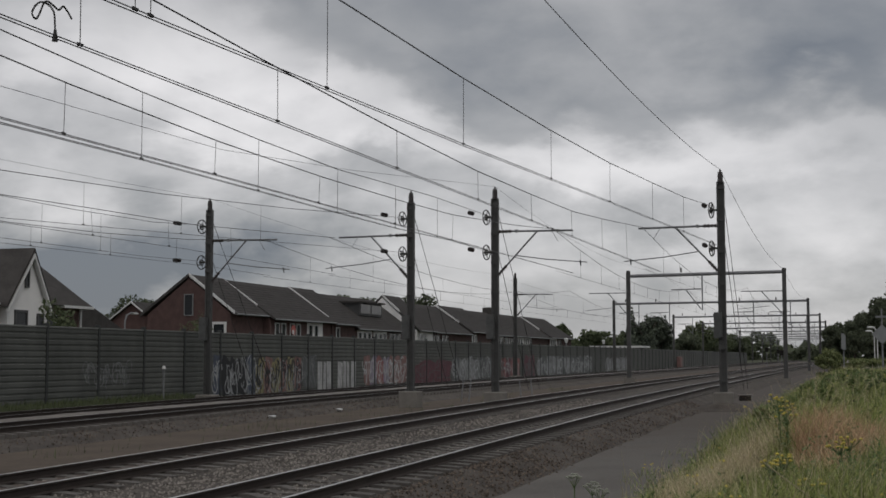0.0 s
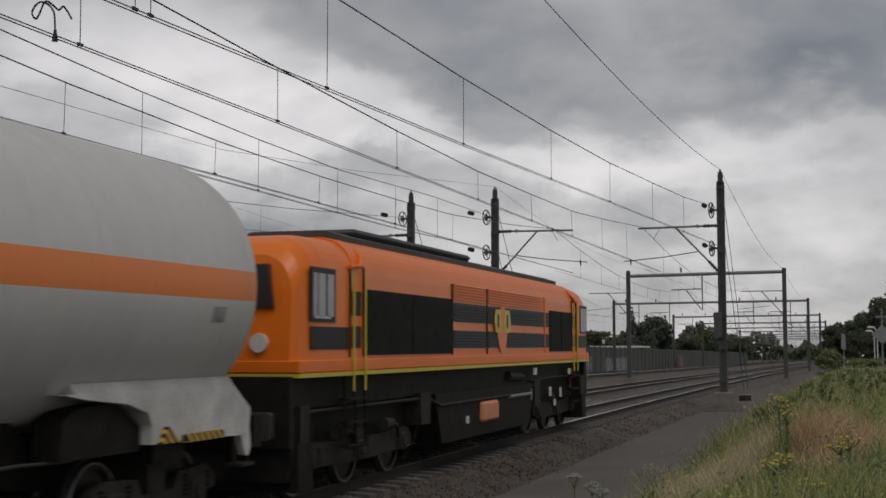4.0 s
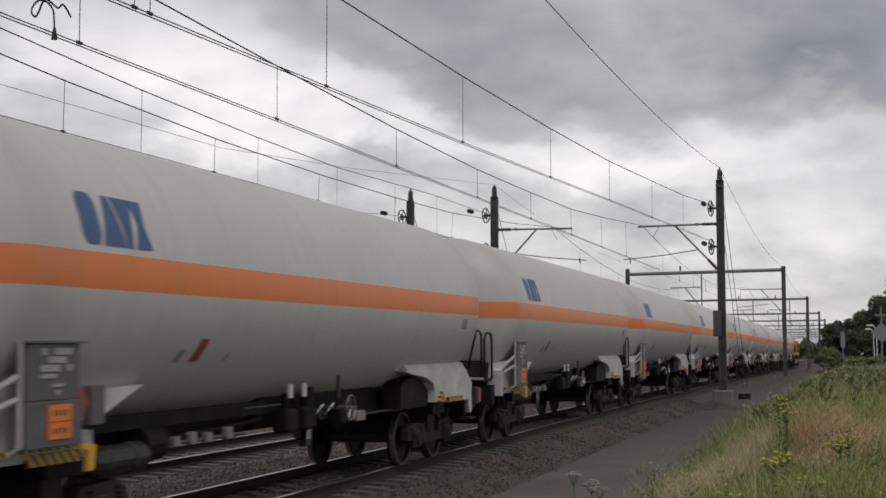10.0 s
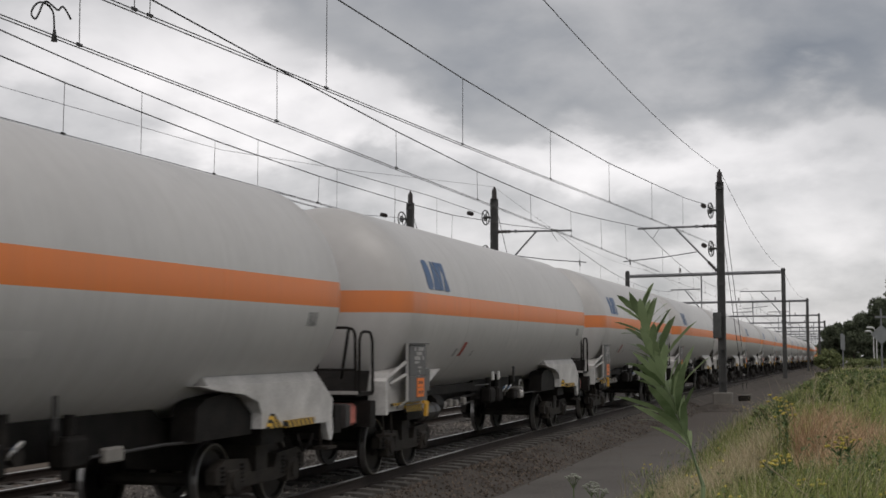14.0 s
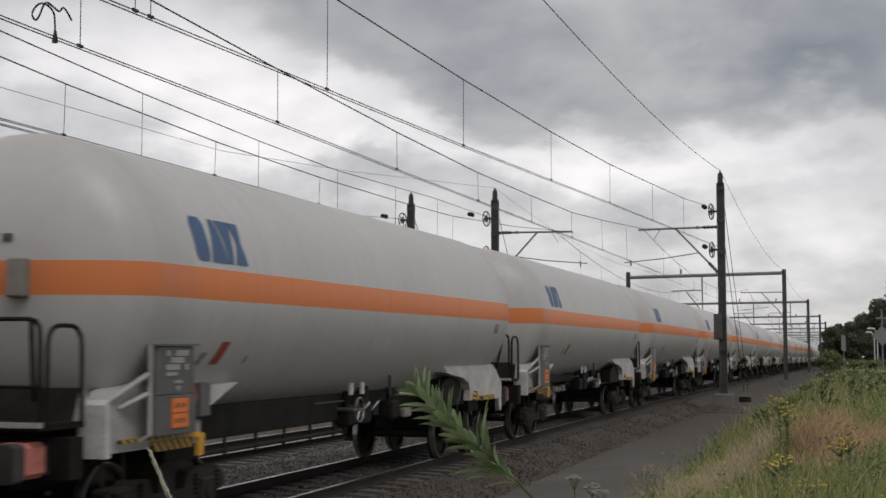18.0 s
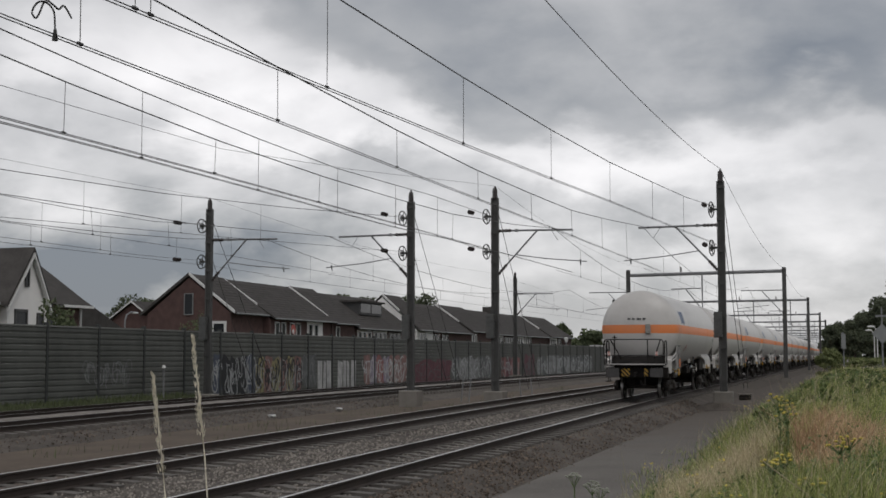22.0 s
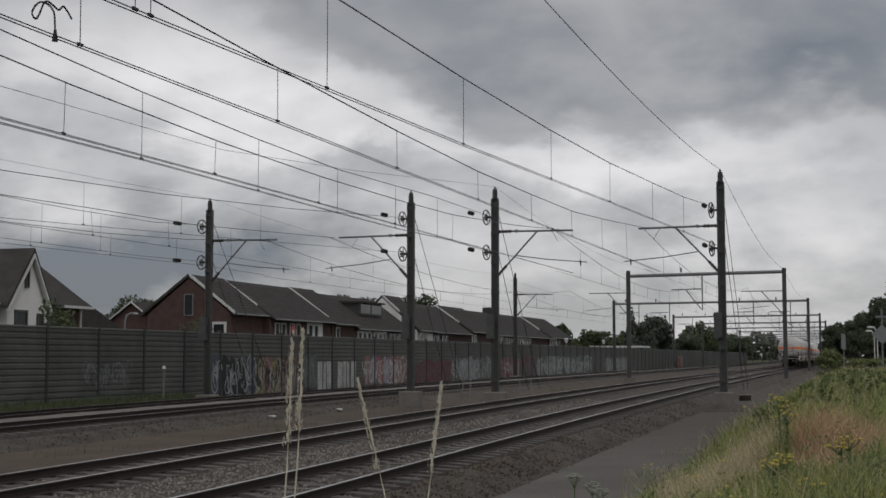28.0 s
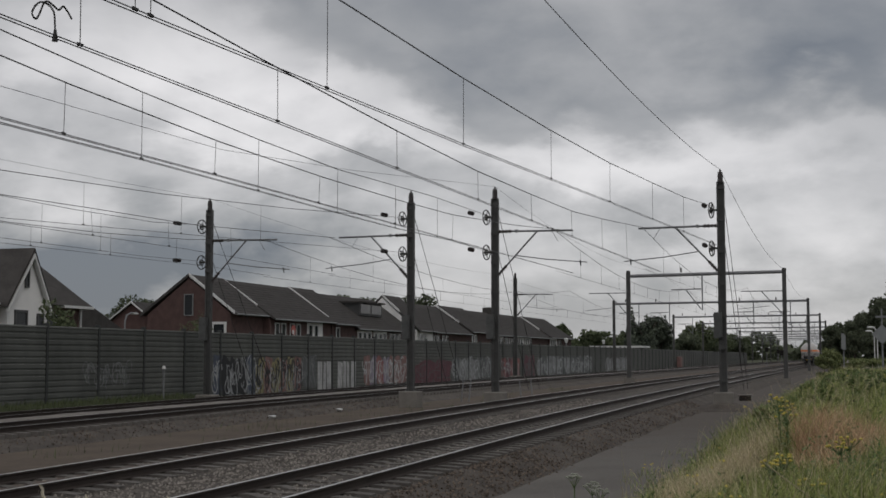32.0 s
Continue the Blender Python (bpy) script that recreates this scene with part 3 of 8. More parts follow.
def at_y(pts, y):
    for a, b in zip(pts, pts[1:]):
        if a[1] <= y <= b[1]:
            k = (y - a[1]) / (b[1] - a[1])
            return tuple(a[i] + (b[i] - a[i]) * k for i in range(3))
    return pts[-1]


def catenary(carrier, contact, drops, twin=True, carrier_r=0.0115):
    lines = [("carrier_wire", carrier, carrier_r)]
    if twin:
        lines += [("contact_wire", [(x - 0.04, y, z) for x, y, z in contact], 0.0075), ("contact_wire", [(x + 0.04, y, z) for x, y, z in contact], 0.0075)]
    else:
        lines += [("contact_wire", contact, 0.008)]
    for y in drops:
        a, b = at_y(carrier, y), at_y(contact, y)
        if a[2] - b[2] < 0.08:
            continue
        lines.append(("dropper", [a, b], 0.0055))
        lines.append(("clamp", [(b[0], b[1] - 0.045, b[2] + 0.02), (b[0], b[1] + 0.045, b[2] + 0.02)], 0.022))
    wires("overhead_wire", "dark overhead contact wire hung from its carrier", lines)


FOOT = {-5.32: 0.66, -15.35: 0.60, -19.35: 0.60, -29.6: 0.38}
mast(-5.32, 58, -1, 10.22, 0.66, (8.45, 6.8), "tall steel overhead line mast on the near verge", plinth=0.40, reach=2.44)
mast(-15.35, 58, 1, 9.84, 0.60, (8.45, 6.86), "steel overhead line mast with spoked tension wheels", 0.2)
mast(-19.35, 58, -1, 9.80, 0.60, (8.50, 6.88), "steel overhead line mast on a tall concrete block", 0.3)
mast(-29.6, 58, 1, 9.79, 0.36, (8.43, 6.70), "steel overhead line mast before the sound wall")
mast(-29.8, 119.8, 1, 9.95, 0.45, (), "plain overhead line mast before the sound wall")


def run_wires():
    h = 5.52

    def run(x0, y0, x1, y1, heights):
        """A wire straight in plan, with its heights along the way."""
        return [(x0 + (x1 - x0) * (y - y0) / (y1 - y0), y, z) for y, z in heights]
    # near track: the wire that goes on, and the one that ends at the near mast
    car = run(-8.2, 4, -8.0, 58, [(4, 7.3), (9, 6.85), (14.3, 6.55), (18.2, 6.47), (23.6, 6.40), (29, 6.38), (34.4, 6.46), (39.8, 6.57), (45.6, 6.88), (53.9, 7.39), (58, 7.75)])
    con = run(-8.2, 4, -7.97, 58, [(4, 5.56), (12, 5.60), (18, 5.65), (23.5, 5.68), (29, 5.72), (34.3, 5.75), (39.5, 5.78), (45, 5.80), (58, 5.86)])
    catenary(car, con, (12.8, 18.1, 23.5, 29.1, 34.3, 39.5, 44.5, 49.5))
    car2 = run(-7.05, 11.8, -5.4, 57, [(4, 7.75), (11, 7.4), (17.3, 7.2), (22.8, 7.19), (29.1, 7.25), (35.4, 7.38), (42, 7.64), (48.4, 7.91), (54, 8.26), (57, 8.45)])
    con2 = run(-7.05, 11.8, -5.4, 57, [(4, 5.55), (12.3, 5.74), (16.9, 5.84), (22.9, 5.97), (29.2, 6.14), (35.5, 6.32), (41.9, 6.48), (48.1, 6.64), (57, 6.85)])
    catenary(car2, con2, (12.35, 12.05, 16.9, 22.9, 29.2, 35.5, 41.9, 48.1))
    # second track
    car = run(-11.8, 5, -11.75, 58, [(5, 7.5), (11, 6.9), (16.4, 6.54), (18.2, 6.47), (23.5, 6.36), (28.8, 6.35), (34.2, 6.42), (39.3, 6.54), (47, 6.95), (58, 7.72)])
    con = run(-11.8, 5, -11.8, 58, [(5, 5.56), (16.4, 5.63), (23.4, 5.69), (28.7, 5.72), (40, 5.77), (58, 5.86)])
    catenary(car, con, (18.1, 23.3, 28.6, 34, 39.4, 45))
    car = run(-12.0, 16, -15.5, 57, [(5, 7.5), (16.8, 7.03), (21.7, 7.05), (27.9, 7.16), (34.2, 7.34), (46, 8.0), (57, 8.45)])
    con = run(-12.0, 16, -15.5, 57, [(5, 5.5), (16.8, 5.63), (21.6, 5.79), (27.8, 5.96), (34.2, 6.13), (40.7, 6.32), (49.3, 6.66), (57, 6.86)])
    catenary(car, con, (21.7, 27.9, 34.2, 40.7, 47))
    # the farther tracks
    car = run(-22.9, 28, -19.45, 57, [(5, 7.6), (18, 7.25), (31.8, 7.33), (39, 7.5), (47, 7.85), (57, 8.45)])
    con = run(-22.9, 28, -19.45, 57, [(5, 5.6), (20, 5.75), (30, 5.95), (44, 6.4), (57, 6.88)])
    catenary(car, con, (25, 30, 35, 40, 45), twin=False)
    car = run(-23.0, 5, -23.1, 58, [(5, 7.6), (18, 6.8), (32, 6.75), (37, 6.87), (44, 7.0), (58, 7.72)])
    con = run(-22.8, 5, -23.1, 58, [(5, 5.7), (32, 5.95), (43, 6.05), (58, 6.0)])
    catenary(car, con, (22, 27, 32, 37, 42, 47), twin=False)
    car = run(-27.0, 37, -29.7, 57, [(5, 7.4), (25, 7.35), (37.8, 7.53), (43.5, 7.68), (51.5, 8.0), (57, 8.43)])
    con = run(-27.0, 37, -29.7, 57, [(5, 5.7), (25, 5.95), (37.8, 6.12), (50, 6.42), (57, 6.70)])
    catenary(car, con, (31, 36, 41, 46), twin=False)
    car = run(-27.0, 5, -26.4, 58, [(5, 7.5), (25, 6.7), (37.8, 6.6), (43.5, 6.75), (50, 7.05), (58, 7.72)])
    con = run(-27.0, 5, -26.4, 58, [(5, 5.7), (37.8, 5.89), (52, 6.05), (58, 6.0)])
    catenary(car, con, (29, 34, 39, 44, 49), twin=False)
    # onward spans
    for i, cx in enumerate(TRACKS):
        for j, (a, b) in enumerate(((58, 111), (111, 169), (169, 228), (228, 286), (286, 344))):
            s = 0.25 if (i + j) % 2 else -0.25
            car = sag_wire(cx + s, a, 7.75, cx - s, b, 7.75, 1.1, 10)
            con = [(cx + s, a, h + rise(a)), (cx - s, b, h + rise(b))]
            catenary(car, con, [a + (b - a) * k / 9 for k in range(1, 9)] if j < 2 else (), twin=False, carrier_r=0.012)
    # earth wires to the mast tops
    for x, z, sag, near in ((-5.32, 10.22, 0.7, None), (-15.35, 9.84, 0.9, [(2, 8.4), (12, 7.5), (21.4, 7.28), (30.7, 7.45), (39.8, 8.15), (50, 9.1), (58, 9.84)]), (-29.6, 9.79, 0.5, [(2, 9.6), (20, 9.2), (41.3, 9.35), (49.1, 9.52), (58, 9.79)])):
        first = run(x, 2, x, 58, near) if near else sag_wire(x + 0.08, 2, 8.8, x, 58, z, sag, 16)
        pts = first + sag_wire(x, 58, z, x, 111, 9.3, sag, 10)[1:] + sag_wire(x, 111, 9.3, x, 169, 9.3, sag, 8)[1:]
        wires("earth_wire", "thin earth wire strung between the mast tops", [("earth_line", pts, 0.010 if x > -6 else 0.006)])


run_wires()


def gantry(y, x0, x1, z, label, arms, bracket=()):
    t = thing("overhead_line_gantry", label, "gantry", "overhead line gantries", m=pose(0, y, 0))
    for x in (x0, x1):
        bm = B()
        prism(bm, [(x - 0.16, -0.15), (x + 0.16, -0.15), (x + 0.16, 0.15), (x - 0.16, 0.15)], "z", -0.4, z + 0.15)
        part("post", bm, M["mast"], t)
        bm = B()
        rod(bm, (x, 0, z + 0.15), (x, 0, z + 0.34), 0.2, 0.14, 8)
        part("post_cap", bm, M["mast"], t)
        bm = B()
        box(bm, x - 0.4, x + 0.4, -0.4, 0.4, -0.6, 0.45)
        part("concrete_foot", bm, M["concrete"], t)
    bm = B()
    rod(bm, (x0, 0, z - 0.12), (x1, 0, z + 0.04), 0.14, None, 10)
    part("beam", bm, M["galv"], t)
    for x, sd in bracket:
        bm = B()
        rod(bm, (x, 0, z - 1.5), (x + sd * 3.3, 0, z - 1.5), 0.04)
        rod(bm, (x, 0, z - 3.4), (x + sd * 1.7, 0, z - 1.52), 0.035)
        rod(bm, (x + sd * 1.1, 0, z - 2.7), (x + sd * 3.6, 0, z - 2.95), 0.022)
        part("bracket_arm", bm, M["galv"], t)
    for x in arms:
        bm = B()
        rod(bm, (x + 1.1, 0, z), (x + 1.1, 0, z - 1.9), 0.06)
        rod(bm, (x + 1.0, 0, z - 1.25), (x - 1.4, 0, z - 1.3), 0.045)
        rod(bm, (x + 1.0, 0, z - 2.9), (x - 0.2, 0, z - 1.35), 0.045)
        rod(bm, (x + 1.1, 0, z - 1.9), (x + 1.1, 0, z - 3.0), 0.05)
        part("drop_arm", bm, M["galv"], t)
        bm = B()
        insulator(bm, (x - 0.6, 0, z + 0.12), (x - 0.6, 0, z + 0.5), 0.1, 3)
        part("beam_insulator", bm, M["insul"], t)
    return t


gantry(110.2, -17.75, -5.2, 8.95, "steel overhead line gantry over two tracks", TRACKS[1:2], ((-5.3, -1), (-17.75, -1)))
gantry(169, -29.1, -5.2, 9.0, "steel overhead line gantry over four tracks", TRACKS)
for k in range(8):
    gantry(228 + 46 * k, -29.1, -5.2, 9.0, "distant steel overhead line gantry over four tracks", TRACKS)


def cable_loop():
    """A loose loop of cable hanging from a clamp on the near wires."""
    t = thing("cable_loop", "loose dark cable loop clamped to the contact wire", "cable")
    pts = [(-8.16, y, z) for y, z in ((12.31, 5.58), (12.3, 5.76), (12.27, 5.87), (12.16, 5.92), (12.03, 5.91), (11.93, 5.84), (11.88, 5.75), (11.95, 5.71), (12.02, 5.79), (12.08, 5.9), (12.15, 5.95), (12.27, 5.93), (12.37, 5.91), (12.45, 5.97), (12.53, 5.94), (12.62, 5.87))]
    fine = []
    for i in range(len(pts) - 1):
        p0, p1, p2, p3 = (Vector(pts[min(len(pts) - 1, max(0, i + q))]) for q in (-1, 0, 1, 2))
        for k in range(4):
            u = k / 4
            fine.append(0.5 * (2 * p1 + (p2 - p0) * u + (2 * p0 - 5 * p1 + 4 * p2 - p3) * u * u + (3 * p1 - p0 - 3 * p2 + p3) * u ** 3))
    pts = fine + [Vector(pts[-1])]
    bm = B()
    pipe(bm, pts, 0.011)
    part("cable", bm, M["wire"], t)
    bm = B()
    rod(bm, (-8.16, 12.31, 5.55), (-8.16, 12.31, 5.68), 0.035, 0.015)
    part("clamp", bm, M["wire"], t)


cable_loop()
bm = B()
lathe(bm, [(0.3, 0.34), (0.7, 0.28), (1.1, 0.14), (1.4, 0.04), (1.8, -0.08)], (0, 0, 0), "z", 26, False)
for v in bm.verts:
    v.co += Vector((noise.noise(v.co * 2.1) * 0.12, noise.noise(v.co * 2.7) * 0.12, noise.noise(v.co * 3.3) * 0.05))
mound = part("ballast_mound", bm, M["ballast"])
mound.matrix_basis = pose(-5.32, 58.0, rise(58) - 0.58)
tagged(mound, "low mound of ballast heaped round the mast foot", "ballast", kind="structure")


# ---- the sound wall ----
WALL_X = -31.5


def sound_wall():
    t = thing("sound_wall", "dark green-grey ribbed sound wall, partly covered in graffiti", "sound wall", kind="structure")
    seg = 3.9
    y = 24.0
    n = 0
    pm = bpy.data.meshes.new("panel")
    bm = B()
    rows = 14
    for k in range(rows):
        z0 = -0.2 + k * 3.42 / rows
        z1 = z0 + 3.42 / rows
        prism(bm, [(-0.06, z0), (0.035, z0 + 0.005), (0.035, z0 + 0.04), (0.06, z0 + 0.08), (0.06, z1 - 0.03), (0.035, z1 - 0.005), (-0.06, z1 - 0.002)], "y", 0.0, seg - 0.16)
    bm.normal_update()
    bm.to_mesh(pm)
    bm.free()
    pm.materials.append(M["wall_panel"])
    qm = bpy.data.meshes.new("post")
    bm = B()
    box(bm, -0.1, 0.1, -0.075, 0.075, -0.6, 3.42, 0.01)
    bm.to_mesh(qm)
    bm.free()
    qm.materials.append(M["wall_post"])
    cm = bpy.data.meshes.new("cap")
    bm = B()
    box(bm, -0.085, 0.085, 0, seg - 0.15, 3.22, 3.30, 0.012)
    bm.to_mesh(cm)
    bm.free()
    cm.materials.append(M["wall_cap"])
    while y < 420:
        z = 0.12
        for name, me in (("panel", pm), ("post", qm), ("cap", cm)):
            ob = new(name, me)
            ob.parent = t
            ob.location = (WALL_X, y if name == "post" else y + 0.08, z)
        y += seg
        n += 1


sound_wall()


# ---- graffiti on the sound wall ----
WALL = bpy.data.objects["sound_wall"]
GX = WALL_X + 0.066


def stroke(bm, pts, width, x):
    """A band of sprayed paint along a path on the wall, with round ends and joints."""
    for (a, b), (c, d) in zip(pts, pts[1:]):
        L = math.hypot(c - a, d - b) or 1
        nx, nz = -(d - b) / L * width / 2, (c - a) / L * width / 2
        bm.faces.new([bm.verts.new((x, p, q)) for p, q in ((a + nx, b + nz), (a - nx, b - nz), (c - nx, d - nz), (c + nx, d + nz))])
    for k, (a, b) in enumerate(pts):
        bm.faces.new([bm.verts.new((x + 0.0002 * (1 + k % 2), a + width / 2 * math.cos(q * 0.785), b + width / 2 * math.sin(q * 0.785))) for q in range(8)])


def graffiti(y0, y1, z0, z1, n, fills, line, seed, thick=0.06, fill_share=1.0):
    """A sprayed piece: uneven patches of fill under a tangle of curved outline strokes."""
    rng = random.Random(seed)
    w, h = (y1 - y0) / n, z1 - z0
    for i in range(n):
        cy, zc = y0 + (i + 0.5) * w, (z0 + z1) / 2
        if rng.random() < fill_share:
            ph = rng.uniform(0, 6.28)
            pts = []
            for j in range(20):
                a = 2 * math.pi * j / 20
                r = 1 + 0.12 * math.sin(2 * a + ph) + 0.10 * math.sin(5 * a + ph * 2)
                sx, sy = math.copysign(abs(math.cos(a)) ** 0.5, math.cos(a)), math.copysign(abs(math.sin(a)) ** 0.5, math.sin(a))
                pts.append((cy + sx * w * 0.56 * r, min(z1 + 0.08, max(z0, zc + sy * h * 0.5 * r))))
            bm = B()
            bm.faces.new([bm.verts.new((GX + 0.0012 + 0.0006 * (i % 3), p, q)) for p, q in pts])
            part("graffiti_fill", bm, rng.choice(fills), WALL)
        bm = B()
        for k in range(7):
            # part of a tall leaning loop
            u, v = cy + rng.uniform(-0.4, 0.4) * w, zc + rng.uniform(-0.22, 0.22) * h
            ru, rv = rng.uniform(0.15, 0.42) * w, rng.uniform(0.18, 0.42) * h
            a0, span, lean = rng.uniform(0, 6.28), rng.uniform(1.6, 5.0), rng.uniform(-0.3, 0.3)
            path = []
            for q in range(9):
                a = a0 + span * q / 8
                path.append((u + ru * math.cos(a) + lean * rv * math.sin(a), min(z1 + 0.05, max(z0 + 0.03, v + rv * math.sin(a)))))
            stroke(bm, path, thick * rng.uniform(0.7, 1.2), GX + 0.0036 + 0.0005 * k)
        part("graffiti_line", bm, line, WALL)


for nm, c in (("spray_blue_grey", (0.05, 0.06, 0.085)), ("spray_pale", (0.28, 0.29, 0.29)), ("spray_yellow", (0.20, 0.18, 0.09)), ("spray_pink", (0.19, 0.105, 0.095)), ("spray_maroon", (0.10, 0.035, 0.045)),
              ("spray_white", (0.34, 0.34, 0.335)), ("spray_red", (0.22, 0.085, 0.08)), ("spray_violet", (0.20, 0.17, 0.23)), ("spray_black", (0.012, 0.012, 0.014)), ("spray_grey", (0.165, 0.17, 0.17)), ("spray_dim", (0.085, 0.09, 0.09))):
    M[nm] = mat(nm, c, 0.7, var=0.45, scale=2.2, fine=18)
graffiti(50.1, 54.0, 0.75, 1.95, 5, [M["spray_dim"]], M["spray_grey"], 3, 0.045, 0.0)
graffiti(62.2, 67.2, 0.05, 2.2, 5, [M["spray_blue_grey"], M["spray_black"]], M["spray_pale"], 5, 0.075)
graffiti(67.4, 73.6, 0.05, 2.1, 6, [M["spray_yellow"], M["spray_pink"], M["spray_pink"]], M["spray_black"], 8, 0.10)
graffiti(67.3, 73.7, 0.05, 2.15, 5, [M["spray_yellow"]], M["spray_pale"], 77, 0.06, 0.0)
graffiti(73.9, 75.9, 0.3, 2.2, 2, [M["spray_dim"]], M["spray_grey"], 9, 0.05)
graffiti(84.3, 94.5, 0.25, 2.2, 8, [M["spray_red"], M["spray_red"], M["spray_pink"], M["spray_violet"]], M["spray_white"], 12, 0.11)
graffiti(95.5, 104.5, 0.05, 1.85, 2, [M["spray_maroon"]], M["spray_dim"], 15, 0.05)
graffiti(105, 119, 0.1, 2.1, 7, [M["spray_grey"], M["spray_dim"]], M["spray_pale"], 18, 0.12)
graffiti(121, 128, 0.2, 2.0, 4, [M["spray_maroon"], M["spray_red"]], M["spray_pale"], 21, 0.1)
graffiti(130, 134.5, 0.2, 2.3, 3, [M["spray_maroon"]], M["spray_dim"], 23, 0.12)
graffiti(136, 166, 0.15, 2.2, 14, [M["spray_grey"], M["spray_dim"]], M["spray_pale"], 26, 0.16)
graffiti(176, 196, 0.2, 2.1, 8, [M["spray_grey"]], M["spray_pale"], 31, 0.16)
# a row of bold white bars
for k, (y, w) in enumerate(((76.2, 0.75), (77.1, 0.45), (77.75, 0.7), (79.5, 0.85), (80.5, 0.5), (81.2, 0.42), (81.85, 0.85))):
    bm = B()
    e = 0.09 * math.sin(k * 2.3)
    prism(bm, [(y, 0.05 + 0.08 * (k % 3)), (y + w, 0.04), (y + w + e, 1.86 - 0.1 * (k % 2)), (y + e, 1.9)], "x", GX, GX + 0.003)
    part("graffiti_bar", bm, M["spray_white"], WALL)


# ---- houses behind the wall ----
M["brick_red"] = mat("dark_red_brown_brick", (0.080, 0.046, 0.041), 0.9, var=0.35, scale=2, fine=30, bump=0.4)
M["plaster"] = mat("off_white_plaster", (0.74, 0.73, 0.71), 0.85, var=0.08, scale=1.0, fine=20)
M["trim_white"] = mat("white_trim", (0.60, 0.60, 0.59), 0.6, var=0.08)
M["roof_tile"] = mat("dark_grey_roof_tiles", (0.060, 0.056, 0.053), 0.9, var=0.3, scale=1.5, fine=14, bump=0.4, spec=0.2)
M["pane_dark"] = mat("dark_house_pane", (0.02, 0.022, 0.025), 0.12, var=0.2, spec=0.35)
M["zinc"] = mat("grey_cladding", (0.20, 0.21, 0.21), 0.6, var=0.15)


def window(parent, x0, x1, y0, y1, z0, z1, face, wide=0.09, paint=None):
    """A framed window that faces the line (+x) or the camera's end (-y)."""
    bm = B()
    if face == "x":
        for a, b, c, d in ((y0, y1, z0, z0 + wide), (y0, y1, z1 - wide, z1), (y0, y0 + wide, z0 + wide, z1 - wide), (y1 - wide, y1, z0 + wide, z1 - wide)):
            box(bm, x0, x0 + 0.07, a, b, c, d)
        w = part("window", bm, paint or M["trim_white"], parent)
        bm = B()
        box(bm, x0 + 0.005, x0 + 0.03, y0 + wide, y1 - wide, z0 + wide, z1 - wide)
    else:
        for a, b, c, d in ((x0, x1, z0, z0 + wide), (x0, x1, z1 - wide, z1), (x0, x0 + wide, z0 + wide, z1 - wide), (x1 - wide, x1, z0 + wide, z1 - wide)):
            box(bm, a, b, y0 - 0.07, y0, c, d)
        w = part("window", bm, paint or M["trim_white"], parent)
        bm = B()
        box(bm, x0 + wide, x1 - wide, y0 - 0.03, y0 - 0.005, z0 + wide, z1 - wide)
    part("pane", bm, M["pane_dark"], w)


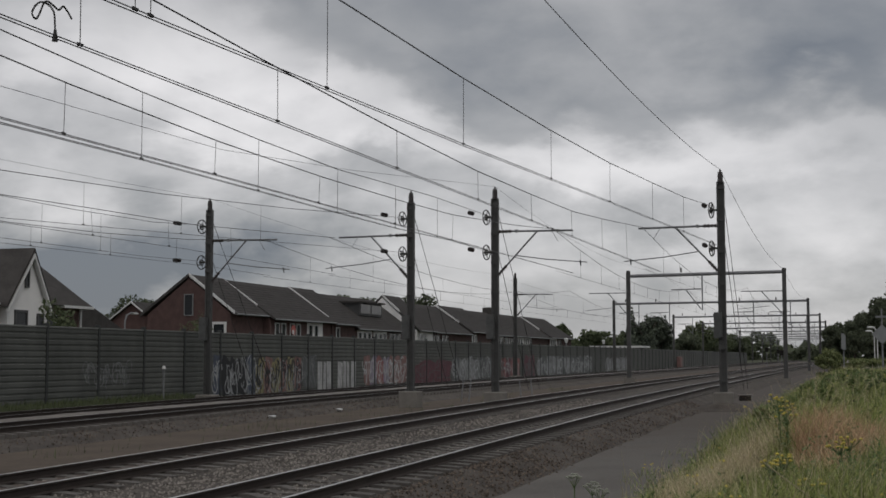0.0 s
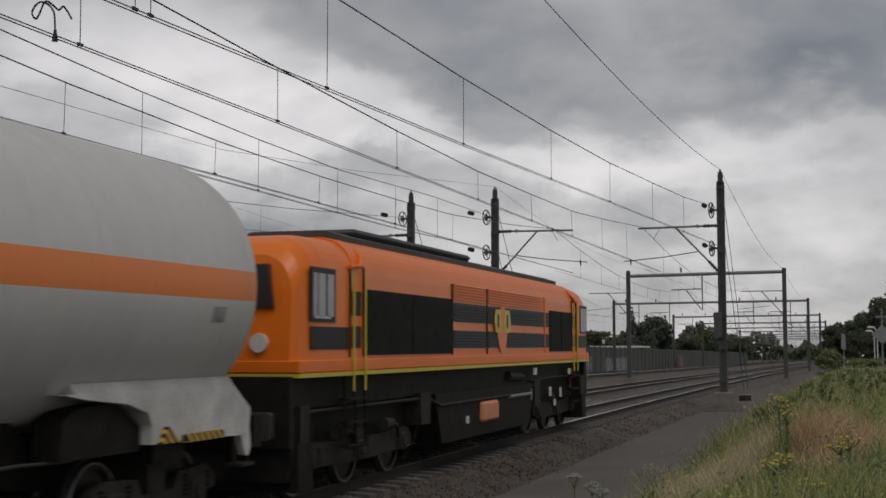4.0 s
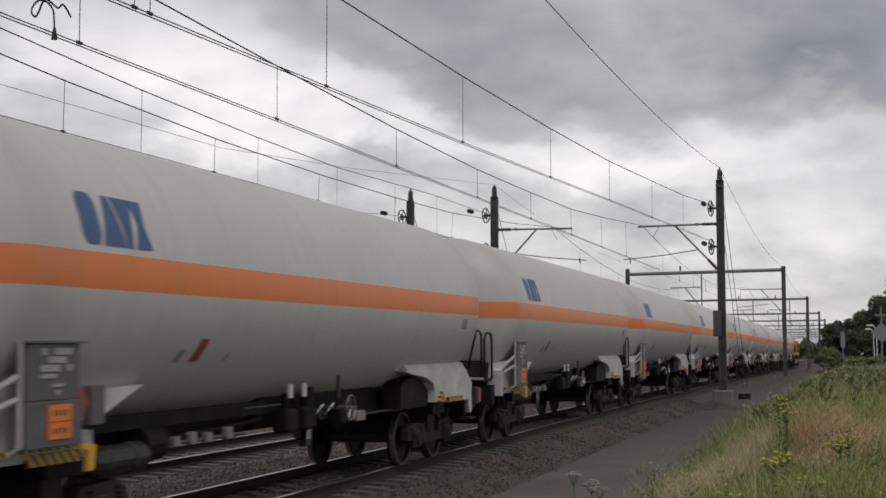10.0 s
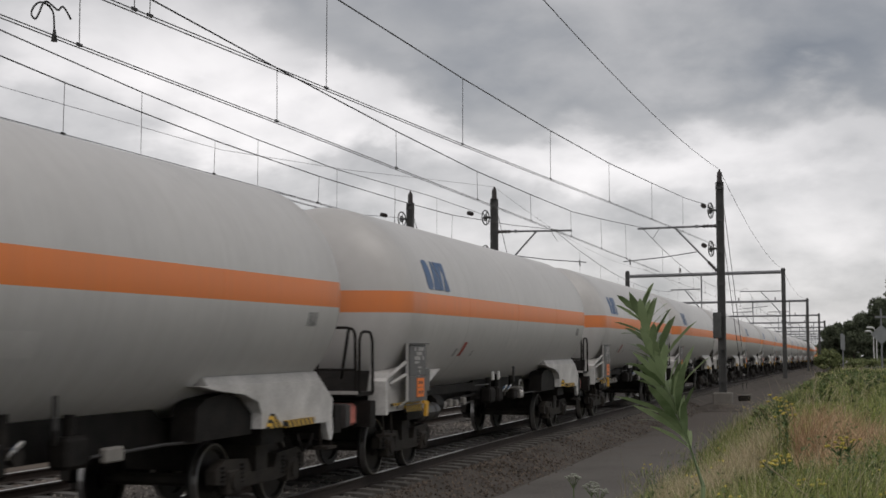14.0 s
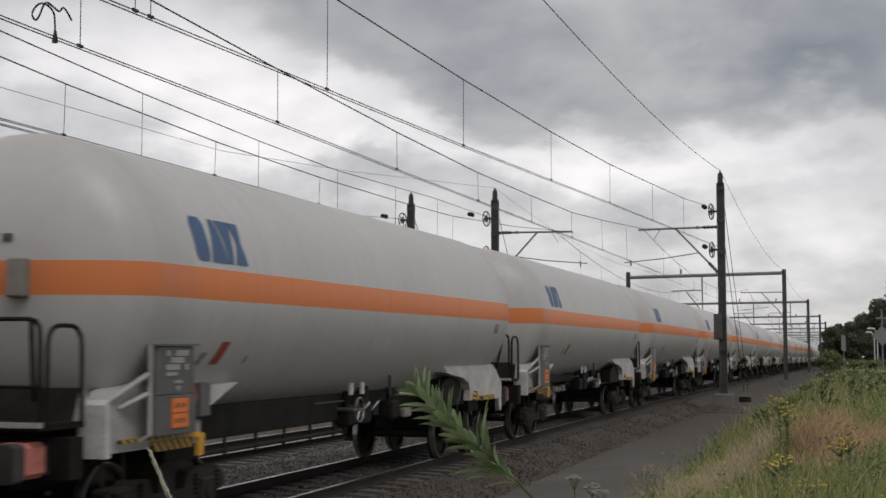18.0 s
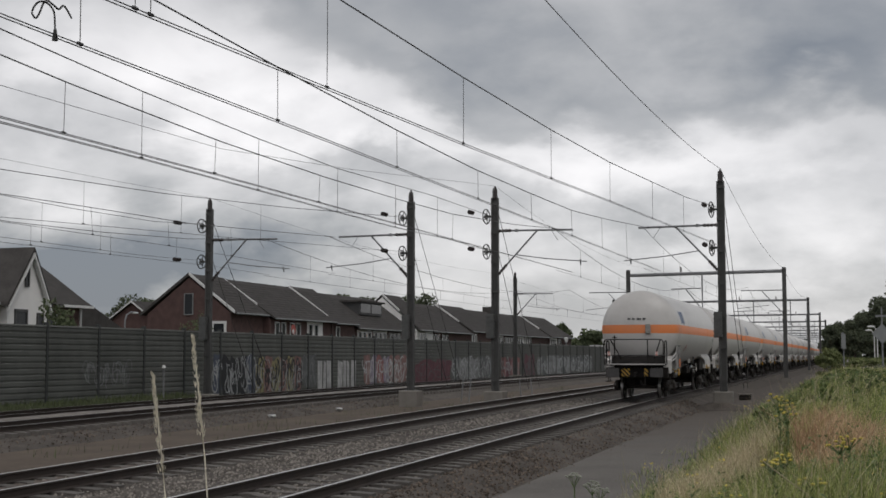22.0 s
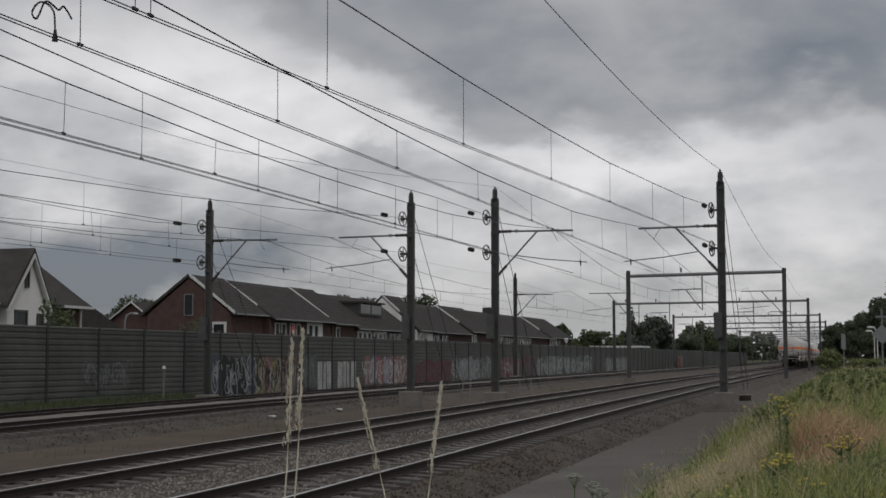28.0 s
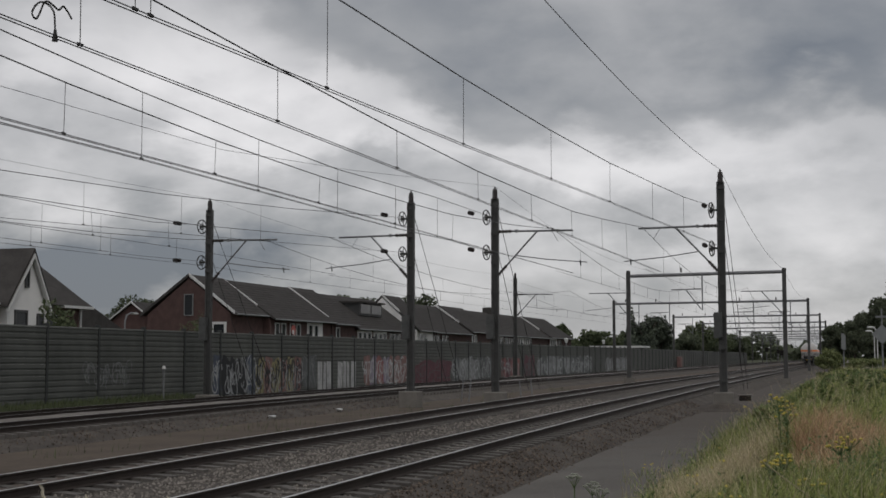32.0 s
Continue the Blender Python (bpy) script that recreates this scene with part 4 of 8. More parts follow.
def terrace_house(y0, y1, ridge, eave, x_eave, wall, label, verge=True, dormer=None, chimney=None, fronts=(), xr=-50.0, verge_end=-46.9):
    """One house of the row: ridge along the line, front towards the tracks."""
    t = thing("terraced_house", label, "house", "terraced houses")
    xb = 2 * xr - x_eave
    bm = B()
    prism(bm, [(x_eave - 0.35, -0.6), (x_eave - 0.35, eave), (xr, ridge - 0.15), (xb + 0.35, eave), (xb + 0.35, -0.6)], "y", y0 + 0.02, y1 - 0.02)
    part("wall", bm, wall, t)
    k = (ridge - eave) / (xr - x_eave)
    bm = B()
    prism(bm, [(x_eave + 0.15, eave + k * 0.15), (xr, ridge), (xr, ridge + 0.14), (x_eave + 0.15, eave + k * 0.15 + 0.14)], "y", y0, y1)
    prism(bm, [(xb - 0.15, eave + k * 0.15), (xr, ridge), (xr, ridge + 0.14), (xb - 0.15, eave + k * 0.15 + 0.14)], "y", y0, y1)
    rf = part("roof", bm, M["roof_tile"], t)
    bm = B()
    n = int((xr - x_eave) / -0.32)
    for i in range(n):
        x = x_eave + 0.15 - i * 0.32
        z = eave + (x - x_eave) * k + 0.135
        prism(bm, [(x, z), (x, z + 0.045), (x - 0.33, z - 0.33 * k + 0.008), (x - 0.33, z - 0.33 * k)], "y", y0 + 0.01, y1 - 0.01)
    tagged(part("roof_tiling", bm, M["roof_tile"], rf), kind="stuff")
    if verge:
        bm = B()
        xe = verge_end
        ze = eave + k * (xe - x_eave)
        prism(bm, [(xe, ze - 0.01), (xr, ridge + 0.0), (xr, ridge + 0.23), (xe, ze + 0.22)], "y", y0 - 0.09, y0 + 0.05)
        part("verge_board", bm, M["trim_white"], t, "white verge board along the roof edge")
    bm = B()
    rod(bm, (x_eave + 0.2, y0, eave - 0.02), (x_eave + 0.2, y1, eave - 0.02), 0.07, None, 8)
    part("gutter", bm, M["zinc"], t)
    y = y0 + 0.7
    for i, (w, mt) in enumerate(fronts):
        if mt is not None:
            bm = B()
            box(bm, x_eave - 0.36, x_eave - 0.30, y, min(y1 - 0.1, y + w), 3.0, eave - 0.1)
            part("facade_panel", bm, mt, t)
        for q in range(max(1, int(w / 1.3))):
            window(t, x_eave - 0.30, 0, y + 0.15 + q * 1.3, y + 1.05 + q * 1.3, 3.4, eave - 0.25, "x")
        y += w + 0.5
    if dormer:
        a, b = dormer
        bm = B()
        box(bm, -49.0, -46.9, a, b, 6.3, 7.55)
        d = part("dormer", bm, M["loco_roof"], t, "dark flat-roofed dormer")
        bm = B()
        box(bm, -49.2, -46.6, a - 0.25, b + 0.25, 7.55, 7.72)
        part("dormer_roof", bm, M["roof_tile"], d)
        for q in (a + 0.2, (a + b) / 2 + 0.1):
            bm = B()
            box(bm, -46.9, -46.86, q, q + (b - a) / 2 - 0.4, 6.5, 7.4)
            part("pane", bm, M["pane_dark"], d)
    if chimney:
        bm = B()
        box(bm, -50.6, -49.4, chimney, chimney + 1.6, ridge - 0.4, ridge + 0.9, 0.03)
        part("chimney", bm, M["roof_tile"], t)
    return t


def make_houses():
    br, pl = M["brick_red"], M["plaster"]
    a = terrace_house(94.6, 100.6, 8.52, 5.5, -46.0, br, "dark red brick end house with a white-edged gable", verge_end=-46.0)
    window(a, -50.4, -49.6, 94.6, 94.6, 5.4, 7.1, "y", 0.06, M["zinc"])
    window(a, -48.0, -46.7, 94.6, 94.6, 3.3, 4.9, "y", 0.2)
    bm = B()
    prism(bm, [(-54.3, 5.3), (-50.0, 8.5), (-50.0, 8.75), (-54.3, 5.55)], "y", 94.5, 94.62)
    part("verge_board", bm, M["roof_tile"], a)
    terrace_house(100.6, 114.0, 8.42, 5.25, -45.4, br, "dark red brick terraced house under dark tiles", fronts=((2.6, None), (3.5, br), (3.5, pl)))
    terrace_house(114.0, 119.8, 8.5, 5.15, -45.3, br, "narrow brick terraced house with white roof edges", fronts=((2.5, None),), verge_end=-46.0)
    terrace_house(119.8, 136.7, 8.2, 4.8, -45.3, br, "brick terraced house with a dark dormer and white window fronts", dormer=(124.5, 131), fronts=((4.0, pl), (4.0, pl), (4.2, None)))
    terrace_house(136.7, 142.5, 8.75, 4.95, -44.6, pl, "white plastered house stepping forward from the row", fronts=((3.0, pl),), xr=-48.9)
    terrace_house(142.5, 159.6, 8.3, 4.9, -45.2, br, "brick terraced house under a plain dark roof", fronts=((4.0, None), (3.5, None)))
    terrace_house(159.6, 171.5, 8.5, 5.2, -45.2, br, "brick terraced house with a white roof edge", fronts=((3.5, None),))
    terrace_house(171.5, 204, 8.3, 5.0, -45.2, br, "long brick terraced house with a square chimney", chimney=184, fronts=((4, pl), (6, None), (5, pl), (4, pl)))
    terrace_house(204, 221, 8.4, 5.1, -45.0, br, "last brick terraced house of the row", fronts=((5, pl), (3, None)))
    # small brown gable before the row
    t = thing("garden_house", "small brown brick gabled house with white roof edges", "house")
    bm = B()
    prism(bm, [(-58.3, -0.6), (-58.3, 5.15), (-56.4, 6.5), (-54.5, 5.15), (-54.5, -0.6)], "y", 97, 103)
    part("wall", bm, br, t)
    bm = B()
    for q in (-1, 1):
        prism(bm, [(-56.4, 6.54), (-56.4 + q * 2.1, 5.05), (-56.4 + q * 2.1, 5.18), (-56.4, 6.68)], "y", 96.8, 103.1)
    part("roof", bm, M["roof_tile"], t)
    bm = B()
    for q in (-1, 1):
        prism(bm, [(-56.4, 6.56), (-56.4 + q * 2.12, 5.05), (-56.4 + q * 2.12, 5.16), (-56.4, 6.69)], "y", 96.7, 96.8)
    part("verge_board", bm, M["trim_white"], t)
    # the white house: a gable that faces the line, its roofs behind
    t = thing("white_house", "white plastered house with a steep gable and dark tiles", "house")
    bm = B()
    prism(bm, [(62.5, -0.6), (62.5, 5.2), (64.5, 8.0), (66.2, 5.0), (66.2, -0.6)], "x", -52, -44)
    part("gable_wall", bm, M["plaster"], t)
    bm = B()
    prism(bm, [(64.5, 8.06), (62.1, 4.85), (62.1, 5.00), (64.5, 8.22)], "x", -56, -43.7)
    prism(bm, [(64.5, 8.06), (66.5, 4.62), (66.5, 4.77), (64.5, 8.22)], "x", -56, -43.7)
    gr = part("gable_roof", bm, M["roof_tile"], t)
    bm = B()
    for i in range(9):
        y, z = 64.5 - i * 0.26, 8.20 - i * 0.345
        prism(bm, [(y, z + 0.02), (y, z + 0.05), (y - 0.29, z - 0.34), (y - 0.29, z - 0.36)], "x", -55.9, -43.72)
    tagged(part("roof_tiling", bm, M["roof_tile"], gr), kind="stuff")
    bm = B()
    prism(bm, [(64.5, 7.95), (62.2, 4.85), (62.2, 4.6), (64.5, 7.7)], "x", -43.9, -43.68)
    prism(bm, [(64.5, 7.95), (66.4, 4.65), (66.4, 4.4), (64.5, 7.7)], "x", -43.9, -43.68)
    part("verge_board", bm, M["trim_white"], t)
    window(t, -43.99, 0, 64.0, 64.4, 6.0, 7.1, "x", 0.08, M["loco_roof"])
    window(t, -43.99, 0, 63.1, 64.3, 3.2, 4.75, "x", 0.14, M["loco_roof"])
    window(t, -43.99, 0, 65.2, 65.85, 3.2, 4.6, "x", 0.14, M["loco_roof"])
    bm = B()
    prism(bm, [(58, -0.6), (58, 4.9), (62.4, 4.9), (62.4, -0.6)], "x", -52, -44.6)
    part("side_wing", bm, br, t)
    bm = B()
    box(bm, -52, -44.2, 57.5, 62.35, 4.9, 5.08)
    part("gutter_board", bm, M["trim_white"], t)
    bm = B()
    vs = [bm.verts.new(v) for v in ((-45.9, 56, 5.3), (-45.9, 74.0, 5.3), (-50, 73.6, 8.3), (-50, 60, 8.3), (-55, 56, 5.0), (-55, 78.5, 5.0))]
    for f in ((0, 1, 2, 3), (1, 5, 2), (5, 4, 3, 2), (4, 0, 3), (0, 4, 5, 1)):
        bm.faces.new([vs[i] for i in f])
    bmesh.ops.recalc_face_normals(bm, faces=bm.faces[:])
    part("main_roof", bm, M["roof_tile"], t)
    bm = B()
    prism(bm, [(66.3, -0.6), (66.3, 5.3), (73.4, 5.3), (73.4, -0.6)], "x", -55, -46.4)
    part("main_wall", bm, br, t)
    window(t, -46.39, 0, 69.6, 70.8, 3.3, 4.7, "x", 0.14)
    bm = B()
    box(bm, -46.45, -46.3, 73.35, 73.5, 3.0, 5.2)
    box(bm, -46.6, -45.8, 70.8, 74.1, 5.14, 5.30)
    part("corner_trim", bm, M["trim_white"], t)
    # lean-to roof
    t = thing("annex", "low annex with a grey tiled sloping roof and skylight", "house")
    bm = B()
    prism(bm, [(75.6, -0.6), (75.6, 5.8), (76.5, 5.8), (82.3, 3.7), (82.3, -0.6)], "x", -56, -48)
    part("annex_roof", bm, M["roof_tile"], t)
    bm = B()
    prism(bm, [(77.2, 5.55), (78.0, 5.26), (78.0, 5.34), (77.2, 5.63)], "x", -49.1, -48.5)
    part("skylight", bm, M["white_paint"], t)


make_houses()


def lamp_post_small():
    t = thing("street_lamp", "thin galvanised street lamp with a short arm", "street lamp")
    bm = B()
    pipe(bm, [(-36, 61.2, -0.6), (-36, 61.2, 4.0), (-36, 61.35, 4.3), (-36, 61.8, 4.45), (-36, 62.1, 4.45)], 0.045)
    part("post", bm, M["galv"], t)
    bm = B()
    box(bm, -36.09, -35.91, 61.95, 62.4, 4.38, 4.47, 0.02)
    part("lamp_head", bm, M["trim_white"], t)


lamp_post_small()
for ly, lz in ((172.3, 4.6), (199.6, 4.7)):
    t = thing("garden_lamp", "thin post with a pale round lamp behind the wall", "lamp", "lamps behind the wall", m=pose(-36, ly, -0.6))
    bm = B()
    rod(bm, (0, 0, 0), (0, 0, lz), 0.06)
    part("post", bm, M["galv"], t)
    bm = B()
    rod(bm, (0, 0, lz), (0, 0, lz + 0.5), 0.18, 0.28, 10)
    rod(bm, (0, 0, lz + 0.5), (0, 0, lz + 0.62), 0.3, 0.1, 10)
    part("lamp_head", bm, M["trim_white"], t)
t = thing("road_sign", "small red and white road sign behind the wall", "road sign", m=pose(-36, 82.8, -0.6))
bm = B()
rod(bm, (0, 0, 0), (0, 0, 4.2), 0.04)
part("post", bm, M["galv"], t)
bm = B()
rod(bm, (0.05, 0, 4.55), (0.09, 0, 4.55), 0.33, None, 16)
part("sign_face", bm, M["red_paint"], t)
bm = B()
rod(bm, (0.09, -0.1, 4.42), (0.11, -0.1, 4.42), 0.16, None, 12)
part("sign_spot", bm, M["trim_white"], t)


# ---- trees ----
M["bark"] = mat("grey_brown_bark", (0.07, 0.055, 0.042), 0.95, var=0.35, scale=4, bump=0.4)
# dark, mid and conifer greens are lightened to carry the haze of distance
M["leaf_dark"] = mat("hazed_dark_green_leaves", (0.080, 0.098, 0.060), 0.8, var=0.4, scale=0.6, fine=6, col2=(0.135, 0.158, 0.096), island=0.5)
M["leaf_mid"] = mat("hazed_mid_green_leaves", (0.085, 0.110, 0.055), 0.8, var=0.4, scale=0.6, fine=6, col2=(0.145, 0.175, 0.090), island=0.5)
for key in ("leaf_dark", "leaf_mid"):
    thin_leaf(M[key], 0.35)
M["leaf_bush"] = thin_leaf(mat("light_green_bush_leaves", (0.12, 0.15, 0.05), 0.75, var=0.4, scale=0.8, fine=8, col2=(0.22, 0.25, 0.10), island=0.5), 0.25)
M["leaf_conifer"] = mat("hazed_dark_conifer_needles", (0.045, 0.060, 0.042), 0.85, var=0.35, scale=0.8, fine=6, col2=(0.080, 0.098, 0.066), island=0.5)


def tree(x, y, z, h, w, seed, material, label, leaves=1500, size=0.4, conifer=False, name="tree", open_low=0.25):
    rng = np.random.default_rng(seed)
    t = thing(name, label, "bush" if name == "bush" else "tree", "", m=pose(x, y, z))
    bm = B()
    rod(bm, (0, 0, -0.3), (0, 0, h * 0.7), 0.02 * h + 0.03, 0.01 * h, 8)
    limbs = []
    for k in range(7 if not conifer else 3):
        a = rng.uniform(0, 6.28)
        b = rng.uniform(0.3, 0.62) * h
        e = (math.cos(a) * w * 0.33, math.sin(a) * w * 0.33, min(h * 0.9, b + rng.uniform(0.12, 0.3) * h))
        rod(bm, (0, 0, b), e, 0.008 * h + 0.01, 0.004 * h, 6)
        limbs.append(e)
    part("trunk", bm, M["bark"], t)
    # clumps round the limbs, uneven, with gaps between them
    cl = []
    if conifer:
        for k in range(14):
            f = k / 13
            cl.append((0, 0, h * (0.12 + 0.86 * f), w * 0.5 * (1.02 - f) + 0.1, h * 0.06))
    else:
        for e in limbs:
            cl.append((e[0], e[1], e[2], w * rng.uniform(0.2, 0.3), h * rng.uniform(0.10, 0.16)))
        for _ in range(9):
            a, r, f = rng.uniform(0, 6.28), rng.uniform(0, 0.32) * w, rng.uniform(open_low + 0.1, 0.93)
            r *= 1.25 - abs(f - 0.5)
            cl.append((math.cos(a) * r, math.sin(a) * r, f * h, w * rng.uniform(0.14, 0.27), h * rng.uniform(0.08, 0.14)))
    cl = np.array(cl)
    wt = cl[:, 3] ** 2 * cl[:, 4]
    idx = rng.choice(len(cl), leaves, p=wt / wt.sum())
    d = rng.normal(size=(leaves, 3))
    d /= np.linalg.norm(d, axis=1)[:, None]
    rad = rng.uniform(0.45, 1.06, leaves) ** 0.6
    c = cl[idx, :3] + d * rad[:, None] * np.stack([cl[idx, 3], cl[idx, 3], cl[idx, 4]], 1)
    a = rng.normal(size=(leaves, 3))
    a /= np.linalg.norm(a, axis=1)[:, None]
    b = np.cross(a, d)
    b /= np.linalg.norm(b, axis=1)[:, None] + 1e-6
    s = size * rng.uniform(0.5, 1.2, leaves)[:, None]
    vs = np.stack([c - a * s * 0.6, c + b * s * 0.35 + d * s * 0.1, c + a * s * 0.6, c - b * s * 0.35], 1).reshape(-1, 3)
    fs = np.arange(leaves * 4).reshape(-1, 4)
    data_part("crown", vs.tolist(), fs.tolist(), material, t)
    return t


def make_trees():
    k = 0
    for x, y, h, w in ((-139, 232, 12.5, 9), (-134, 236, 14.5, 10), (-128, 230, 15.6, 9), (-122, 235, 16, 10), (-116, 240, 15.5, 9), (-93, 228, 13.2, 8), (-88, 232, 14.0, 8), (-83, 230, 13.4, 9), (-78, 233, 13.8, 8), (-74, 229, 13.0, 8),
                       (-53, 240, 7.5, 6), (-50, 236, 8.3, 5), (-47, 244, 7, 6), (-43.5, 246, 6.8, 6), (-40.5, 250, 6.6, 6)):
        k += 1
        tree(x, y, -0.6, h + 0.6, w, k, M["leaf_dark"] if k < 11 else M["leaf_mid"], "distant dark green broadleaf tree behind the houses", 3200, 0.6, open_low=0.0)
    for x, y, h, w in ((-37.5, 236, 11.5, 4.0), (-36.5, 243, 9.5, 5.0), (-35.2, 239, 10.2, 5.5), (-34.3, 246, 9.3, 5.0), (-33.5, 250, 9.6, 4.5)):
        k += 1
        tree(x, y, -0.6, h + 0.6, w, k, M["leaf_conifer"], "dark evergreen tree beyond the sound wall", 2600, 0.65, conifer=k % 2 == 0, open_low=0.0)
    for x, y, h, w in ((-36, 300, 8.0, 7), (-36.5, 318, 9.5, 5), (-36, 335, 10.5, 7), (-37, 352, 9, 8), (-36, 372, 9.5, 8), (-37, 395, 9.8, 9), (-36, 420, 9.5, 9), (-36, 450, 9.5, 10)):
        k += 1
        tree(x, y, -0.6, h + 0.6, w, k, M["leaf_mid"] if k % 3 else M["leaf_dark"], "broadleaf tree beyond the sound wall", 3200, 0.6, open_low=0.0)
    for x, y, h, w in ((-3.8, 244, 6.6, 4.0), (-2.0, 238, 7.6, 4.6), (0.2, 232, 8.6, 5.2), (2.4, 240, 10.0, 5.0), (4.9, 236, 12.8, 4.6), (7.8, 228, 15, 6), (9.8, 236, 16, 8), (3.0, 212, 5.6, 4.5), (6.0, 214, 7.5, 6)):
        k += 1
        tree(x, y, 0.4, h, w, k, M["leaf_dark"], "dense dark green broadleaf tree beside the line", 6500, 0.42, open_low=0.0)
    for x, y, h, w in ((-1.9, 128, 2.7, 2.0), (-1.5, 133, 2.1, 2.0), (0.3, 136, 1.3, 2.2), (-2.5, 122, 1.9, 1.5), (1.8, 150, 1.5, 3.0), (0.6, 170, 1.5, 3.4), (3.4, 165, 1.6, 3.4)):
        k += 1
        z = ground_height(x, y) - 0.1
        tree(x, y, z, h + 0.5 - z, w, k, M["leaf_bush"], "rounded light green bush beside the line", 2200, 0.18, name="bush", open_low=0.0)
    # garden greenery behind the wall
    tree(-40, 60.7, -0.6, 5.8, 2.3, 71, M["leaf_mid"], "loose green garden tree behind the sound wall", 1500, 0.22)
    tree(-47, 90, -0.6, 6.0, 2.4, 72, M["leaf_mid"], "small green garden tree before the brick gable", 900, 0.2)
    # far woods close the horizon
    rng = np.random.default_rng(5)
    n = 9000
    x = rng.uniform(-420, 160, n)
    y = 900 + rng.uniform(0, 60, n)
    top = 12 + 4 * np.sin(x * 0.07) + 3 * np.sin(x * 0.21 + 1) + 2 * np.sin(x * 0.57)
    z = rng.uniform(-1, 1, n) ** 1 * 0.5 + 0.5
    c = np.stack([x, y, z * top], 1)
    a = rng.normal(size=(n, 3))
    a /= np.linalg.norm(a, axis=1)[:, None]
    b = np.cross(a, rng.normal(size=(n, 3)))
    b /= np.linalg.norm(b, axis=1)[:, None]
    s = rng.uniform(1.5, 3.2, n)[:, None]
    vs = np.stack([c - a * s, c + b * s * 0.7, c + a * s, c - b * s * 0.7], 1).reshape(-1, 3)
    tagged(data_part("far_woods", vs.tolist(), np.arange(n * 4).reshape(-1, 4).tolist(), M["leaf_dark"]), "distant dark tree line on the horizon", "woods", kind="stuff")


make_trees()


# ---- the station end, far along the line ----
def make_station():
    t = thing("station_platform", "low concrete station platform far along the line", "platform", kind="structure")
    bm = B()
    box(bm, -2.2, 4.5, 196, 450, -0.2, 1.15)
    part("platform_slab", bm, M["concrete"], t)
    for y in (178, 203, 232, 265, 300):
        lamp = thing("platform_lamp", "white platform lamp post with a curved arm", "platform lamp", "platform lamps", m=pose(2.9, y, 1.1))
        bm = B()
        pipe(bm, [(0, 0, 0), (0, 0, 3.9), (-0.06, 0, 4.3), (-0.22, 0, 4.6), (-0.45, 0, 4.75)], 0.075)
        part("post", bm, M["trim_white"], lamp)
        bm = B()
        bmesh.ops.create_icosphere(bm, subdivisions=2, radius=0.5, matrix=Matrix.Translation((-0.75, 0, 4.8)) @ Matrix.Diagonal((1.0, 0.6, 0.28, 1)))
        part("lamp_head", bm, M["trim_white"], lamp)
    sg = thing("signal_post", "grey post with a cross arm and a diamond board", "signal post")
    bm = B()
    rod(bm, (2.75, 140, 0), (2.75, 140, 7.0), 0.09, 0.07)
    part("post", bm, M["galv"], sg)
    bm = B()
    box(bm, 2.15, 3.35, 139.9, 140.1, 6.05, 6.25)
    part("cross_arm", bm, M["galv"], sg)
    bm = B()
    prism(bm, [(1.75, 4.4), (2.75, 5.4), (3.75, 4.4), (2.75, 3.4)], "y", 139.80, 139.86)
    part("diamond_board", bm, M["zinc"], sg, "plain grey diamond board")
    bd = thing("track_sign", "pale grey board on a post", "sign")
    bm = B()
    rod(bm, (-0.9, 132, 0), (-0.9, 132, 4.4), 0.06)
    part("post", bm, M["galv"], bd)
    bm = B()
    prism(bm, [(-1.1, 2.9), (-0.7, 2.8), (-0.7, 4.2), (-1.1, 4.4)], "y", 131.8, 131.9)
    part("board", bm, M["zinc"], bd)
    # low signals and white posts between the far tracks
    for x, y, h in ((-15, 300, 3.4), (-20, 330, 4.2), (-12, 390, 4.0), (-22, 420, 4.2)):
        s2 = thing("far_signal", "distant white signal post beside the tracks", "signal post", "far signal posts", m=pose(x, y, 0))
        bm = B()
        rod(bm, (0, 0, -0.3), (0, 0, h), 0.08)
        part("post", bm, M["galv"], s2)
        bm = B()
        box(bm, -0.4, 0.4, -0.15, 0.15, h - 0.9, h + 0.2)
        part("signal_head", bm, M["black_steel"], s2)
    bx = thing("relay_box", "weathered red-brown trackside cabinet", "cabinet")
    bm = B()
    box(bm, -30.9, -30.2, 246, 249, 0.0, 2.2, 0.04)
    part("cabinet_body", bm, M["spray_pink"], bx)
    hut = thing("white_roof_hut", "long hut with a flat white roof behind the wall", "hut")
    bm = B()
    box(bm, -42, -36, 222, 228, -0.5, 3.2)
    part("hut_wall", bm, M["zinc"], hut)
    bm = B()
    box(bm, -42.4, -33.2, 221.5, 228.5, 3.7, 4.0)
    part("hut_roof", bm, M["trim_white"], hut)


make_station()


